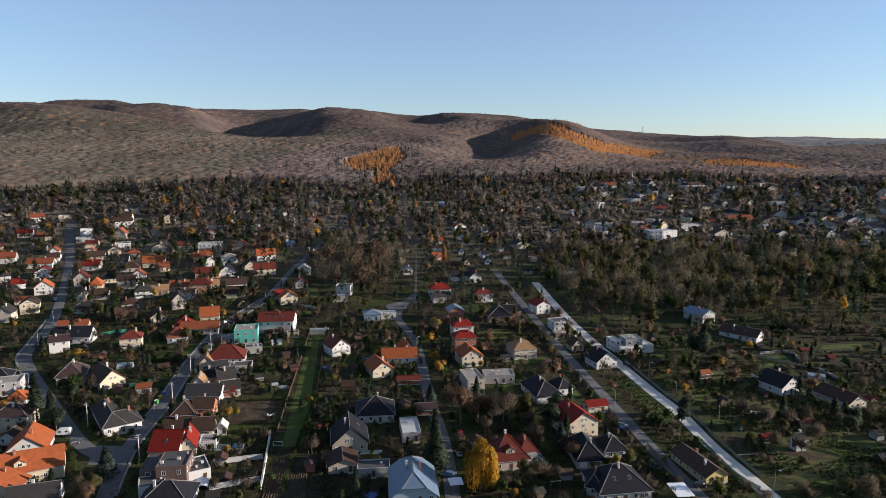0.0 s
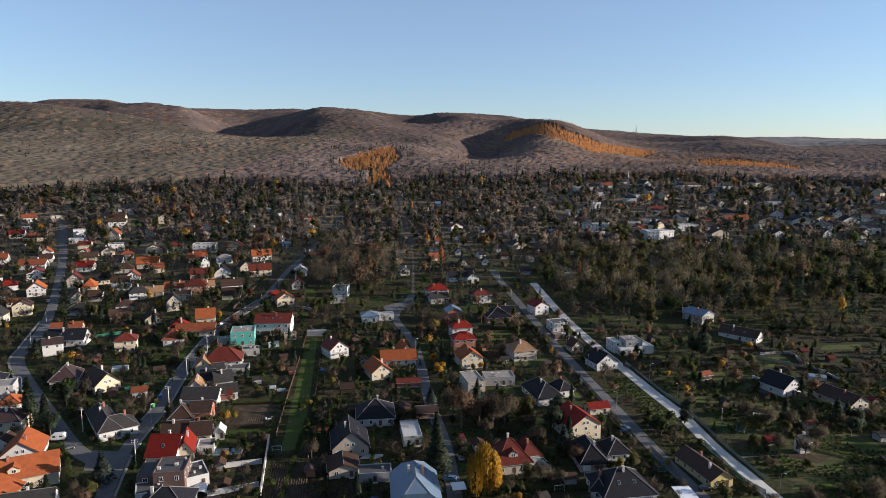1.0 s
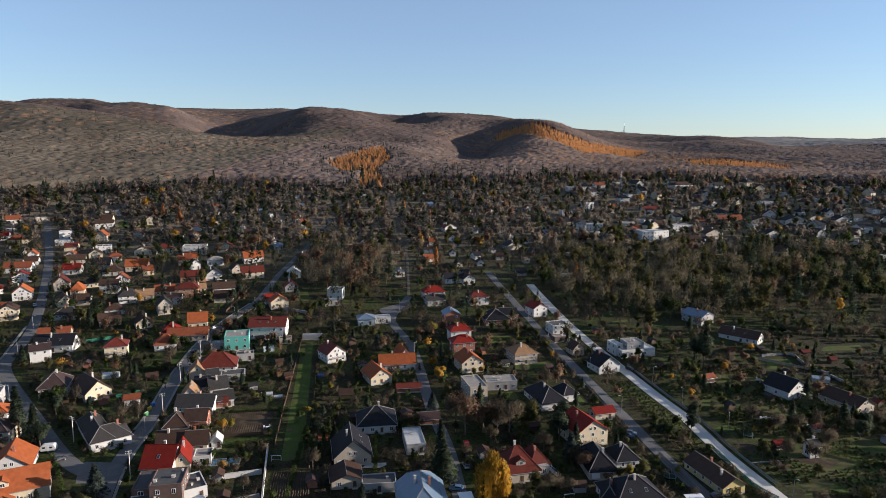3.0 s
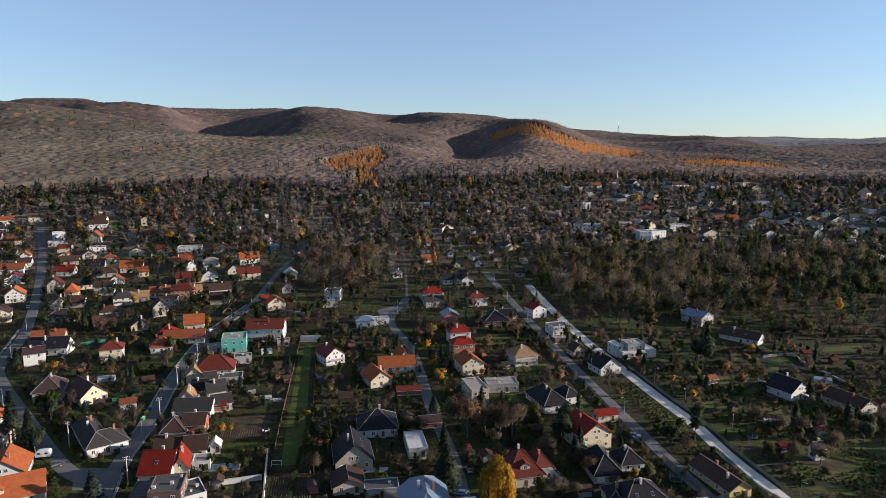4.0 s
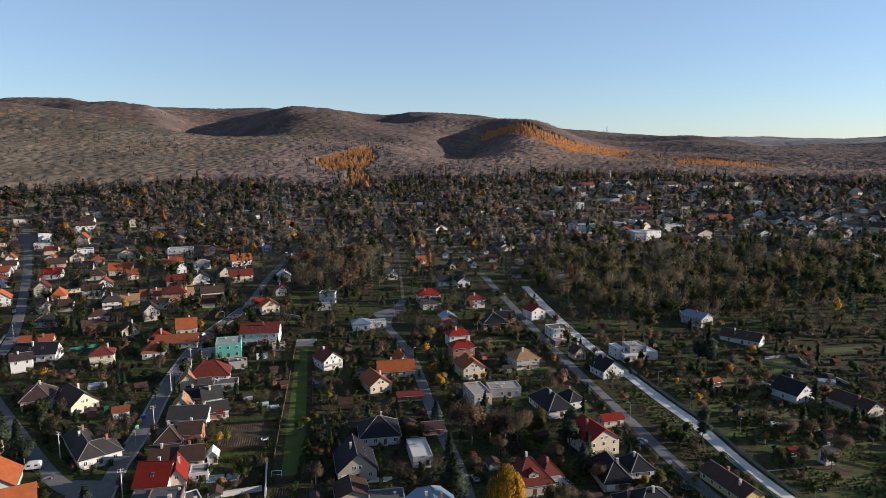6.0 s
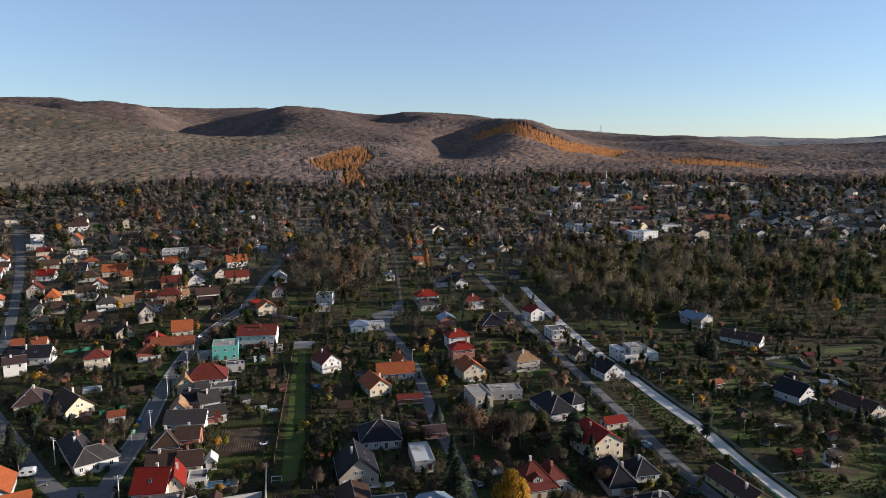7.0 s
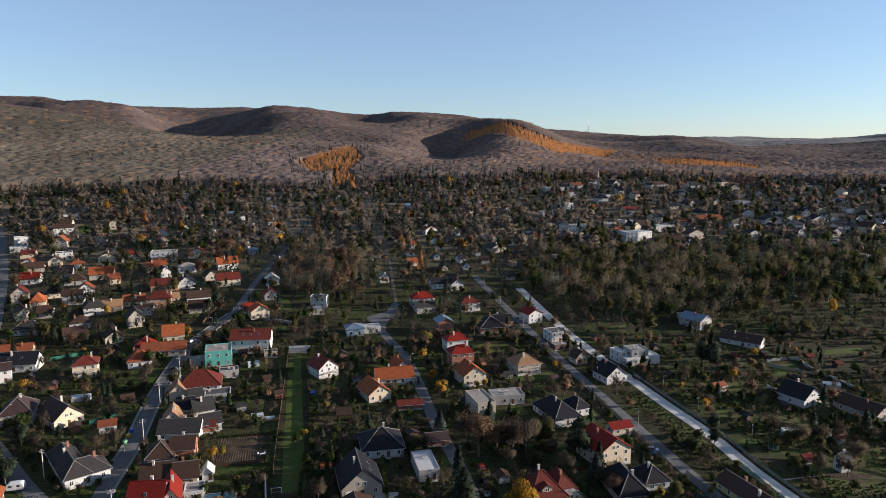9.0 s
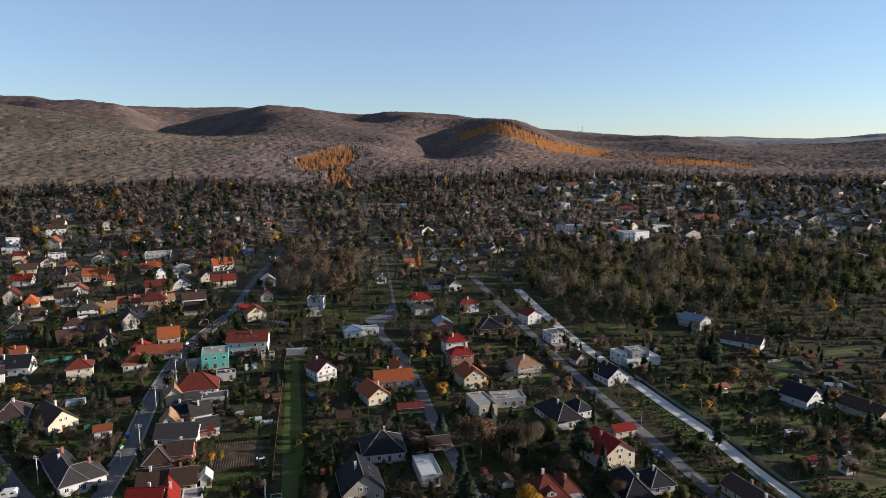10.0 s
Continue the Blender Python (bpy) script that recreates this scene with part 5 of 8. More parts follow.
def car(x, y, turn, paint, van=False):
    top = new("van" if van else "car")
    top.matrix_basis = pose(x, y, on_ground(x, y, 0.17), 0, 0, turn)
    prof, W = (VAN_BODY, 0.95) if van else (CAR_BODY, 0.87)
    v, f = [], []
    for s, (yy, pinch) in enumerate(((-W, 0.86), (-W * 0.97, 1.0), (W * 0.97, 1.0), (W, 0.86))):
        for px_, pz in prof:
            low = pz < 1.0
            v.append((px_, yy * (1 if low else 0.86), pz if low else 0.35 + (pz - 0.35) * (1 if pinch == 1 else 0.97)))
    n = len(prof)
    for s in range(3):
        for k in range(n):
            f.append((s * n + k, s * n + (k + 1) % n, (s + 1) * n + (k + 1) % n, (s + 1) * n + k))
    f += [tuple(range(n))[::-1], tuple(3 * n + k for k in range(n))]
    me = raw("body", v, f, PAINT[paint])
    bm = bmesh.new()
    bm.from_mesh(me)
    bmesh.ops.recalc_face_normals(bm, faces=bm.faces)
    bm.to_mesh(me)
    bm.free()
    under(top, "body", me)
    z0, z1 = (1.15, 2.0) if van else (0.98, 1.38)
    for q in (-1, 1):
        under(top, "side_window", box_mesh("side_window", [(-1.2 if not van else 0.1, q * W * 0.875 - 0.02, z0, 0.3 if not van else 1.0, q * W * 0.875 + 0.02, z1)], M_GLASS))
    for a, b in (((0.42, 1.43), (1.02, 1.02)), ((-1.5, 1.40), (-1.92, 0.99))) if not van else (((1.05, 2.2), (1.58, 1.4)),):
        dx, dz = b[0] - a[0], b[1] - a[1]
        nx, nz = (-dz, dx) if dx < 0 else (-dz, dx)
        l = math.hypot(nx, nz)
        s = 0.03 * (1 if nz > 0 else -1)
        ox, oz = nx / l * s, nz / l * s
        w = W * 0.78
        under(top, "windscreen", raw("windscreen", [(a[0] + ox, -w, a[1] + oz), (b[0] + ox, -w, b[1] + oz), (b[0] + ox, w, b[1] + oz), (a[0] + ox, w, a[1] + oz)], [(0, 1, 2, 3)], M_GLASS))
    for wx in (-1.35, 1.35):
        for q in (-1, 1):
            wheel = under(top, "wheel", raw("wheel", *tube([(wx, q * (W - 0.18), 0.16), (wx, q * (W + 0.03), 0.16)], 0.33, 0.33, 12), M_TYRE))
            under(wheel, "rim", raw("rim", *tube([(wx, q * (W + 0.03), 0.16), (wx, q * (W + 0.045), 0.16)], 0.19, 0.17, 8), M_STEEL))
    tagged(top, f"{paint} {'delivery van' if van else 'car'} parked beside the road", "van" if van else "car", "parked cars")


def garden_wall(points, tall, colour, label):
    """A rendered wall with a coping that follows the ground."""
    q, side = along(points, 3.0)
    top = new("garden_wall")
    cx, cy = q.mean(axis=0)
    top.matrix_basis = pose(cx, cy, on_ground(cx, cy))
    z0 = on_ground(cx, cy)
    v, f, cv, cf = [], [], [], []
    for k in range(len(q)):
        for s in (-0.14, 0.14):
            x, y = q[k] + side[k] * s - (cx, cy)
            g = on_ground(*q[k]) - z0
            v += [(x, y, g - 0.6), (x, y, g + tall)]
            x, y = q[k] + side[k] * s * 1.6 - (cx, cy)
            cv += [(x, y, g + tall + 0.003), (x, y, g + tall + 0.1)]
        if k:
            for ff in (f, cf):
                a = (k - 1) * 4
                ff += [(a, a + 4, a + 5, a + 1), (a + 3, a + 7, a + 6, a + 2), (a + 1, a + 5, a + 7, a + 3), (a + 2, a + 6, a + 4, a)]
    for ff, n in ((f, len(v)), (cf, len(cv))):
        ff += [(0, 1, 3, 2), (n - 2, n - 1, n - 3, n - 4)]
    under(top, "wall_body", raw("wall_body", v, f, WALLS[colour]))
    under(top, "coping", raw("coping", cv, cf, M_CONC))
    tagged(top, label, "wall")


def garden_fence(points, tall, colour, label):
    """Posts, two rails and a row of slats between them."""
    q, side = along(points, 2.5)
    top = new("garden_fence")
    cx, cy = q.mean(axis=0)
    z0 = on_ground(cx, cy)
    top.matrix_basis = pose(cx, cy, z0)
    g = [on_ground(*p) - z0 for p in q]
    post = box_mesh("post", [(-0.05, -0.05, -0.5, 0.05, 0.05, tall + 0.1)], M_FENCE[colour])
    for k in range(0, len(q)):
        under(top, "post", post, at=Matrix.Translation((q[k][0] - cx, q[k][1] - cy, g[k])))
    pts = [(p[0] - cx, p[1] - cy, h) for p, h in zip(q, g)]
    for z in (0.3, tall - 0.15):
        under(top, "rail", raw("rail", *tube([(a, b, c + z) for a, b, c in pts], 0.04, sides=4), M_FENCE[colour]))
    v, f = [], []
    for k in range(len(pts) - 1):
        a, b = Vector(pts[k]), Vector(pts[k + 1])
        n = 12
        for i in range(n):
            p0, p1 = a.lerp(b, (i + 0.08) / n), a.lerp(b, (i + 0.92) / n)
            m = len(v)
            v += [(p0.x, p0.y, p0.z + 0.05), (p1.x, p1.y, p1.z + 0.05), (p1.x, p1.y, p1.z + tall), (p0.x, p0.y, p0.z + tall)]
            f.append((m, m + 1, m + 2, m + 3))
    tagged(under(top, "slats", raw("slats", v, f, M_FENCE[colour])), kind="stuff")
    tagged(top, label, "fence")


def hedge(points, tall, wide, label):
    """A clipped hedge of many small leaves round a dense core."""
    q, side = along(points, 0.5)
    rng = np.random.default_rng(int(abs(q[0, 0]) * 10 + q[0, 1]))
    n = len(q) * 26
    k = rng.integers(0, len(q), n)
    u = rng.uniform(-1, 1, n)
    x = q[k] + side[k] * (u * wide / 2)[:, None] + rng.normal(size=(n, 2)) * 0.12
    bulge = tall * (0.9 + 0.12 * np.sin(k * 0.7) + 0.06 * rng.normal(size=n))
    z = ground(x[:, 0], x[:, 1]) + rng.uniform(0, 1, n) ** 0.6 * bulge
    v, f = scatter_tris(np.concatenate([x, z[:, None]], -1), 0.24, rng)
    ob = new("hedge", tris("hedge", v, f, L_GREEN))
    tagged(ob, label, "hedge")


def pool(x, y, turn, w, d):
    top = new("swimming_pool")
    top.matrix_basis = pose(x, y, on_ground(x, y), 0, 0, turn)
    X, Y = w / 2, d / 2
    under(top, "rim", box_mesh("rim", [(-X - 0.4, -Y - 0.4, -0.8, X + 0.4, -Y, 0.3), (-X - 0.4, Y, -0.8, X + 0.4, Y + 0.4, 0.3), (-X - 0.4, -Y, -0.8, -X, Y, 0.3), (X, -Y, -0.8, X + 0.4, Y, 0.3)], M_CONC))
    under(top, "water", box_mesh("water", [(-X, -Y, -0.8, X, Y, 0.2)], M_WATER), "clear blue pool water")
    tagged(top, "rectangular blue garden pool with a pale rim", "pool")


M_CANOPY = mat("canopy_sheet", (0.620, 0.630, 0.640), 0.5, spread=0.06, scale=0.4)
M_TARP = mat("blue_tarpaulin", (0.030, 0.085, 0.240), 0.5, spread=0.2, scale=1.5)
M_NET = mat("dark_net", (0.016, 0.034, 0.026), 0.8, spread=0.2)


def utility_pole(x, y, turn):
    """A concrete pole with two crossarms that carry insulators."""
    top = new("utility_pole")
    top.matrix_basis = pose(x, y, on_ground(x, y), 0, 0, turn)
    under(top, "pole", raw("pole", *tube([(0, 0, -0.6), (0, 0, 4.5), (0, 0, 9)], 0.19, 0.11, 8), M_CHIM))
    for z in (8.0, 8.7):
        arm = under(top, "crossarm", box_mesh("crossarm", [(-0.95, -0.06, z, 0.95, 0.06, z + 0.1)], M_STEEL))
        for u in (-0.85, -0.4, 0.4, 0.85):
            under(arm, "insulator", raw("insulator", *tube([(u, 0, z + 0.1), (u, 0, z + 0.28)], 0.06, 0.04, 5), M_FRAME))
    tagged(top, "grey concrete utility pole with two steel crossarms", "utility pole", "utility poles")


def cable(a, b, sag=0.7):
    pts = []
    za, zb = on_ground(*a, 8.95), on_ground(*b, 8.95)
    for k in range(13):
        t = k / 12
        pts.append((a[0] + (b[0] - a[0]) * t, a[1] + (b[1] - a[1]) * t, za + (zb - za) * t - sag * 4 * t * (1 - t)))
    tagged(new("overhead_cable", raw("overhead_cable", *tube(pts, 0.025, sides=4), M_TYRE)), "thin black overhead cable sagging between two poles", "cable")


def caravan(x, y, turn):
    """A white box with rounded ends on one axle, with windows, a door and a drawbar."""
    top = new("caravan")
    top.matrix_basis = pose(x, y, on_ground(x, y, 0.12), 0, 0, turn)
    prof = [(-2.2, 0.6), (-2.35, 1.1), (-2.3, 1.9), (-2.0, 2.35), (-1.5, 2.5), (1.4, 2.5), (1.9, 2.3), (2.2, 1.7), (2.25, 1.0), (2.1, 0.55)]
    n = len(prof)
    v = [(a, q, b) for q in (-1.05, 1.05) for a, b in prof]
    f = [(k, n + k, n + (k + 1) % n, (k + 1) % n) for k in range(n)] + [tuple(range(n)), tuple(range(n, 2 * n))[::-1]]
    body = under(top, "body", raw("body", v, f, PAINT["white"]))
    for q in (-1, 1):
        for u in (-1.2, 0.9):
            under(body, "window", box_mesh("window", [(u - 0.45, q * 1.05 - 0.02, 1.45, u + 0.45, q * 1.05 + 0.02, 2.0)], M_GLASS))
        wheel = under(top, "wheel", raw("wheel", *tube([(0, q * 0.85, 0.2), (0, q * 1.08, 0.2)], 0.32, sides=12), M_TYRE))
        under(wheel, "rim", raw("rim", *tube([(0, q * 1.08, 0.2), (0, q * 1.10, 0.2)], 0.18, sides=8), M_STEEL))
    under(body, "door", box_mesh("door", [(-0.35, -1.08, 0.65, 0.3, -1.04, 2.25)], M_FRAME))
    under(top, "drawbar", raw("drawbar", *tube([(2.0, 0, 0.6), (3.2, 0, 0.35)], 0.05, sides=5), M_STEEL))
    tagged(top, "white rounded caravan parked at the street corner", "caravan")


def goal(x, y, turn):
    top = new("football_goal")
    top.matrix_basis = pose(x, y, on_ground(x, y), 0, 0, turn)
    for u in (-1.5, 1.5):
        under(top, "post", raw("post", *tube([(u, 0, -0.2), (u, 0, 1.9)], 0.07, sides=6), M_FRAME))
        under(top, "stay", raw("stay", *tube([(u, 0, 1.9), (u, 1.1, 0.05)], 0.04, sides=5), M_FRAME))
    under(top, "crossbar", raw("crossbar", *tube([(-1.5, 0, 1.9), (1.5, 0, 1.9)], 0.07, sides=6), M_FRAME))
    under(top, "ground_bar", raw("ground_bar", *tube([(-1.5, 1.1, 0.06), (1.5, 1.1, 0.06)], 0.04, sides=5), M_FRAME))
    tagged(top, "small white football goal on a lawn", "football goal")


def trampoline(x, y, r=1.9):
    """A round mat on legs inside a ring of poles with a net."""
    top = new("trampoline")
    top.matrix_basis = pose(x, y, on_ground(x, y))
    ring = [(r * math.cos(k * math.pi / 12), r * math.sin(k * math.pi / 12)) for k in range(24)]
    under(top, "mat", raw("mat", [(a * 0.9, b * 0.9, 0.8) for a, b in ring] + [(a * 0.9, b * 0.9, 0.76) for a, b in ring], [tuple(range(24)), tuple(range(24, 48))[::-1]], M_TYRE))
    under(top, "pad", raw("pad", [(a * s, b * s, z) for s, z in ((0.9, 0.78), (0.9, 0.84), (1.04, 0.84), (1.04, 0.76)) for a, b in ring], [(q * 24 + k, q * 24 + (k + 1) % 24, (q + 1) * 24 + (k + 1) % 24, (q + 1) * 24 + k) for q in range(3) for k in range(24)], M_FENCE["green"]))
    for k in range(0, 24, 4):
        a, b = ring[k]
        under(top, "pole", raw("pole", *tube([(a * 1.05, b * 1.05, -0.1), (a * 1.05, b * 1.05, 2.5)], 0.035, sides=5), M_STEEL))
    v, f = [], []
    for k in range(96):
        t, m = k * math.pi / 48, len(v)
        a, b = r * math.cos(t), r * math.sin(t)
        c, d = r * math.cos(t + 0.022), r * math.sin(t + 0.022)
        v += [(a, b, 0.85), (c, d, 0.85), (c, d, 2.4), (a, b, 2.4)]
        f.append((m, m + 1, m + 2, m + 3))
    tagged(under(top, "net", raw("net", v, f, M_NET)), kind="stuff")
    tagged(top, "round green garden trampoline with a dark safety net", "trampoline")


def canopy(x, y, turn, w, d, tall, label):
    """A light roof sheet on beams and posts."""
    top = new("carport")
    FOOT.append((x, y, turn, w, d))
    top.matrix_basis = pose(x, y, on_ground(x, y), 0, 0, turn)
    X, Y = w / 2, d / 2
    under(top, "roof", box_mesh("roof", [(-X, -Y, tall, X, Y, tall + 0.08)], M_CANOPY))
    for q in (-1, 1):
        under(top, "beam", box_mesh("beam", [(-X + 0.1, q * (Y - 0.3) - 0.06, tall - 0.18, X - 0.1, q * (Y - 0.3) + 0.06, tall - 0.004)], WALLS["wood"]))
        for p in (-1, 1):
            under(top, "post", box_mesh("post", [(p * (X - 0.3) - 0.07, q * (Y - 0.3) - 0.07, -0.4, p * (X - 0.3) + 0.07, q * (Y - 0.3) + 0.07, tall - 0.184)], WALLS["wood"]))
    tagged(top, label, "carport")


def outside_stair(x, y, turn, steps=11):
    """A straight flight with white rails on both sides."""
    top = new("outside_stair")
    top.matrix_basis = pose(x, y, on_ground(x, y), 0, 0, turn)
    for k in range(steps):
        under(top, "step", box_mesh("step", [(-0.6, k * 0.28, 0 if k < 3 else k * 0.18 - 0.25, 0.6, k * 0.28 + 0.278, (k + 1) * 0.18)], M_CONC))
    for q in (-0.6, 0.6):
        rail = under(top, "handrail", raw("handrail", *tube([(q, 0, 1.1), (q, steps * 0.28, steps * 0.18 + 0.95)], 0.04, sides=5), M_FRAME))
        for k in range(0, steps, 2):
            under(rail, "baluster", raw("baluster", *tube([(q, k * 0.28 + 0.14, (k + 1) * 0.18), (q, k * 0.28 + 0.14, k * 0.18 + 1.13)], 0.03, sides=4), M_FRAME))
    tagged(top, "straight concrete outside stair with white railings", "stair")


def pool_cover(x, y, turn, w, d):
    """A low arched enclosure of clear ribs and sheets."""
    top = new("pool_enclosure")
    top.matrix_basis = pose(x, y, on_ground(x, y), 0, 0, turn)
    arc = [(math.cos(a) * w / 2, math.sin(a) * 1.1) for a in np.linspace(0, math.pi, 9)]
    for k in range(6):
        y0, y1 = -d / 2 + k * d / 6, -d / 2 + (k + 1) * d / 6
        v = [(a, yy, b) for yy in (y0 + 0.02, y1 - 0.02) for a, b in arc]
        under(top, "panel", raw("panel", v, [(i, i + 1, 10 + i, 9 + i) for i in range(8)], M_CANOPY), "clouded clear sheet")
        under(top, "rib", raw("rib", *tube([(a, y0, b + 0.02) for a, b in arc], 0.05, sides=4), M_STEEL))
    tagged(top, "low arched pool enclosure with pale ribs", "pool enclosure")


def paddling_pool(x, y, r):
    top = new("paddling_pool")
    top.matrix_basis = pose(x, y, on_ground(x, y))
    ring = [(r * math.cos(k * math.pi / 10), r * math.sin(k * math.pi / 10)) for k in range(20)]
    under(top, "side", raw("side", [(a * s, b * s, z) for s, z in ((1, -0.1), (1.03, 0.4), (1, 0.7), (0.96, 0.7), (0.96, 0.5)) for a, b in ring], [(q * 20 + k, q * 20 + (k + 1) % 20, (q + 1) * 20 + (k + 1) % 20, (q + 1) * 20 + k) for q in range(4) for k in range(20)], M_TARP))
    under(top, "cover", raw("cover", [(a * 0.965, b * 0.965, 0.56) for a, b in ring] + [(0, 0, 0.5)], [(k, (k + 1) % 20, 20) for k in range(20)], M_TARP))
    tagged(top, "round blue paddling pool with a cover", "pool")


def furrows(corners, count, label, rise=0.26):
    """Low uneven ridges of soil that run the length of a dug plot."""
    a, b, c, d = [np.array(p, float) for p in corners]
    rng = np.random.default_rng(4)
    v, f = [], []
    for k in range(count):
        s = (k + 0.5) / count
        p, q = a + (b - a) * s, d + (c - d) * s
        m = max(4, int(np.linalg.norm(q - p) / 0.6))
        side = (b - a) / np.linalg.norm(b - a)
        for i in range(m + 1):
            o = p + (q - p) * (0.02 + 0.96 * i / m) + rng.normal(size=2) * 0.05
            for e, z in ((-0.28, -0.02), (rng.normal() * 0.06, rng.uniform(0.4, 1.0) * rise), (0.28, -0.02)):
                w = o + side * e
                v.append((w[0], w[1], on_ground(w[0], w[1], 0.07 + z)))
            if i:
                n = len(v)
                f += [(n - 6, n - 5, n - 2, n - 3), (n - 5, n - 4, n - 1, n - 2)]
    tagged(new("soil_ridges", raw("soil_ridges", v, f, M_SOIL)), label, "soil", kind="stuff")


M_CLEAR = mat("greenhouse_glass", (0.34, 0.38, 0.39), 0.2, spread=0.1, scale=0.8, bump=0, spec=0.6)


def greenhouse(x, y, turn, w, d, label):
    """A gabled frame of thin bars with clouded panes in walls and roof."""
    top = new("greenhouse")
    FOOT.append((x, y, turn, w, d))
    top.matrix_basis = pose(x, y, on_ground(x, y), 0, 0, turn)
    X, Y, h, r = w / 2, d / 2, 1.7, 0.8
    n = max(3, int(w / 1.2))
    for k in range(n):
        x0, x1 = -X + w * k / n + 0.03, -X + w * (k + 1) / n - 0.03
        for q in (-1, 1):
            under(top, "wall_pane", box_mesh("wall_pane", [(x0, q * Y - 0.015, 0.1, x1, q * Y + 0.015, h)], M_CLEAR))
            v = [(x0, q * (Y + 0.1), h - 0.05), (x1, q * (Y + 0.1), h - 0.05), (x1, 0.0, h + r), (x0, 0.0, h + r)]
            v += [(a, b, c + 0.03) for a, b, c in v]
            under(top, "roof_pane", raw("roof_pane", v, [(0, 1, 2, 3), (4, 7, 6, 5), (0, 4, 5, 1), (1, 5, 6, 2), (2, 6, 7, 3), (3, 7, 4, 0)], M_CLEAR))
    for q in (-1, 1):
        v = [(q * X, -Y, 0.05), (q * X, Y, 0.05), (q * X, Y, h), (q * X, 0, h + r), (q * X, -Y, h)]
        under(top, "end_pane", raw("end_pane", v + [(a - q * 0.03, b, c) for a, b, c in v], [(0, 1, 2, 3, 4), (9, 8, 7, 6, 5)], M_CLEAR))
    for k in range(n + 1):
        u = -X + w * k / n
        under(top, "rib", raw("rib", *tube([(u, -Y, -0.2), (u, -Y, h), (u, 0, h + r + 0.03), (u, Y, h), (u, Y, -0.2)], 0.03, sides=4), M_STEEL))
    tagged(top, label, "greenhouse")


def shelter(x, y, turn, w, d, tall, label):
    """A low timber roof with two slopes on four posts."""
    top = new("wooden_shelter")
    FOOT.append((x, y, turn, w, d))
    top.matrix_basis = pose(x, y, on_ground(x, y), 0, 0, turn)
    X, Y = w / 2, d / 2
    for p in (-1, 1):
        for q in (-1, 1):
            under(top, "post", box_mesh("post", [(p * (X - 0.3) - 0.08, q * (Y - 0.3) - 0.08, -0.4, p * (X - 0.3) + 0.08, q * (Y - 0.3) + 0.08, tall)], WALLS["wood"]))
    v, f, lines = roof_mesh("gable", w - 0.6, d - 0.6, tall, d * 0.28, 0.4, "w")
    under(top, "roof", raw("roof", v, f, ROOFS["brown"]))
    under(top, "back_wall", box_mesh("back_wall", [(-X + 0.3, Y - 0.34, 0.02, X - 0.3, Y - 0.28, tall - 0.05)], WALLS["wood"]))
    tagged(top, label, "shelter")


def garden_table(x, y, turn):
    top = new("garden_table")
    top.matrix_basis = pose(x, y, on_ground(x, y, 0.05), 0, 0, turn)
    under(top, "tabletop", box_mesh("tabletop", [(-0.85, -0.45, 0.70, 0.85, 0.45, 0.75)], M_FRAME))
    for p in (-0.75, 0.75):
        for q in (-0.35, 0.35):
            under(top, "leg", box_mesh("leg", [(p - 0.03, q - 0.03, -0.1, p + 0.03, q + 0.03, 0.698)], M_FRAME))
    tagged(top, "white garden table standing on the grass", "table")


def garden_chair(x, y, turn):
    top = new("garden_chair")
    top.matrix_basis = pose(x, y, on_ground(x, y, 0.05), 0, 0, turn)
    under(top, "seat", box_mesh("seat", [(-0.25, -0.25, 0.42, 0.25, 0.25, 0.46)], M_FRAME))
    under(top, "backrest", box_mesh("backrest", [(-0.25, 0.22, 0.464, 0.25, 0.26, 0.95)], M_FRAME))
    for p in (-0.22, 0.22):
        for q in (-0.22, 0.22):
            under(top, "leg", box_mesh("leg", [(p - 0.025, q - 0.025, -0.1, p + 0.025, q + 0.025, 0.418)], M_FRAME))
    tagged(top, "white plastic chair beside a garden table", "chair", "garden chairs")


def cold_frame(x, y, turn, w, d):
    """A low planted box under sloping panes."""
    top = new("cold_frame")
    FOOT.append((x, y, turn, w, d))
    top.matrix_basis = pose(x, y, on_ground(x, y), 0, 0, turn)
    X, Y = w / 2, d / 2
    under(top, "box", box_mesh("box", [(-X, -Y, -0.3, X, -Y + 0.1, 0.5), (-X, Y - 0.1, -0.3, X, Y, 0.8), (-X, -Y + 0.1, -0.3, -X + 0.1, Y - 0.1, 0.5), (X - 0.1, -Y + 0.1, -0.3, X, Y - 0.1, 0.5)], M_CONC))
    for k in range(4):
        x0, x1 = -X + w * k / 4 + 0.04, -X + w * (k + 1) / 4 - 0.04
        v = [(x0, -Y - 0.05, 0.52), (x1, -Y - 0.05, 0.52), (x1, Y + 0.05, 0.84), (x0, Y + 0.05, 0.84)]
        under(top, "pane", raw("pane", v + [(a, b, c + 0.04) for a, b, c in v], [(3, 2, 1, 0), (4, 5, 6, 7), (0, 1, 5, 4), (1, 2, 6, 5), (2, 3, 7, 6), (3, 0, 4, 7)], M_CLEAR))
    tagged(top, "low pale cold frame with sloping panes", "cold frame")


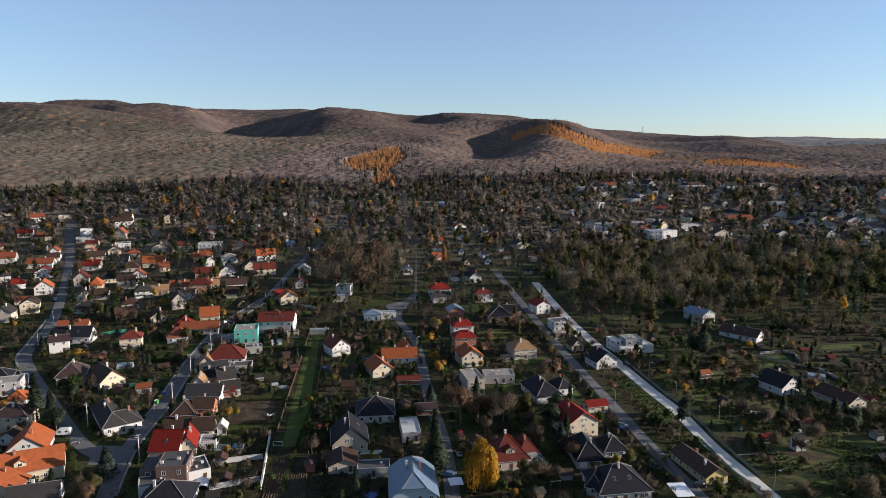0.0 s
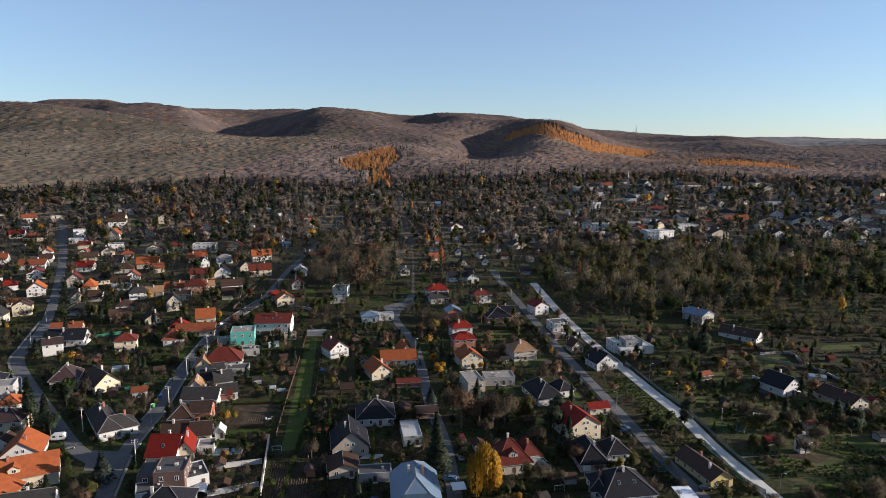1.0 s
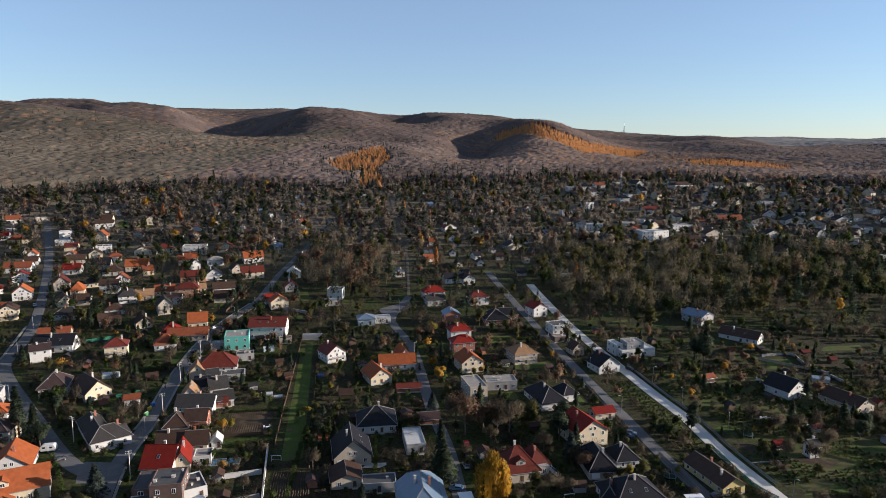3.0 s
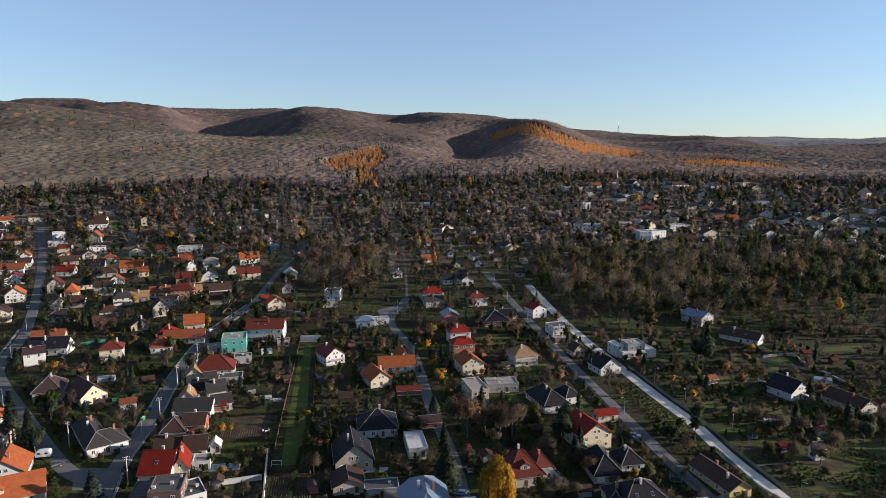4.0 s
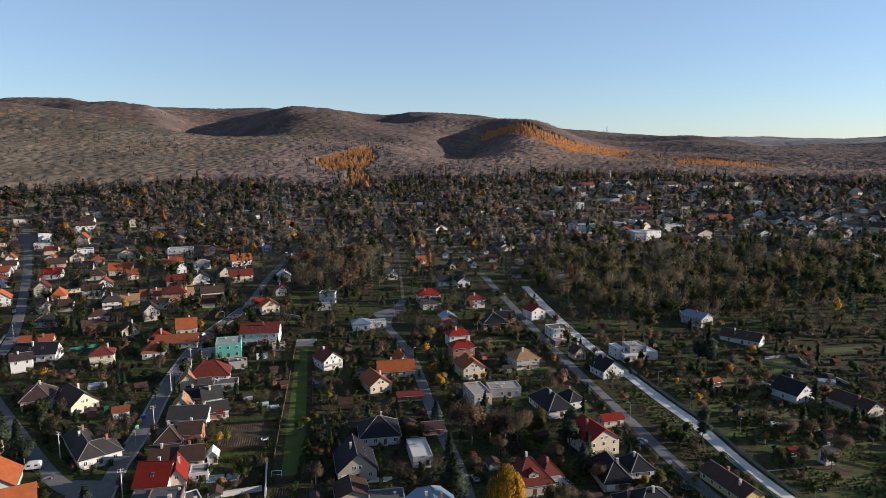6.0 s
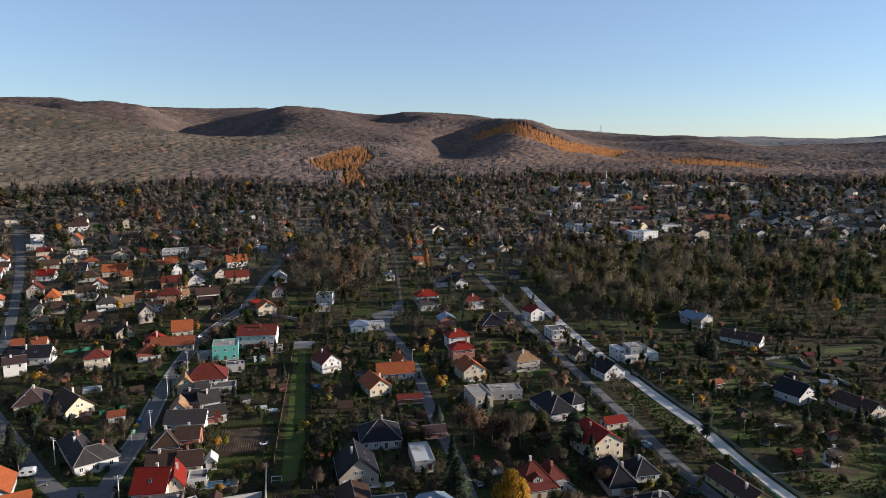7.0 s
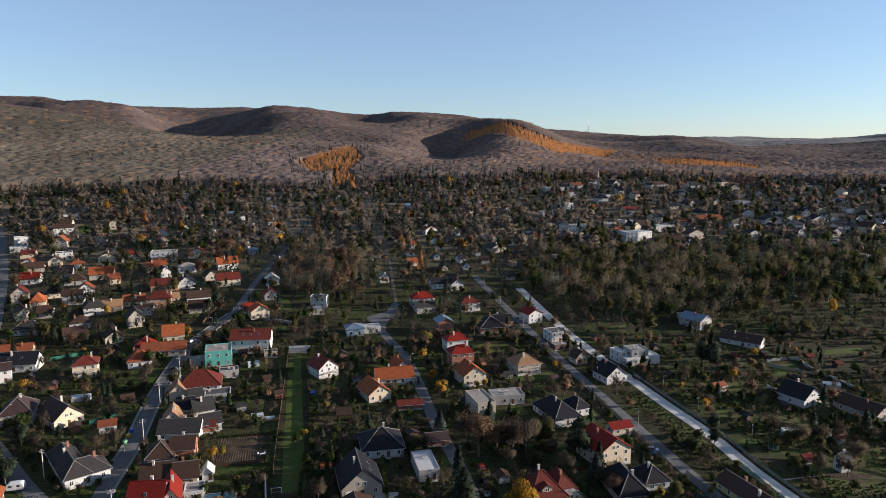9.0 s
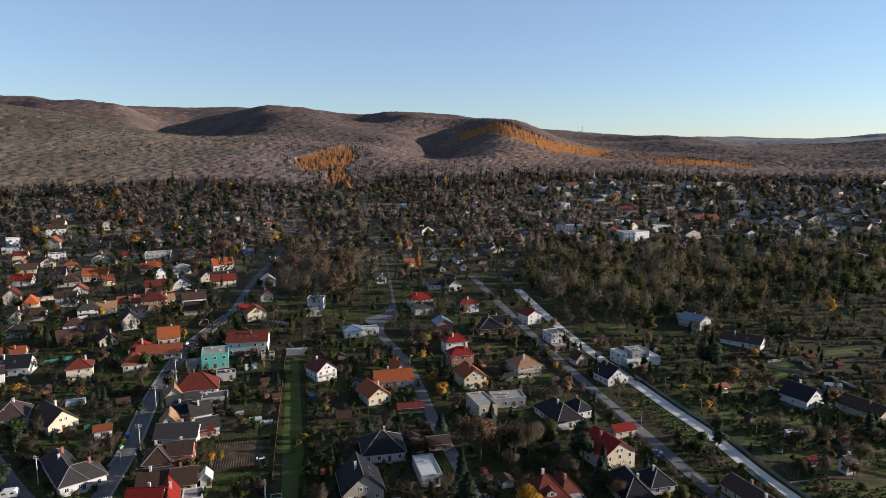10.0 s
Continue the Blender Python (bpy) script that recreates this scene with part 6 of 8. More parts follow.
def low_kerb(points, label):
    """A row of pale concrete edging stones set on end."""
    q, side = along(points, 1.0)
    top = new("garden_edging")
    top.matrix_basis = pose(q[0, 0], q[0, 1], on_ground(*q[0]))
    stone = box_mesh("stone", [(-0.47, -0.1, -0.2, 0.47, 0.1, 0.32)], M_CONC)
    a = math.degrees(math.atan2(q[-1, 1] - q[0, 1], q[-1, 0] - q[0, 0]))
    for x, y in q:
        under(top, "stone", stone, at=pose(x - q[0, 0], y - q[0, 1], on_ground(x, y) - on_ground(*q[0]), 0, 0, a))
    tagged(top, label, "edging")


BIN = {"yellow": mat("bin_yellow", (0.45, 0.32, 0.03), 0.5, spread=0.08), "green": mat("bin_green", (0.04, 0.18, 0.05), 0.5, spread=0.08), "blue": mat("bin_blue", (0.04, 0.12, 0.32), 0.5, spread=0.08)}


def recycling_bin(x, y, turn, colour):
    """A tall container with tapered sides, a domed lid and four small wheels."""
    top = new("recycling_bin")
    top.matrix_basis = pose(x, y, on_ground(x, y, 0.12), 0, 0, turn)
    v = [(sx_ * a, sy_ * b, z) for a, b, z in ((0.55, 0.42, 0.15), (0.68, 0.54, 1.15)) for sx_, sy_ in ((-1, -1), (1, -1), (1, 1), (-1, 1))]
    under(top, "body", raw("body", v, [(0, 1, 5, 4), (1, 2, 6, 5), (2, 3, 7, 6), (3, 0, 4, 7), (3, 2, 1, 0), (4, 5, 6, 7)], BIN[colour]))
    arc = [(math.cos(a) * 0.57, 1.154 + math.sin(a) * 0.32) for a in np.linspace(0, math.pi, 7)]
    v = [(u, b, z) for u in (-0.71, 0.71) for b, z in arc]
    under(top, "lid", raw("lid", v, [(k, k + 1, 8 + k, 7 + k) for k in range(6)] + [tuple(range(7))[::-1], tuple(range(7, 14))], BIN[colour]))
    for u in (-0.45, 0.45):
        for q in (-0.3, 0.3):
            under(top, "wheel", raw("wheel", *tube([(u - 0.03, q, 0.1), (u + 0.03, q, 0.1)], 0.1, sides=8), M_TYRE))
    tagged(top, f"{colour} plastic recycling container beside the street", "recycling bin", "recycling bins")


# ---- plots, walls, lamps and cars ----
patch("lawn", [(-56.2, 204.2), (-44.0, 204.7), (-61.5, 330.6), (-71.1, 330.1)], M_LAWN, "mown green strip of grass between two fenced gardens", "lawn")
patch("field", [(-51.8, 170.4), (-38.5, 170.8), (-43.3, 202.3), (-55.4, 201.9)], M_SOIL, "ploughed brown garden bed with furrows", "field")
patch("field", [(-79.6, 224.2), (-60.8, 226.9), (-62.6, 252.2), (-81.4, 248.5)], M_SOIL, "dug brown vegetable garden", "field")
patch("lawn", [(-75.6, 217.0), (-59.1, 220.4), (-59.9, 225.0), (-77.4, 222.4)], M_LAWN, "narrow green lawn beside the vegetable beds", "lawn")
patch("lawn", [(-66.6, 188.2), (-57.4, 190.6), (-57.2, 199.5), (-67.6, 196.8)], M_LAWN, "small bright lawn behind a white garden wall", "lawn")
patch("lawn", [(47.9, 248.0), (59.1, 254.2), (56.4, 268.6), (50.2, 263.3)], M_LAWN, "bright green lawn beside a bungalow", "lawn")
patch("lawn", [(16.7, 324.3), (35.2, 327.0), (42.7, 341.7), (17.7, 344.0)], M_LAWN, "bright green lawn between clipped hedges", "lawn")
patch("lawn", [(18.7, 255.9), (33.7, 256.6), (31.8, 270.0), (19.7, 270.7)], M_LAWN, "shaded lawn beside a flat-roofed house", "lawn")
patch("lawn", [(28.8, 290.3), (52.7, 293.6), (50.8, 306.4), (32.7, 302.4)], M_LAWN, "sloping lawn below a beige villa", "lawn")
patch("lawn", [(145.7, 293.1), (167.3, 294.1), (171.9, 314.1), (155.9, 311.7)], M_LAWN, "walled lawn above an orchard", "lawn")
patch("lawn", [(-58.3, 291.8), (-40.2, 292.7), (-45.2, 314.3), (-61.3, 315.1)], M_LAWN, "shaded lawn with a paddling pool", "lawn")
patch("lawn", [(-30.3, 262.1), (-20.0, 265.0), (-21.8, 274.0), (-31.3, 270.9)], M_LAWN, "bright lawn in front of the orange-roofed house", "lawn")
patch("lawn", [(54.6, 230.6), (60.5, 231.9), (61.5, 242.1), (56.2, 240.8)], M_LAWN, "lawn behind a small red-roofed shed", "lawn")
patch("field", [(96.4, 222.0), (102.3, 210.1), (109.7, 218.9), (104.2, 226.9)], M_SOIL, "dark dug garden bed", "field")
patch("field", [(104.7, 210.2), (121.4, 199.1), (138.1, 211.4), (120.6, 215.0)], M_SOIL, "dark fallow bed in the orchard", "field")
patch("meadow", [(71.9, 278.4), (84.1, 281.0), (90.3, 231.1), (78.4, 226.8)], M_MEADOW, "rough green and brown meadow between two roads", "meadow")
patch("lawn", [(99.5, 184.4), (134.3, 188.2), (136.3, 196.6), (106.1, 194.2)], M_LAWN, "sunlit green meadow strip", "lawn")
patch("lawn", [(94.1, 227.4), (114.8, 232.1), (112.2, 240.6), (95.8, 237.3)], M_LAWN, "sunlit grass in an old orchard", "lawn")
patch("lawn", [(93.2, 355.8), (114.8, 364.8), (111.2, 374.8), (94.6, 367.7)], M_LAWN, "small bright field beside the new road", "lawn")
patch("lawn", [(209.2, 420.6), (243.6, 422.6), (248.1, 437.7), (220.4, 436.0)], M_LAWN, "bright clearing in the dark wood", "lawn")
patch("lawn", [(185.8, 318.0), (217.3, 322.9), (221.0, 333.3), (195.5, 330.2)], M_LAWN, "bright clearing between hedges", "lawn")
patch("lawn", [(-90.1, 359.4), (-71.3, 360.4), (-73.6, 372.7), (-91.9, 373.8)], M_LAWN, "green garden behind a low wall", "lawn")
patch("lawn", [(-275.0, 573.5), (-231.6, 576.8), (-242.9, 605.9), (-284.5, 605.4)], M_LAWN, "pale grassy slope above the houses", "lawn")
patch("lawn", [(-132.6, 372.5), (-123.0, 383.9), (-122.8, 413.0), (-131.0, 410.0)], M_LAWN, "grassy bank beside the street", "lawn")
patch("lawn", [(-87.5, 391.6), (-72.1, 392.5), (-79.1, 421.8), (-91.9, 421.0)], M_LAWN, "green garden between small houses", "lawn")
patch("lawn", [(-59.3, 387.6), (-45.8, 388.4), (-47.7, 405.5), (-61.1, 404.7)], M_LAWN, "green garden behind a modern house", "lawn")
patch("yard", [(-31.4, 200.4), (-17.3, 201.7), (-17.9, 209.7), (-27.4, 209.4)], M_CONC, "grey paved drive between the dark-roofed houses", "yard")
patch("yard", [(-112.5, 190.0), (-99.6, 191.3), (-103.5, 209.0), (-122.0, 210.5)], M_ASPH, "patched asphalt junction of two streets", "yard")
patch("yard", [(-30.1, 362.8), (-11.5, 384.9), (-13.9, 405.1), (-40.1, 383.2)], M_ASPH, "grey asphalt turning place", "yard")
patch("yard", [(55.5, 271.1), (64.3, 271.5), (63.9, 280.8), (56.1, 279.7)], M_CONC, "pale paved terrace beside a bungalow", "yard")
for plot in ([(103, 188), (150, 176), (158, 226), (106, 250)], [(98, 252), (140, 236), (136, 300), (96, 300)], [(150, 232), (196, 205), (214, 268), (180, 300)]):
    patch("meadow", plot, M_MEADOW, "uneven olive-green orchard grass", "meadow", lift=0.03)
    OPEN_PLOTS.pop()   # trees stand in it
street_lamp(99.5, 184.4)
street_lamp(102.8, 232.6)
street_lamp(95.1, 256.4)
street_lamp(91.1, 279.3)
street_lamp(87.4, 318.7)
street_lamp(66.5, 290.7)
street_lamp(67.7, 246.7)
street_lamp(61.7, 316.6)
street_lamp(57.1, 340.6)
street_lamp(50.6, 367.3)
street_lamp(43.6, 399.2)
street_lamp(39.7, 435.4)
street_lamp(-105.0, 228.0)
street_lamp(-156.0, 260.0)
street_lamp(-166.6, 253.4)
street_lamp(-208.9, 342.8)
street_lamp(-195.1, 306.4)
street_lamp(-111.9, 363.2)
street_lamp(-104.9, 379.4)
street_lamp(-102.6, 411.8)
street_lamp(-22.3, 378.8)
street_lamp(-12.6, 307.9)
street_lamp(-100.8, 490.4)
street_lamp(-118.3, 505.3)
car(-123.0, 207.0, 60, "dark")
car(-229.9, 380.9, -60, "silver")
car(5.2, 204.1, 100, "silver")
car(6.0, 210.6, 95, "dark")
car(6.2, 219.3, 95, "red")
car(1.4, 190.2, 170, "blue")
car(-117.5, 346.0, 55, "silver")
car(-116.0, 352.9, 55, "silver")
car(63.8, 226.2, -20, "blue")
car(65.4, 228.2, -20, "silver")
car(85.4, 293.0, -60, "dark")
car(78.0, 300.1, -50, "dark")
car(78.1, 186.3, 10, "dark")
car(-115.7, 310.6, 50, "dark")
car(-33.4, 211.2, 80, "silver")
caravan(-129.7, 213.5, 10)
garden_wall([(-53.3, 180.0), (-59.8, 215.8)], 2.0, "white", "tall white rendered garden wall")
garden_wall([(-57.9, 199.4), (-72.4, 195.2)], 1.6, "white", "white garden wall beside a pool")
garden_wall([(-55.1, 185.2), (-68.4, 179.5)], 1.6, "white", "white garden wall behind a house")
garden_wall([(-73.6, 372.7), (-85.3, 378.4), (-91.5, 379.1)], 1.4, "grey", "low grey concrete boundary wall")
garden_wall([(156.3, 312.5), (172.3, 314.9), (171.6, 303.2), (177.0, 275.4)], 1.1, "grey", "grey retaining wall along an orchard")
garden_wall([(154.6, 263.2), (159.1, 238.9)], 1.8, "grey", "grey concrete wall in front of a brown house")
garden_wall([(137.7, 281.5), (140.8, 271.2)], 1.6, "white", "white garden wall on a slope")
garden_wall([(154.4, 512.1), (188.7, 521.0), (228.0, 533.8)], 3.0, "grey", "grey retaining wall of a terrace")
garden_wall([(132.8, 571.4), (134.3, 591.8)], 2.6, "grey", "grey retaining wall below a villa")
hedge([(-126.8, 209.8), (-119.6, 199.9), (-112.1, 188.0)], 1.8, 1.3, "dark clipped hedge at the street corner")
garden_fence([(90.1, 217.3), (91.7, 193.7), (95.2, 184.3)], 1.6, "green", "green mesh fence along the new road")
garden_fence([(-44.6, 204.6), (-60.0, 323.7)], 1.6, "wood", "wooden garden fence beside the grass strip")
garden_fence([(-57.9, 216.8), (-61.7, 252.3), (-69.4, 332.0)], 1.6, "wood", "wooden garden fence beside the gardens")
garden_fence([(-177.2, 320.0), (-160.8, 330.6)], 1.6, "green", "green wire fence between two gardens")
garden_fence([(-40.7, 253.2), (-37.5, 204.9), (-33.6, 176.9)], 1.5, "wood", "dark garden fence beside the dark-roofed houses")
garden_fence([(-21.0, 279.4), (-14.0, 214.1)], 1.5, "wood", "dark garden fence along a lane")
garden_fence([(16.9, 295.5), (3.5, 352.8)], 1.4, "wood", "garden fence beside brick houses")
garden_fence([(59.9, 283.3), (63.6, 251.0), (66.0, 219.4)], 1.4, "steel", "low grey fence along the narrow street")
garden_fence([(70.1, 213.1), (74.1, 186.9)], 1.4, "steel", "low grey fence with pale posts")
garden_fence([(41.9, 393.5), (51.5, 329.6), (57.4, 297.6)], 1.4, "steel", "low grey fence along the upper street")
garden_fence([(-116.9, 219.0), (-137.4, 240.5), (-162.5, 269.2)], 1.5, "wood", "weathered fence along the street")
garden_fence([(-119.7, 373.2), (-118.4, 419.4)], 1.5, "wood", "pale garden fence on the bank")
garden_fence([(-214.8, 419.8), (-198.9, 433.7)], 1.5, "wood", "wooden garden fence between gardens")
hedge([(-76.0, 217.0), (-59.0, 221.3)], 1.6, 1.4, "dark clipped hedge behind the pool")
hedge([(166.4, 629.1), (193.0, 609.1)], 2.0, 1.4, "tall dark clipped hedge below the terrace")
hedge([(-50.9, 252.8), (-45.7, 212.9)], 1.8, 1.2, "row of dark hedge beside the grass strip")
hedge([(26.4, 346.4), (44.7, 345.5)], 1.8, 1.2, "dark hedge above a lawn")
hedge([(20.1, 295.7), (30.6, 294.7)], 1.8, 1.2, "dark hedge beside a flat roof")
hedge([(139.4, 318.9), (159.3, 325.0)], 2.0, 1.5, "dark hedge in front of a brown roof")
hedge([(-217.2, 311.8), (-207.2, 315.8)], 2.2, 1.6, "tall brown-green beech hedge")
hedge([(-153.1, 302.2), (-142.6, 306.0)], 1.5, 1.2, "dark hedge below a red-roofed house")
hedge([(46.0, 214.3), (53.6, 217.6)], 1.6, 1.2, "dark hedge beside a cream house")
hedge([(-35.2, 273.3), (-37.2, 324.9)], 1.6, 1.2, "dark hedge along a drive")
hedge([(-14.9, 260.3), (-11.3, 326.3)], 1.6, 1.2, "dark hedge along the lane")
hedge([(22.2, 328.0), (16.1, 295.5)], 1.6, 1.2, "dark hedge beside a lawn")
pool(-71.1, 206.9, 8, 8.5, 3.6)
utility_pole(-96.2, 196.2, 20)
utility_pole(-125.5, 220.5, -20)
utility_pole(-103.8, 240.9, 20)
utility_pole(-109.3, 273.8, 20)
utility_pole(-110.5, 302.8, 30)
cable((-96.2, 196.2), (-103.8, 240.9))
cable((-103.8, 240.9), (-109.3, 273.8))
cable((-109.3, 273.8), (-110.5, 302.8))
cable((-96.2, 196.2), (-125.5, 220.5))
goal(33.9, 184.8, 10)
trampoline(68.2, 197.6)
canopy(69.6, 179.7, 3.7, 5.3, 8.1, 2.6, "white sheet carport roof on wooden posts")
canopy(3.8, 182.5, 8.9, 4.1, 4.5, 2.5, "small white carport roof beside a lane")
outside_stair(33.5, 198.9, 60)
pool_cover(-72.0, 183.3, 15, 4.2, 7.0)
paddling_pool(-20.6, 177.6, 2.0)
paddling_pool(-52.9, 283.4, 1.6)
trampoline(107.3, 227.0, 1.6)
furrows([(-51.6, 170.9), (-38.9, 171.3), (-43.4, 201.5), (-54.8, 201.1)], 16, "low brown ridges of dug soil")
recycling_bin(-111.2, 250.3, 60, "blue")
recycling_bin(-110.9, 246.3, 60, "yellow")
recycling_bin(-110.2, 241.5, 60, "green")
house(113.2, 218.4, 15, 3.4, 2.8, 2.0, "gable", 0.9, "w", wall="wood", tiles="red", chimneys=0, windows=False, door=False, name="shed", note="in an orchard")
house(115.3, 280.3, 20, 6.0, 3.6, 2.3, "gable", 1.1, "w", wall="wood", tiles="rust", chimneys=0, windows=False, name="shed", note="in an orchard")
house(121.6, 212.7, 12, 3.6, 3.2, 4.4, "gable", 1.4, "w", wall="white", tiles="grey", chimneys=1, door=False, name="shed", note="among bare trees")
house(119.7, 236.7, -15, 5.5, 3.0, 2.4, "flat", wall="white", tiles="white", windows=False, name="shed", note="behind shrubs")
house(-119.6, 251.9, 18, 5.2, 4.2, 3.0, "gable", 1.2, "w", wall="white", tiles="rust", chimneys=0, name="summer_house", note="in a garden")

greenhouse(-140.4, 279.5, 12, 6.5, 3.2, "small pale greenhouse among garden trees")
greenhouse(166.5, 281.5, -20, 7.0, 3.4, "pale glass roof behind an orchard wall")
greenhouse(-82.2, 314.1, 20, 5.0, 3.0, "small clouded greenhouse between vegetable beds")
shelter(-122.1, 276.7, 25, 5.0, 4.0, 2.3, "dark timber garden shelter with a brown roof")
shelter(-39.0, 259.5, 6, 5.6, 5.6, 2.4, "dark timber pavilion behind a fence")
house(-14.5, 267.5, 6, 9.5, 4.2, 2.3, "gable", 1.0, "w", wall="brick", tiles="darkred", chimneys=0, windows=False, name="shed", note="beside a lane")
house(-6.6, 237.8, 8, 7.5, 5.0, 2.4, "gable", 1.5, "w", wall="brick", tiles="mauve", chimneys=0, windows=False, name="shed", note="under tall trees")
house(-85.6, 250.8, 14, 4.6, 3.6, 2.4, "gable", 1.3, "w", wall="brick", tiles="darkred", chimneys=0, windows=False, name="shed", note="behind a house")
house(-64.4, 332.0, 4, 9.5, 3.2, 2.2, "flat", wall="grey", tiles="white", windows=False, door=False, name="shed", note="on a lawn")
cold_frame(-66.5, 259.5, 10, 4.5, 1.6)
cold_frame(-71.0, 262.5, 10, 4.5, 1.6)
garden_table(-63.4, 231.6, 15)
garden_chair(-64.9, 231.9, 20)
garden_chair(-63.0, 233.0, 160)
garden_table(133.8, 235.7, 40)
garden_chair(132.4, 236.6, 60)
garden_chair(135.1, 236.9, -30)
goal(-55.3, 207.7, 5)
garden_fence([(-128.1, 257.3), (-119.9, 263.2)], 1.7, "green", "faded green board fence beside a summer house")
garden_fence([(85.9, 299.0), (91.3, 265.5), (95.3, 242.6), (96.9, 214.5), (99.5, 193.0)], 1.2, "steel", "low grey wire fence along the new road")
low_kerb([(99.0, 207.6), (110.7, 209.1)], "row of pale concrete edging stones across a bed")
furrows([(-79.0, 225.0), (-61.6, 227.6), (-62.9, 236.0), (-80.0, 233.5)], 22, "low brown ridges in a vegetable garden", 0.12)
furrows([(-80.2, 240.0), (-62.6, 243.0), (-63.2, 250.5), (-81.0, 247.5)], 22, "low brown ridges in a vegetable garden", 0.12)
patch("yard", [(-82.5, 202.5), (-76.5, 203.5), (-77.5, 209.5), (-83.5, 208.5)], M_PAVE, "worn paved terrace behind a red-roofed house", "yard")

# ---- trees that stand out ----
tree("bush", -118.0, 212.5, 1.0)
tree("bush", -111.5, 212.0, 0.9)
tree("shrub", -114.8, 210.6, 0.9)
tree("shrub", -107.5, 215.5, 0.9)
tree("bare", -117.5, 236.5, 1.15)
tree("bare", -112.5, 240.0, 1.0)
tree("ygreen", -52.0, 243.0, 0.7)
tree("green", -53.5, 238.0, 0.75)
for step in range(9):
    tree("thuja", -41.6 + 0.35 * (step % 3), 205.0 + step * 4.1, 1.25 + 0.12 * (step % 4))
tree("pine", -44.8, 226.0, 0.55)
tree("willow", 11.1, 182.1, 1.08)
tree("blue_spruce", -101.1, 185.6, 1.17)
tree("spruce", -145.2, 223.4, 1.25)
tree("spruce", -137.5, 219.5, 1.15)
tree("pine", -133.3, 215.0, 1.15)
tree("green", -147.3, 248.4, 1.33)
tree("green", -147.1, 254.3, 1.00)
tree("spruce", -183.9, 291.4, 0.69)
tree("broad_spruce", -2.3, 194.7, 1.27)
tree("blue_spruce", -4.8, 245.8, 1.00)
tree("rust", 6.4, 227.7, 1.75)
tree("rust", 12.7, 229.9, 1.6)
tree("bare", 3.4, 232.5, 1.7)
tree("bare", 21.7, 225.5, 1.65)
tree("bare", 17.8, 228.2, 1.5)
tree("olive", 30.9, 233.6, 1.25)
tree("olive", 28.5, 240.7, 0.88)
tree("pine", 38.7, 222.9, 1.20)
tree("pine", 42.6, 234.1, 1.10)
tree("blue_spruce", 39.6, 208.6, 1.22)
tree("rust", 42.4, 200.8, 0.78)
tree("bare", 41.2, 205.8, 0.75)
tree("olive", 25.0, 189.3, 0.75)
tree("gold", -2.2, 277.6, 0.93)
tree("gold", -4.2, 294.5, 0.67)
tree("gold", -0.2, 283.9, 0.67)
tree("ygreen", -3.9, 341.0, 1.23)
tree("larch", 95.9, 446.7, 0.92)
tree("larch", 0.9, 477.2, 1.15)
tree("rust", -11.5, 456.3, 0.89)
tree("larch", -225.7, 598.9, 1.23)
tree("larch", -246.1, 614.2, 0.92)
tree("gold", -288.2, 556.3, 1.73)
tree("gold", -176.8, 576.8, 1.33)
tree("rust", -136.0, 505.7, 1.67)
tree("rust", -145.1, 515.2, 1.33)
tree("olive", -176.8, 560.6, 1.25)
tree("pine", 87.8, 230.0, 0.80)
tree("pine", 74.7, 224.8, 0.60)
tree("green", 77.6, 224.4, 1.00)
tree("green", 83.5, 232.8, 0.83)
tree("green", 73.9, 229.0, 0.83)
tree("pine", 121.9, 299.3, 1.50)
tree("pine", 120.6, 304.5, 1.30)
tree("gold", 241.0, 385.2, 1.20)
tree("gold", 220.2, 696.7, 1.73)
tree("gold", 357.9, 606.3, 1.47)
tree("bare", -26.0, 174.1, 0.75)
tree("bare", -38.5, 194.9, 0.62)
tree("ygreen", -46.5, 267.6, 0.62)
tree("green", -48.6, 225.5, 0.67)
tree("green", -48.6, 220.8, 0.50)
tree("spruce", -180.9, 344.4, 0.85)
tree("spruce", -184.6, 358.0, 0.69)
tree("pine", -192.9, 385.3, 0.90)
tree("pine", -213.1, 419.9, 1.00)
tree("spruce", -51.3, 405.3, 0.69)
tree("olive", -55.5, 361.3, 0.88)
tree("green", -52.4, 346.8, 1.00)
tree("blue_spruce", -30.5, 315.1, 1.00)
tree("green", -14.2, 327.8, 0.67)
tree("bare", -119.5, 288.7, 1.00)
tree("bare", -115.5, 228.5, 0.88)
tree("bare", -111.4, 226.3, 0.75)
tree("gold", -78.5, 229.1, 0.67)
tree("ygreen", -76.1, 231.2, 0.62)
tree("green", -109.4, 321.0, 0.83)
tree("green", -127.4, 315.8, 1.17)
tree("green", -123.4, 320.3, 0.83)
tree("pine", -119.5, 401.2, 0.90)
tree("pine", -121.3, 391.8, 0.80)
tree("spruce", -29.2, 395.0, 0.54)
tree("rust", 87.3, 295.3, 0.78)
tree("rust", 128.9, 293.7, 0.78)
tree("gold", 127.4, 290.1, 0.67)
tree("gold", 154.0, 319.7, 0.67)
tree("olive", 109.7, 253.0, 0.62)
tree("bare", 102.9, 265.7, 0.75)
tree("bare", 117.2, 228.3, 1.25)
tree("bare", 112.5, 210.5, 1.12)
tree("green", 130.4, 233.7, 0.83)
tree("pine", 146.2, 224.8, 0.90)
tree("pine", 151.3, 229.7, 0.80)
tree("olive", 115.8, 198.9, 0.62)
tree("larch", -27.2, 643.0, 1.23)
tree("larch", -2.1, 621.1, 0.92)
tree("larch", 16.6, 618.0, 0.92)
tree("rust", 104.8, 652.4, 1.33)
tree("larch", 97.8, 546.2, 0.85)
tree("ygreen", 19.0, 531.7, 1.38)
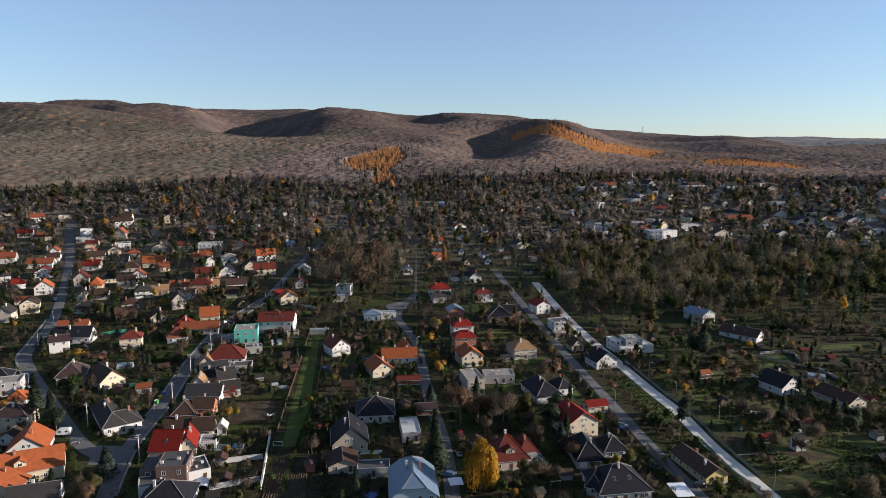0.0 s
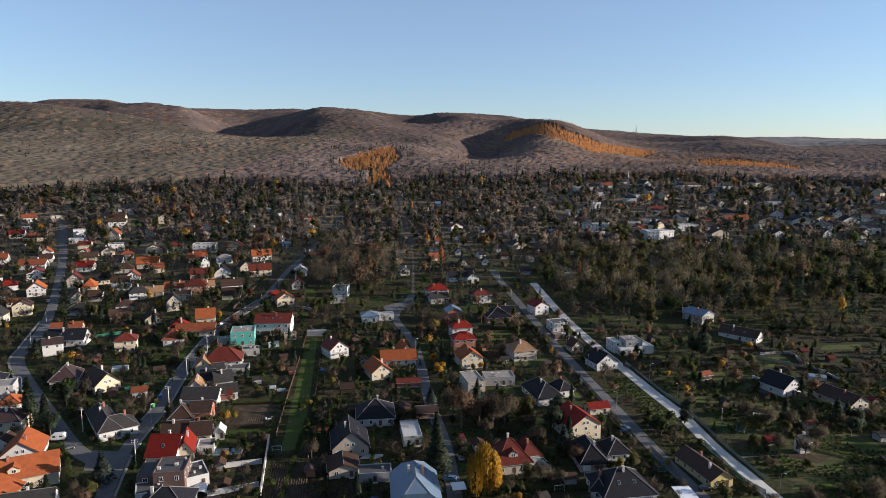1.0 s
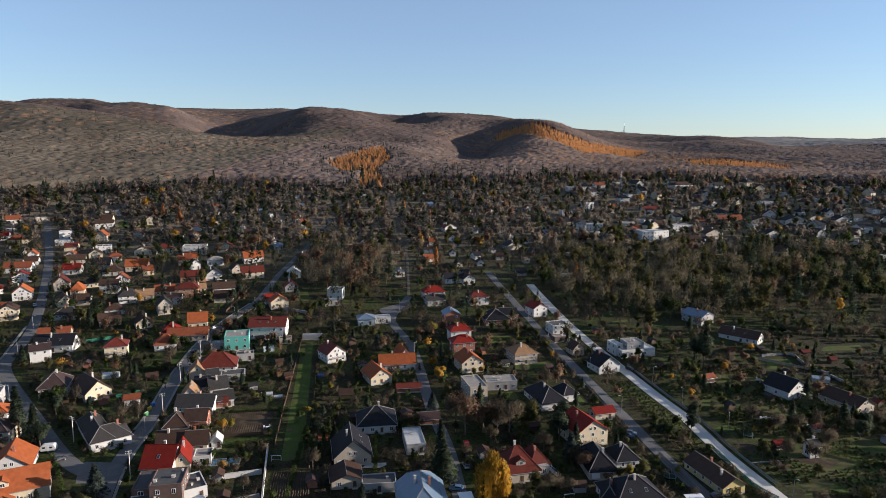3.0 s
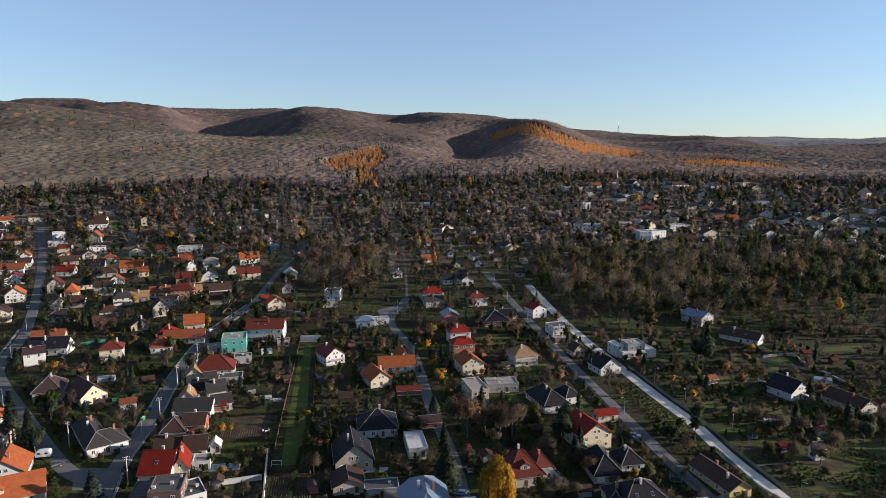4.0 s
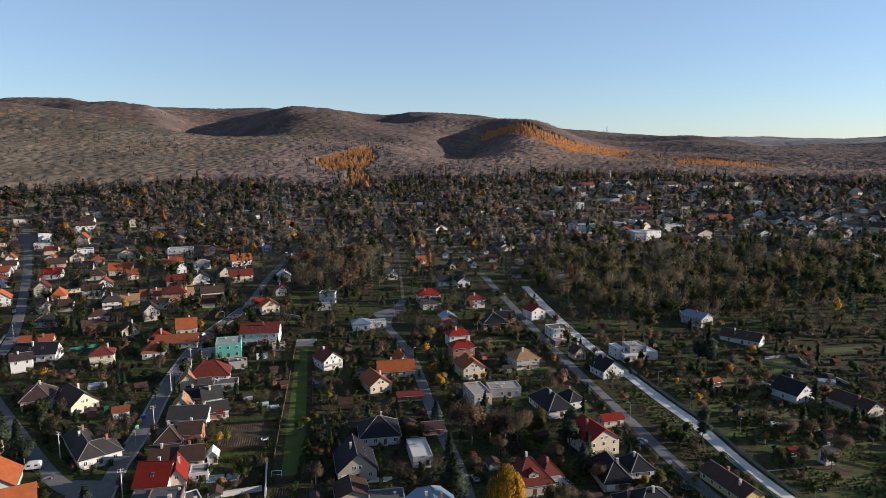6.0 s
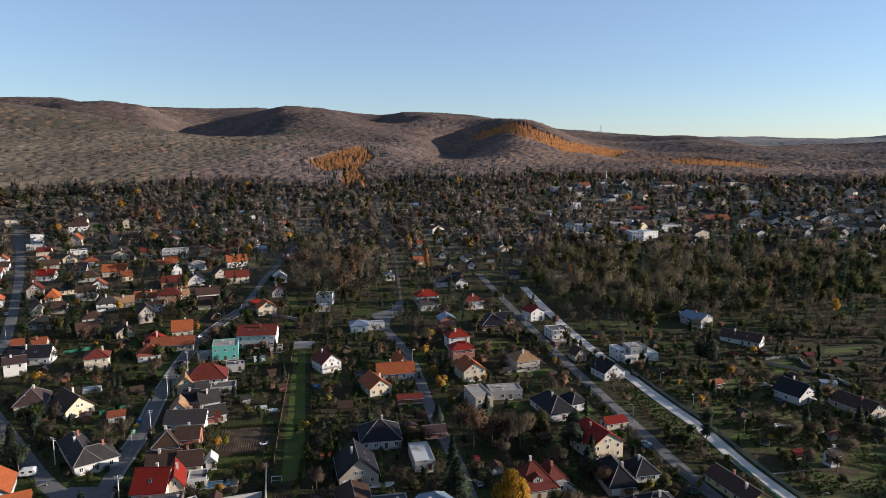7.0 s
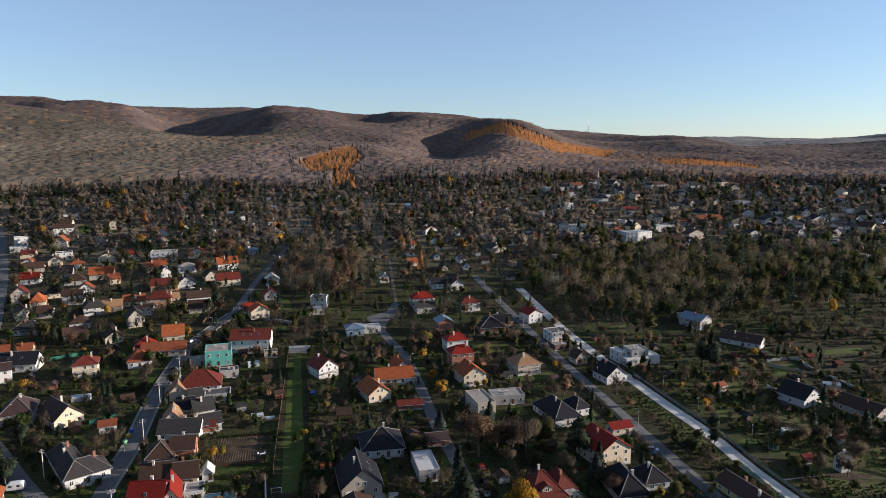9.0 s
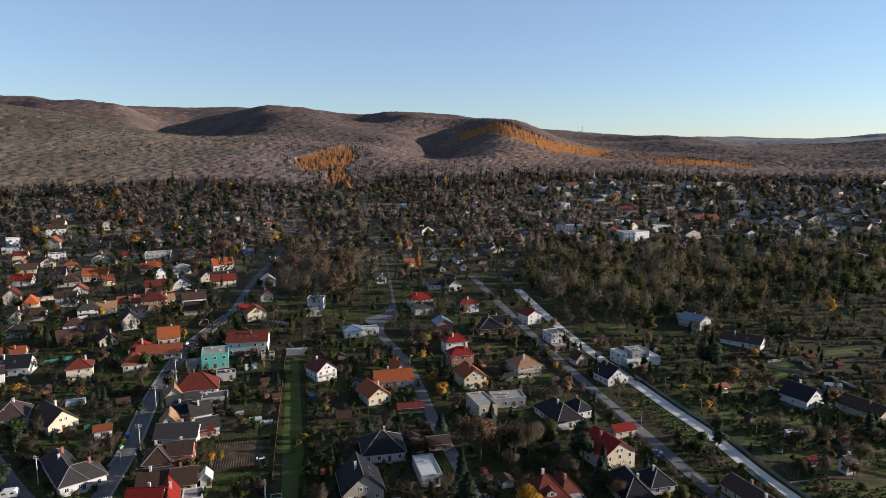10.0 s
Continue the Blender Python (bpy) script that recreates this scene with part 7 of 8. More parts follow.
tree("ygreen", -77.3, 543.0, 1.23)
tree("ygreen", -90.1, 515.6, 1.23)
tree("olive", 153.5, 559.4, 1.50)
tree("olive", 155.8, 550.2, 1.38)
tree("gold", 30.3, 237.1, 0.67)
tree("shrub", -51.7, 185.3, 1.15)
tree("thuja", -113.6, 231.1, 1.00)
tree("thuja", -38.5, 285.5, 1.25)
tree("thuja", -36.9, 278.6, 1.25)
tree("thuja", -10.1, 290.5, 1.00)
tree("thuja", -11.7, 300.1, 1.00)
tree("thuja", -40.8, 246.4, 1.00)
tree("thuja", -40.4, 239.4, 1.00)
tree("thuja", -40.7, 253.2, 1.00)
tree("thuja", -40.6, 234.2, 1.00)
tree("thuja", -12.2, 279.8, 1.00)
tree("thuja", -20.7, 276.0, 1.00)
tree("shrub", -16.9, 274.2, 1.15)
tree("shrub", -22.7, 269.4, 1.15)
tree("olive", -100.5, 176.3, 0.88)
tree("bare", -102.0, 171.7, 1.00)
tree("rust", -98.9, 170.3, 0.78)
tree("green", -120.5, 177.2, 0.83)
tree("green", -119.6, 179.7, 0.67)
tree("gold", -70.3, 200.5, 0.53)
tree("green", -75.4, 207.6, 0.67)
tree("green", -76.4, 203.5, 0.50)
tree("ygreen", 71.7, 200.3, 0.46)
tree("rust", 70.7, 189.4, 0.33)
tree("olive", 52.4, 196.6, 0.62)
tree("ygreen", 55.9, 199.7, 0.62)
tree("gold", 20.7, 178.0, 0.53)
tree("bare", -15.7, 205.7, 0.62)
tree("pine", -113.2, 267.7, 0.6)
tree("bare", -122.7, 298.8, 1.25)
tree("pine", -142.9, 241.9, 0.9)
tree("spruce", -185.6, 356.7, 0.7)
tree("pine", 92.4, 238.6, 0.75)
tree("pine", 79.5, 226.9, 0.6)
tree("spruce", 128.1, 312.4, 1.0)
tree("spruce", -2.6, 206.1, 0.9)
tree("spruce", 42.6, 215.2, 0.75)
tree("green", -79.4, 284.3, 0.8)
tree("spruce", -82.3, 267.8, 0.5)
tree("gold", -2.5, 282.3, 0.8)
tree("bare", 115.7, 241.5, 0.9)
tree("bare", 120.5, 208.4, 1.2)
tree("bare", 128.4, 215.5, 1.1)
tree("bare", 133.0, 298.1, 0.9)
tree("rust", 143.4, 304.8, 0.7)
tree("spruce", 131.1, 236.3, 0.35)


# ---- woods ----
RNG = np.random.default_rng(11)


def clear_of(x, y, gap=1.5, roads=1.5):
    ok = np.ones(len(x), bool)
    for hx, hy, turn, w, d in FOOT:
        c, s = math.cos(radians(turn)), math.sin(radians(turn))
        u, v = (x - hx) * c + (y - hy) * s, -(x - hx) * s + (y - hy) * c
        ok &= (np.abs(u) > w / 2 + gap) | (np.abs(v) > d / 2 + gap)
    for q, width in ROAD_LINES:
        near = np.full(len(x), 1e9)
        for k in range(0, len(q)):
            near = np.minimum(near, (x - q[k, 0]) ** 2 + (y - q[k, 1]) ** 2)
        ok &= near > (width / 2 + roads + 1) ** 2
    return ok


def dome(rng, sides, shape):
    """A rough shell of a crown of unit height and width: uneven rings under a tip."""
    rings = ((0.62, 0.22), (0.14, 0.47)) if shape == "cone" else ((0.82, 0.30), (0.30, 0.48))
    v = [(rng.normal() * 0.05, rng.normal() * 0.05, 0.97)]
    for n, (z, r) in enumerate(rings):
        for k in range(sides):
            a = 2 * math.pi * (k + 0.5 * n + rng.uniform(-0.2, 0.2)) / sides
            q = r * rng.uniform(0.8, 1.2)
            v.append((q * math.cos(a), q * math.sin(a), z + rng.uniform(-0.1, 0.1)))
    f = [(0, 1 + k, 1 + (k + 1) % sides) for k in range(sides)]
    for k in range(sides):
        a, b, c, d = 1 + k, 1 + (k + 1) % sides, 1 + sides + k, 1 + sides + (k + 1) % sides
        f += [(a, c, b), (b, c, d)]
    return np.array(v), np.array(f)


def wood(name, label, category, x, y, tall, wide, leaf, n, size, shape="round", templates=6, seed=1, under_base=0.1, sides=0, soft=0.0, vary=0.0):
    """Many trees as one mesh. Each is a crown of small leaf clumps over a thin trunk; with sides, round a rough inner shell."""
    rng = np.random.default_rng(seed)
    N = len(x)
    pick = rng.integers(0, templates, N)
    ang = rng.uniform(0, 2 * np.pi, N)
    hs = tall * (rng.uniform(0.78, 1.16, N) if not sides else rng.uniform(0.84, 1.14, N) if shape != "closed" else rng.uniform(0.92, 1.08, N))
    ws = wide * rng.uniform(0.75, 1.25, N)
    if vary:   # young and old trees side by side
        age = np.exp(rng.normal(0, vary, N)).clip(0.45, 1.75)
        hs, ws = hs * age, ws * age ** 0.8
    z = ground(x, y)
    made = []
    for k in range(templates):
        pts = crown_points(n, rng, shape)
        if shape == "closed":   # crowns grown into one another: only the twigs on top stand out
            pts[:, 2] = 0.72 + 0.36 * pts[:, 2]
        pts[:, 2] = under_base + (1 - under_base) * pts[:, 2]
        grown = np.full((n, 1), size)
        if not sides:
            core = max(3, n // 3)   # a few large clumps fill the middle, the small ones fray the outline
            pts[:core] = (pts[:core] - [0, 0, 0.5]) * [0.62, 0.62, 0.7] + [0, 0, 0.46]
            grown[:core] *= 2.3
        tv, tf = twig_tris(pts * np.array([wide, wide, tall]), size * 3.4, size * 0.24, rng, tall * 0.15) if leaf in (L_BARE, L_COPSE) and n > 100 else scatter_tris(pts * np.array([wide, wide, tall]), grown, rng, (1, 1, 0.7) if shape == "cone" else (1, 1, 1))
        tv = np.concatenate([tv / np.array([wide, wide, tall]), [[-0.02, 0, -0.05], [0.02, 0, -0.05], [0, 0, 0.6]]])
        tf = np.arange(len(tv)).reshape(-1, 3)
        if sides:
            dv, df = dome(rng, sides, shape)
            shrink = 0.92 if n < 20 else 0.72
            dv = dv * [shrink, shrink, shrink * (1 - under_base)] + [0, 0, under_base]
            tf = np.concatenate([tf, df + len(tv)])
            tv = np.concatenate([tv, dv])
        nv = tv - np.array([0, 0, 0.25])
        nv = nv / (np.linalg.norm(nv, axis=1, keepdims=True) + 1e-6) + rng.normal(size=nv.shape) * (0.12 if shape == "closed" else 0.26) + np.array([0.0, 0.0, 0.1 if shape == "closed" else 0.3])
        made.append((tv, tf, nv / np.linalg.norm(nv, axis=1, keepdims=True)))
    slope = np.stack([(ground(x - 12, y) - ground(x + 12, y)) / 24, (ground(x, y - 12) - ground(x, y + 12)) / 24, np.ones(N)], -1) * (2.0 if shape == "closed" else soft)
    vs, fs, ns, base = [], [], [], 0
    for k, (tv, tf, nv) in enumerate(made):
        m = pick == k
        c, s = np.cos(ang[m])[:, None], np.sin(ang[m])[:, None]
        X, Y = tv[None, :, 0] * ws[m][:, None], tv[None, :, 1] * ws[m][:, None]
        V = np.stack([X * c - Y * s + x[m][:, None], X * s + Y * c + y[m][:, None], tv[None, :, 2] * hs[m][:, None] + z[m][:, None]], -1)
        NV = np.stack([nv[None, :, 0] * c - nv[None, :, 1] * s, nv[None, :, 0] * s + nv[None, :, 1] * c, np.repeat(nv[None, :, 2], m.sum(), 0)], -1)
        NV = NV + slope[m][:, None, :]
        F = tf[None] + (base + np.arange(m.sum()) * len(tv))[:, None, None]
        base += m.sum() * len(tv)
        vs.append(V.reshape(-1, 3))
        ns.append(NV.reshape(-1, 3))
        fs.append(F.reshape(-1, 3))
    ob = new(name, tris(name, np.concatenate(vs), np.concatenate(fs), leaf, normals=np.concatenate(ns)))
    return tagged(ob, label, category, kind="stuff")


def even_grid(rings, az0, az1, seed):
    """A shaken grid over part of a circle, wider spaced ring by ring: (from, to, step)."""
    rng = np.random.default_rng(seed)
    xs, ys = [], []
    for d0, d1, step in rings:
        gx, gy = np.meshgrid(np.arange(-d1, d1, step), np.arange(0, d1, step))
        gx, gy = gx.ravel() + rng.uniform(-0.5, 0.5, gx.size) * step, gy.ravel() + rng.uniform(-0.5, 0.5, gx.size) * step
        d, az = np.hypot(gx, gy), np.degrees(np.arctan2(gx, gy))
        k = (d >= d0) & (d < d1) & (az > az0) & (az < az1)
        xs.append(gx[k])
        ys.append(gy[k])
    return np.concatenate(xs), np.concatenate(ys)


def lumps(x, y, size, seed=0.0):
    return 0.5 + 0.25 * (np.sin(x / size + seed) * np.sin(y / size * 1.3 + 2 * seed) + np.sin((x + y) / size * 0.57 + 3 * seed) * np.sin((x - y) / size * 0.71 + seed) * 1.0)


EDGE_X = [-795, -431, -379, -304, -220, -119, -23, 81, 154, 302, 416, 487, 909]
EDGE_Y = [534, 638, 682, 716, 752, 744, 784, 795, 824, 841, 784, 727, 636]

DARK_STAND = [(-150, 840), (-165, 1040), (-85, 1150), (-40, 1100), (-30, 742), (-74, 693), (-100, 770)]


def larch_share(x, y):
    """How far larches rule the wood, stand by stand."""
    return (inside(x, y, [(-139, 909), (-119, 969), (-75, 1090), (-53, 935), (-68, 848), (-56, 780), (-70, 733), (-83, 754), (-86, 845), (-109, 826)]) * 0.95
              + inside(x, y, [(135, 1400), (165, 1460), (214, 1330), (240, 1262), (300, 1240), (470, 1420), (420, 1260), (363, 1170), (244, 1040), (215, 1130), (175, 1270)]) * 1.25
              + inside(x, y, [(447, 1150), (515, 1149), (544, 993), (510, 930), (417, 927), (372, 934)]) * 0.6
            + inside(x, y, [(110, 1000), (165, 1440), (480, 1430), (560, 1010), (380, 915), (170, 930)]) * 0.16)


def needle_zone(x, y):
    return np.clip(1.25 * larch_share(x, y) - 0.25 + 0.35 * inside(x, y, DARK_STAND), 0, 1)


def canopy_sheet(name, label, d0, d1, cell, fine, tall, mats, kind_of, az0=-46, az1=50, edge=True, seed=1, depth=0.36):
    """Crowns grown into one another: a sheet with a dome over every tree, on the lie of the land, which runs out at the wood's edge."""
    rng = np.random.default_rng(seed)
    half = d1 * math.sin(radians(max(-az0, az1))) + 2 * cell
    nx, ny = int(2 * half / cell) + 4, int(d1 / cell) + 4
    cx = -half + (np.arange(nx)[:, None] + 0.5 + rng.uniform(-0.45, 0.45, (nx, ny))) * cell
    cy = (np.arange(ny)[None, :] + 0.5 + rng.uniform(-0.45, 0.45, (nx, ny))) * cell
    ch = tall * rng.uniform(0.95, 1.05, (nx, ny))
    cr = cell * rng.uniform(0.85, 1.25, (nx, ny))
    m, n = int(2 * half / fine) + 1, int(d1 / fine) + 1
    gx, gy = np.meshgrid(-half + np.arange(m) * fine, np.arange(n) * fine, indexing="ij")
    gx = gx + rng.uniform(-0.3, 0.3, gx.shape) * fine
    gy = gy + rng.uniform(-0.3, 0.3, gx.shape) * fine
    d, az = np.hypot(gx, gy), np.degrees(np.arctan2(gx, gy))
    use = (d > d0 - fine * 2) & (d < d1 + fine) & (az > az0) & (az < az1)
    behind = gy - np.interp(gx, EDGE_X, EDGE_Y) if edge else np.full(gx.shape, 99.0)
    use &= behind > 4
    index = np.full(gx.shape, -1)
    index[use] = np.arange(use.sum())
    x, y = gx[use], gy[use]
    i, j = ((x + half) / cell).astype(int), (y / cell).astype(int)
    best, owner_x, owner_y = np.zeros(len(x)), x.copy(), y.copy()
    for a in (-1, 0, 1):
        for b in (-1, 0, 1):
            p, q = np.clip(i + a, 0, nx - 1), np.clip(j + b, 0, ny - 1)
            r2 = ((x - cx[p, q]) ** 2 + (y - cy[p, q]) ** 2) / cr[p, q] ** 2
            h = ch[p, q] * (1 - depth * r2)
            up = h > best
            best, owner_x, owner_y = np.where(up, h, best), np.where(up, cx[p, q], owner_x), np.where(up, cy[p, q], owner_y)
    best = (best + rng.normal(0, 0.040 * tall, len(x))) * (1 - 0.6 * needle_zone(x, y))
    z = ground(x, y) + best * np.clip(behind[use] / 30, 0.15, 1)
    quad = np.stack([index[:-1, :-1], index[1:, :-1], index[1:, 1:], index[:-1, 1:]], -1).reshape(-1, 4)
    quad = quad[(quad >= 0).all(1)]
    me = tris(name, np.stack([x, y, z], -1), np.concatenate([quad[:, [0, 1, 2]], quad[:, [0, 2, 3]]]), mats[0])
    for extra in mats[1:]:
        me.materials.append(extra)
    kinds = kind_of(owner_x, owner_y)[quad[:, 0]]
    me.polygons.foreach_set("material_index", np.concatenate([kinds, kinds]).astype(np.int32))
    tagged(new(name, me), label, "woods", kind="stuff")


def wood_kind(x, y):
    """0 beech, 1 rust oak, 2 grey oak of the front spur, 3 and 4 darker trees of both, by the place of the tree."""
    chance = np.abs(np.sin(x * 12.9898 + y * 78.233) * 43758.5453) % 1.0
    spur = (x < -260 + 0.25 * (y - 800)) & (y < 1330 + 0.22 * x + 60 * (lumps(x, y, 90, 5.0) - 0.5))
    dark = (chance * 7.31) % 1.0 < 0.42
    spur = np.where(spur, np.where(dark, 4, 2), np.where(dark, 3, 0))
    return np.where(chance < 0.04 + 0.12 * (lumps(x, y, 80, 4.0) > 0.6) + 0.34 * ((x > 110) & (x < 620) & (y < 1250) & (lumps(x, y, 35, 1.4) > 0.45)), 1, spur)


# hill forest
x, y = even_grid([(600, 1180, 6.0), (1180, 1600, 7.0), (1600, 2480, 9.0)], -46, 50, 3)
k = y > np.interp(x, EDGE_X, EDGE_Y) + RNG.normal(0, 6, len(x))
x, y = x[k], y[k]
r = np.random.default_rng(8).uniform(0, 1, len(x))
az = np.degrees(np.arctan2(x, y))
larch_zone = larch_share(x, y)
larch_zone = larch_zone * (0.55 + 0.8 * lumps(x, y, 19, 1.0)) + 0.03 * (lumps(x, y, 45, 6.0) > 0.62)
dark_zone = inside(x, y, DARK_STAND)
conif = 0.03 + 0.14 * (lumps(x, y, 55, 2.0) > 0.66) + 0.42 * dark_zone * (lumps(x, y, 24, 3.3) > 0.42) + 0.35 * np.exp(-((x - 34) / 125) ** 2 - ((y - 846) / 57) ** 2)
is_larch = r < larch_zone
is_con = ~is_larch & (r < larch_zone + conif)
rest = ~is_larch & ~is_con
rim = y < np.interp(x, EDGE_X, EDGE_Y) + 40   # the first rows of trees show their whole crowns
far_dist = np.hypot(x, y)
sort = np.array([0, 1, 2, 0, 2])[wood_kind(x, y)]
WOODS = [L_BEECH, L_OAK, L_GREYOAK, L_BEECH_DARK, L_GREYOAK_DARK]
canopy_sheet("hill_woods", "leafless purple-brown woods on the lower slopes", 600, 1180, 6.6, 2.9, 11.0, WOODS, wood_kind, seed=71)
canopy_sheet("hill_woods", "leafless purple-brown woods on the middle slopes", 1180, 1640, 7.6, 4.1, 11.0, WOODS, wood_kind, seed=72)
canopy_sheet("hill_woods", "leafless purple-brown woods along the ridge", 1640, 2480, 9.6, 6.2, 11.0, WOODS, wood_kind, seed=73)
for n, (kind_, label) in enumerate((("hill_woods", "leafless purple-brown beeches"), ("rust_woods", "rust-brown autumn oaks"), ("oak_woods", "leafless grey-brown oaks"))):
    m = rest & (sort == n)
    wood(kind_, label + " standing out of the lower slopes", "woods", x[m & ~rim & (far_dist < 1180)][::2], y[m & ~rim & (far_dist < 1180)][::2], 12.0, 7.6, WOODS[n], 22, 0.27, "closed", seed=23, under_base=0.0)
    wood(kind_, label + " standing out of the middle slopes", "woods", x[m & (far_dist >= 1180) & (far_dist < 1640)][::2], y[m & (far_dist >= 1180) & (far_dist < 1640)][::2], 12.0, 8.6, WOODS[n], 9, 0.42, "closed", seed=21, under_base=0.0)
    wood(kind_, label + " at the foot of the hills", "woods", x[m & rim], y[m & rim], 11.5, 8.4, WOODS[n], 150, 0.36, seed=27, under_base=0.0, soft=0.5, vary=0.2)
wood("larch_woods", "orange larch stands glowing on the hillside", "woods", x[is_larch], y[is_larch], 12.5, 8.0, L_LARCH, 12, 0.8, "cone", seed=23, sides=5, under_base=0.0, soft=1.2)
wood("spruce_woods", "dark green conifers along the foot of the hills", "woods", x[is_con], y[is_con], 13, 5.6, L_SPRUCE, 12, 0.9, "cone", seed=24, sides=5, under_base=0.0)
# the far ridge takes the haze-tinted twig colour
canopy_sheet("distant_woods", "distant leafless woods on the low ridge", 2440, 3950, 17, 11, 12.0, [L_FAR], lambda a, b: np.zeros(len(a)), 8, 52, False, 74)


# ---- garden sheds ----
far_houses(34, [(-150, 175), (95, 170), (110, 350), (-190, 350)], ("wood", "wood", "wood", "grey", "brick"), ("grey", "brown", "brown", "mauve"), (2.4, 3.8), 8.5, "garden sheds", name="shed")
far_houses(12, [(110, 190), (190, 200), (190, 330), (110, 330)], ("wood", "wood", "grey"), ("grey", "darkred", "brown"), (2.4, 3.8), 12, "garden sheds", name="shed")


# ---- garden trees and scrub ----
def jitter_grid(x0, x1, y0, y1, step, seed):
    rng = np.random.default_rng(seed)
    gx, gy = np.meshgrid(np.arange(x0, x1, step), np.arange(y0, y1, step))
    return (gx + rng.uniform(-0.5, 0.5, gx.shape) * step).ravel(), (gy + rng.uniform(-0.5, 0.5, gy.shape) * step).ravel()


def in_sight(x, y):
    az = np.degrees(np.arctan2(x + 12, y - 10))
    return (az > -40) & (az < 46)


def off_plots(x, y):
    ok = np.ones(len(x), bool)
    for c in OPEN_PLOTS:
        ok &= ~inside(x, y, c)
    return ok


CENTRE_WOOD = [(-86, 420), (-60, 412), (-28, 425), (-40, 575), (-95, 545)]
RIGHT_WOOD = [(66, 425), (75, 470), (110, 545), (245, 535), (205, 400), (190, 375), (120, 372)]
DARK_WOOD = [(195, 395), (300, 415), (420, 560), (240, 545)]

# boundaries of the long garden plots: hedges and fences that run back from the streets
PLOT = random.Random(13)
PLOT_LINES = []
for y0 in (186, 203, 222, 243, 262, 281, 303):
    PLOT_LINES.append([(-84 - (y0 - 186) * 0.16, y0), (-62 + PLOT.uniform(-3, 3), y0 + 5)])
for y0 in (182, 214, 238, 262, 300, 330):
    PLOT_LINES.append([(8, y0), (50 + PLOT.uniform(-4, 4), y0 + 4)])
for y0 in (232, 258, 286, 312, 344):
    PLOT_LINES.append([(-150 + PLOT.uniform(-4, 4), y0 - 6), (-116, y0 + 6)])
for x0 in (-47, -34, -22):
    PLOT_LINES.append([(x0, 178), (x0 - 3, 232)])
    PLOT_LINES.append([(x0 - 2, 262), (x0 - 5, 312)])
for x0, y0 in ((112, 190), (128, 215), (118, 250), (140, 278), (165, 240), (150, 310)):
    PLOT_LINES.append([(x0, y0), (x0 + 26, y0 - 20)])
for n, line in enumerate(PLOT_LINES):
    q, _ = along(line, 1.0)
    ok = clear_of(q[:, 0], q[:, 1], 0.8, 0.5)
    if ok.mean() < 0.75:
        continue
    if n % 3 == 2:
        garden_fence(line, 1.3, ("wood", "steel")[n % 2], ("weathered wooden fence between two gardens", "low grey wire fence between two gardens")[n % 2])
    else:
        hedge(line, PLOT.uniform(1.2, 2.0), PLOT.uniform(0.9, 1.4), PLOT.choice(("dark green hedge between two garden plots", "uneven green hedge along a garden boundary")))

# near gardens: trees and shrubs as things
gx, gy = jitter_grid(-240, 260, 150, 236, 7.0, 31)
k = in_sight(gx, gy) & (np.hypot(gx, gy) > 150) & clear_of(gx, gy, 1.8, 1.0) & off_plots(gx, gy)
gx, gy = gx[k], gy[k]
GR = random.Random(77)
THICK = lumps(gx, gy, 11, 3.0)
for px_, py_, thick in zip(gx, gy, THICK):
    u = GR.random() * 0.82
    if px_ > 100:   # thickets with open grass between them
        if thick < 0.42:
            continue
        u *= 0.75
    if px_ > 100:
        if u < 0.16:
            kind, s = "bush", GR.uniform(0.6, 1.5)
        elif u < 0.30:
            kind, s = "bare", GR.uniform(0.5, 1.1)
        elif u < 0.44:
            kind, s = "olive", GR.uniform(0.3, 0.8)
        elif u < 0.52:
            kind, s = "green", GR.uniform(0.4, 0.9)
        elif u < 0.57:
            kind, s = "shrub", GR.uniform(0.7, 1.4)
        else:
            continue
    elif px_ < -25:
        if u < 0.28:
            kind, s = "bush", GR.uniform(0.6, 1.2)
        elif u < 0.42:
            kind, s = "bare", GR.uniform(0.45, 0.8)
        elif u < 0.55:
            kind, s = "shrub", GR.uniform(0.7, 1.3)
        elif u < 0.62:
            kind, s = "green", GR.uniform(0.5, 0.9)
        elif u < 0.66:
            kind, s = "thuja", GR.uniform(0.8, 1.4)
        elif u < 0.69:
            kind, s = "spruce", GR.uniform(0.4, 0.7)
        elif u < 0.73:
            kind, s = "olive", GR.uniform(0.4, 0.7)
        else:
            continue
    else:
        if u < 0.22:
            kind, s = "bush", GR.uniform(0.7, 1.3)
        elif u < 0.40:
            kind, s = "bare", GR.uniform(0.5, 0.9)
        elif u < 0.54:
            kind, s = "shrub", GR.uniform(0.7, 1.4)
        elif u < 0.62:
            kind, s = "green", GR.uniform(0.5, 0.9)
        elif u < 0.67:
            kind, s = "thuja", GR.uniform(0.8, 1.4)
        elif u < 0.72:
            kind, s = "spruce", GR.uniform(0.4, 0.75)
        elif u < 0.78:
            kind, s = "olive", GR.uniform(0.4, 0.8)
        else:
            continue
    tree(kind, px_, py_, s)

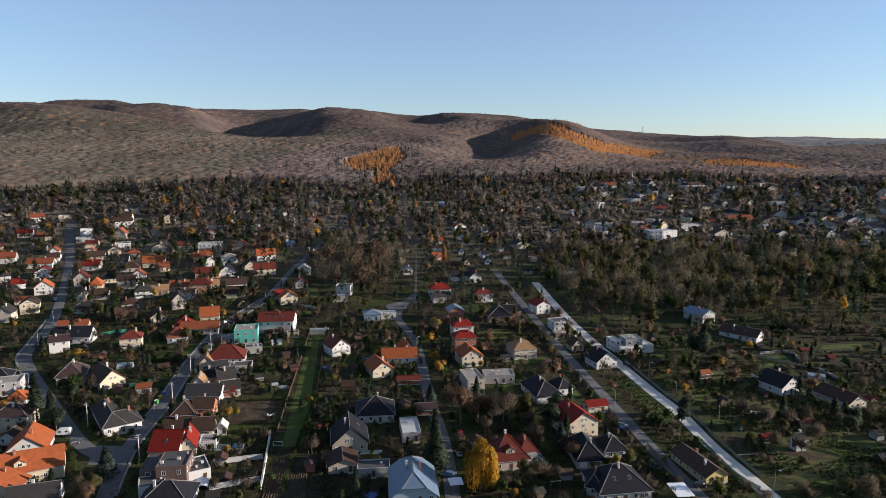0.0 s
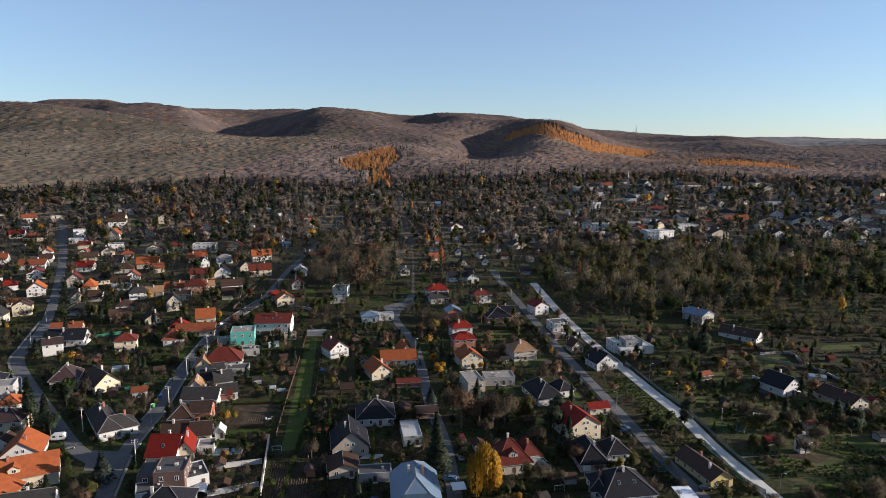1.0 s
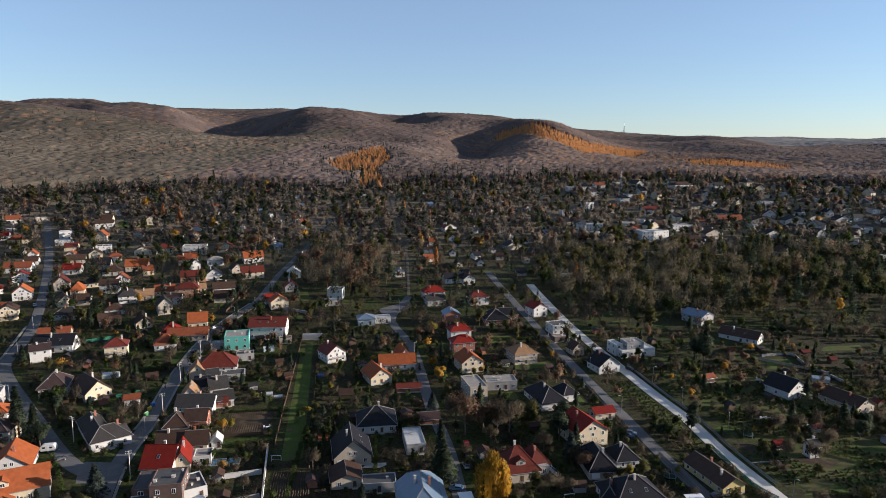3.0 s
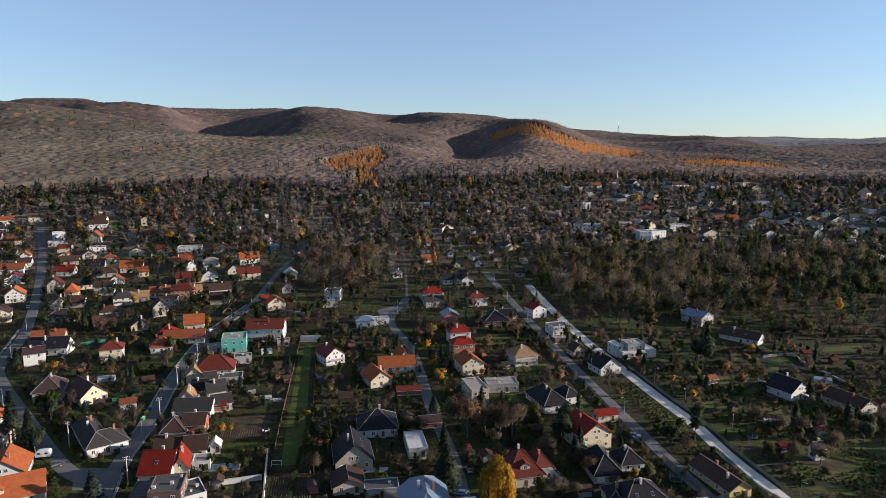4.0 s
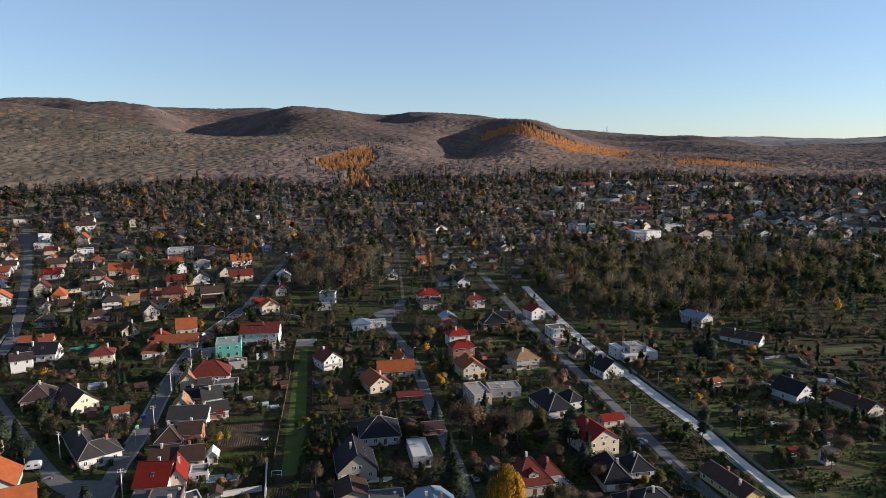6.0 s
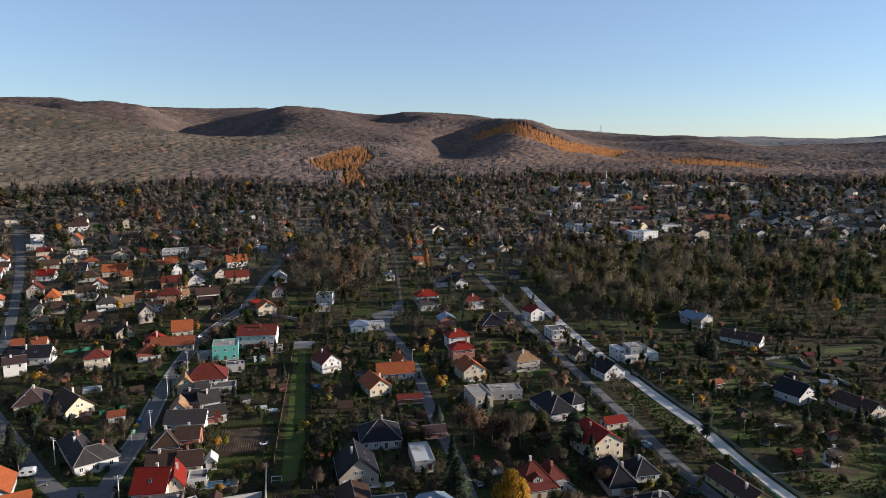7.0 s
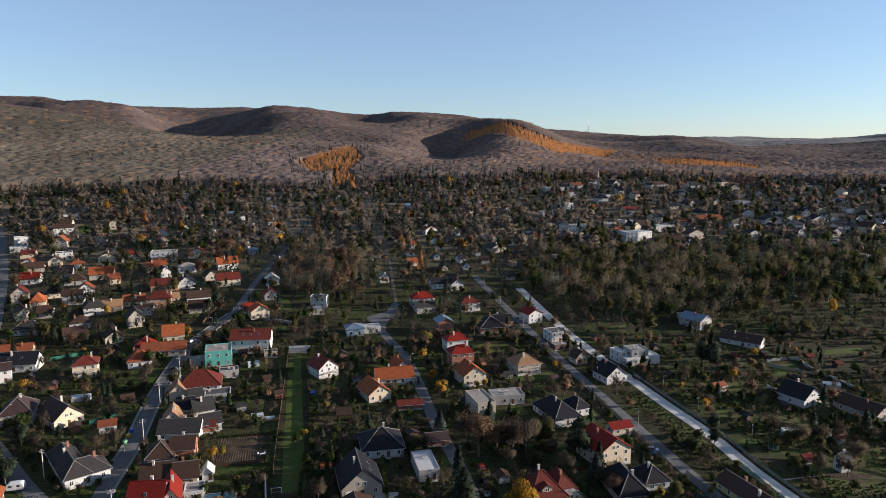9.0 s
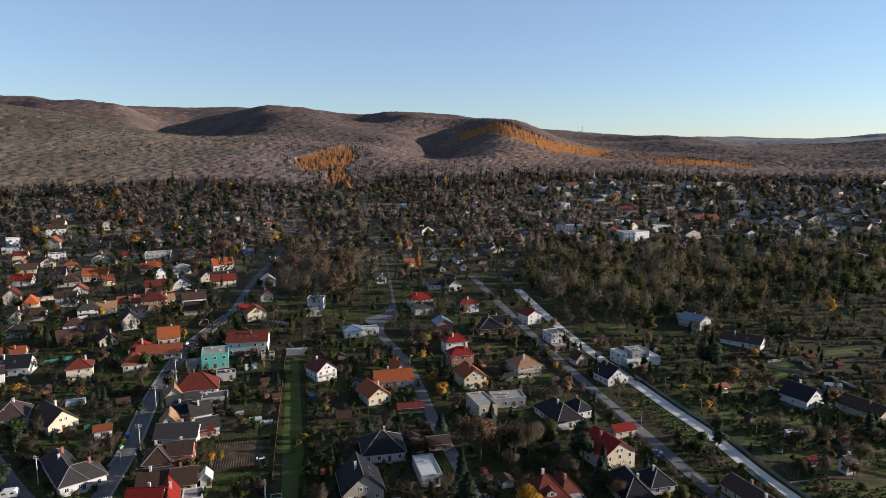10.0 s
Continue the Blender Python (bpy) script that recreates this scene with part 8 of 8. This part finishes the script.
# brown and green bushes that fill the near gardens
gx, gy = jitter_grid(-215, 100, 150, 240, 4.3, 81)
k = in_sight(gx, gy) & clear_of(gx, gy, 1.0, 0.8) & off_plots(gx, gy) & (lumps(gx, gy, 8, 2.2) + np.random.default_rng(82).normal(0, 0.12, len(gx)) > 0.44)
gx, gy = gx[k], gy[k]
rr = np.random.default_rng(83).uniform(0, 1, len(gx))
for n, (lo, hi, label, leaf, tall, wide) in enumerate(((0, 0.52, "tangled brown garden bushes and young fruit trees", L_BARE, 3.4, 3.8), (0.52, 0.78, "dark evergreen garden bushes", L_GREEN, 2.2, 2.8), (0.78, 1, "olive-brown garden bushes", L_OLIVE, 2.6, 3.0))):
    m = (rr >= lo) & (rr < hi)
    wood("garden_bushes", label, "bushes", gx[m], gy[m], tall, wide, leaf, 210, 0.17, seed=180 + n, under_base=0.03, vary=0.35)

# the gardens behind those, and low growth everywhere
gx, gy = jitter_grid(-330, 330, 232, 348, 5.2, 35)
k = in_sight(gx, gy) & clear_of(gx, gy, 1.6, 1.0) & off_plots(gx, gy) & (np.random.default_rng(36).uniform(0, 1, len(gx)) < np.where(gx > 105, np.where(lumps(gx, gy, 11, 3.0) > 0.40, 0.80, 0.15), 0.82))
gx, gy = gx[k], gy[k]
rr = np.random.default_rng(37).uniform(0, 1, len(gx))
for n, (lo, hi, nm, label, leaf, shape, tall, wide, cnt, size) in enumerate((
        (0.00, 0.30, "bare_trees", "bare brown fruit trees in the gardens", L_BARE, "round", 5.2, 5.0, 330, 0.24), (0.30, 0.52, "shrubs", "low brown garden shrubs", L_BARE, "round", 2.6, 3.2, 170, 0.22),
        (0.52, 0.70, "green_trees", "dark green shrubs and small trees in gardens", L_GREEN, "round", 3.6, 3.2, 260, 0.24), (0.70, 0.80, "olive_trees", "olive-brown small trees in gardens", L_OLIVE, "round", 4.8, 4.4, 320, 0.24),
        (0.80, 0.87, "rust_trees", "rust-brown small trees in gardens", L_RUST, "round", 5.0, 4.4, 320, 0.24), (0.87, 0.97, "conifers", "dark green spruces and thujas in gardens", L_SPRUCE, "cone", 6.5, 3.2, 300, 0.30),
        (0.97, 1.00, "golden_trees", "golden autumn trees in gardens", L_GOLD, "round", 4.6, 4.0, 300, 0.24))):
    m = (rr >= lo) & (rr < hi)
    wood(nm, label, "trees", gx[m], gy[m], tall, wide, leaf, cnt, size, shape, seed=140 + n, under_base=0.12, vary=0.3)
gx, gy = jitter_grid(-330, 330, 148, 348, 4.9, 38)
k = in_sight(gx, gy) & clear_of(gx, gy, 0.9, 0.6) & off_plots(gx, gy) & (lumps(gx, gy, 9, 0.7) + np.random.default_rng(39).normal(0, 0.12, len(gx)) > 0.45)
gx, gy = gx[k], gy[k]
rr = np.random.default_rng(40).uniform(0, 1, len(gx))
for n, (lo, hi, label, leaf) in enumerate(((0, 0.5, "dry brown weeds and low bushes", L_BARE), (0.5, 0.8, "low olive-green undergrowth", L_OLIVE), (0.8, 1, "low dark green bushes", L_GREEN))):
    m = (rr >= lo) & (rr < hi)
    wood("undergrowth", label, "bushes", gx[m], gy[m], 2.0, 3.2, leaf, 75 if n else 101, 0.21, seed=160 + n, under_base=0.0, vary=0.4)

# tall trees out of view at the right, added for their shadows on the orchard
gx, gy = jitter_grid(146, 262, 158, 300, 7.5, 91)
az = np.degrees(np.arctan2(gx, gy))
k = (az > 37) & (az < 47) & clear_of(gx, gy, 2.0, 2.0) & (np.random.default_rng(92).uniform(0, 1, len(gx)) < 0.75)
gx, gy = gx[k], gy[k]
wood("bare_trees", "tall bare trees out of view, added to shade the orchard", "trees", gx[::2], gy[::2], 12.0, 8.5, L_BARE, 420, 0.30, seed=191, under_base=0.15, vary=0.2)
wood("green_trees", "dark evergreen trees out of view, added to shade the orchard", "trees", gx[1::2], gy[1::2], 10.0, 7.0, L_GREEN, 380, 0.32, seed=192, under_base=0.1, vary=0.25)

# tufts of rough grass on the strip between the two roads and in the right-hand orchards
gx, gy = jitter_grid(70, 190, 150, 300, 1.5, 61)
k = clear_of(gx, gy, 0.4, 0.4) & (inside(gx, gy, [(71.9, 278.4), (84.1, 281.0), (90.3, 231.1), (78.4, 226.8)]) | inside(gx, gy, [(79, 226), (90, 230), (97, 185), (85, 180)]) | ((gx > 104) & (lumps(gx, gy, 7, 1.9) > 0.46)))
gx, gy = gx[k], gy[k]
m = np.random.default_rng(62).uniform(0, 1, len(gx)) < 0.6
wood("rough_grass", "tufts of rough olive-green grass and weeds", "grass", gx[m], gy[m], 0.7, 1.5, L_OLIVE, 24, 0.17, seed=171, under_base=0.0)
wood("rough_grass", "tufts of rough dark green grass", "grass", gx[~m], gy[~m], 0.6, 1.4, L_GREEN, 24, 0.17, seed=172, under_base=0.0)

# the slope behind: joined, region by region
gx, gy = jitter_grid(-480, 560, 330, 860, 5.4, 41)
rr = np.random.default_rng(43).uniform(0, 1, len(gx))
edge = gy < np.interp(gx, EDGE_X, EDGE_Y) + 25
k = in_sight(gx, gy) & edge & ((gy > 345) | (np.abs(gx) > 250)) & clear_of(gx, gy, 1.6, 1.2) & off_plots(gx, gy)
gx, gy, rr = gx[k], gy[k], rr[k]
cw, rw, dw = inside(gx, gy, CENTRE_WOOD), inside(gx, gy, RIGHT_WOOD), inside(gx, gy, DARK_WOOD)
village = (gx < -95) & (gy < 545)
suburb = (gx > 110) & (gy > 520)
keep = np.where(cw | rw | dw, 0.85, np.where(village, 0.50, np.where(suburb, 0.36, 0.46)))
k = np.random.default_rng(44).uniform(0, 1, len(gx)) < keep
gx, gy, rr, cw, rw, dw, village, suburb = [a[k] for a in (gx, gy, rr, cw, rw, dw, village, suburb)]
share = {  # region: shares of bare, rust, olive, green, conifer, gold
    "cw": (0.62, 0.22, 0.08, 0.03, 0.04, 0.01), "rw": (0.52, 0.03, 0.36, 0.06, 0.03, 0.00), "dw": (0.22, 0.02, 0.36, 0.30, 0.10, 0.00),
    "village": (0.38, 0.06, 0.14, 0.26, 0.13, 0.03), "suburb": (0.54, 0.05, 0.16, 0.14, 0.10, 0.01), "mid": (0.62, 0.06, 0.14, 0.08, 0.09, 0.01)}
region = np.where(cw, "cw", np.where(rw, "rw", np.where(dw, "dw", np.where(village, "village", np.where(suburb, "suburb", "mid")))))
cum = np.array([np.cumsum(share[r]) for r in region])
kind = (rr[:, None] > cum).sum(1).clip(0, 5)
tallwood = cw | rw | dw
far = gy > 520
for n, (nm, label, leaf, shape, tall, wide) in enumerate((
        ("bare_trees", "leafless brown garden and copse trees", L_BARE, "round", 7.0, 6.6), ("rust_trees", "rust-brown autumn trees between houses", L_RUST, "round", 7.5, 5.5),
        ("olive_trees", "olive-brown trees keeping some leaves", L_OLIVE, "round", 7.0, 5.6), ("green_trees", "dark green garden trees and shrubs", L_GREEN, "round", 5.2, 4.6),
        ("conifers", "dark green spruces and pines between houses", L_SPRUCE, "cone", 11.5, 6.2), ("golden_trees", "golden autumn trees between houses", L_GOLD, "round", 7.0, 5.0))):
    for part_, suffix, m, scale_, cnt, size in ((0, "", (kind == n) & ~far & ~tallwood, 1.08, 180, 0.36), (1, "", (kind == n) & ~far & tallwood, 1.5, 310, 0.35), (2, "", (kind == n) & far, 1.25, 95, 0.62)):
        if m.sum() > 3:
            wood(nm, label + (" in dense copses", " in tall woods", " on the upper slope")[part_], "trees", gx[m], gy[m], tall * scale_, wide * scale_, (leaf, L_COPSE, L_GREYTWIG)[part_] if leaf is L_BARE else leaf, cnt, size, shape, seed=50 + n * 3 + part_, under_base=0.02 if part_ == 2 else 0.1, soft=1.1 if part_ == 2 else 0.6, vary=0.36)


# ---- masts on the hills ----
def lattice_mast(x, y, tall, label):
    """Four leaning legs with cross bracing, and a thin antenna on top."""
    top = new("transmitter_mast")
    top.matrix_basis = pose(x, y, on_ground(x, y))
    w0, w1 = tall * 0.06, tall * 0.012
    for sx_ in (-1, 1):
        for sy_ in (-1, 1):
            under(top, "leg", raw("leg", *tube([(sx_ * w0, sy_ * w0, -2), (sx_ * w1, sy_ * w1, tall * 0.7)], 0.28, 0.2, 4), M_STEEL))
    for k in range(7):
        t0, t1 = k / 7, (k + 1) / 7
        a, b = w0 + (w1 - w0) * t0, w0 + (w1 - w0) * t1
        for q in range(4):
            c, s = (1, 0, -1, 0)[q], (0, 1, 0, -1)[q]
            p0 = (a * (c - s), a * (s + c), tall * 0.7 * t0)
            p1 = (b * (c + s), b * (s - c), tall * 0.7 * t1)
            under(top, "brace", raw("brace", *tube([p0, p1], 0.14, sides=3), M_STEEL))
    under(top, "antenna", raw("antenna", *tube([(0, 0, tall * 0.68), (0, 0, tall)], 0.3, 0.12, 5), M_STEEL))
    tagged(top, label, "mast")


lattice_mast(792, 2648, 72, "tall grey lattice transmitter mast on the ridge")
lattice_mast(215, 749, 26, "slim grey lattice mast among hillside houses")
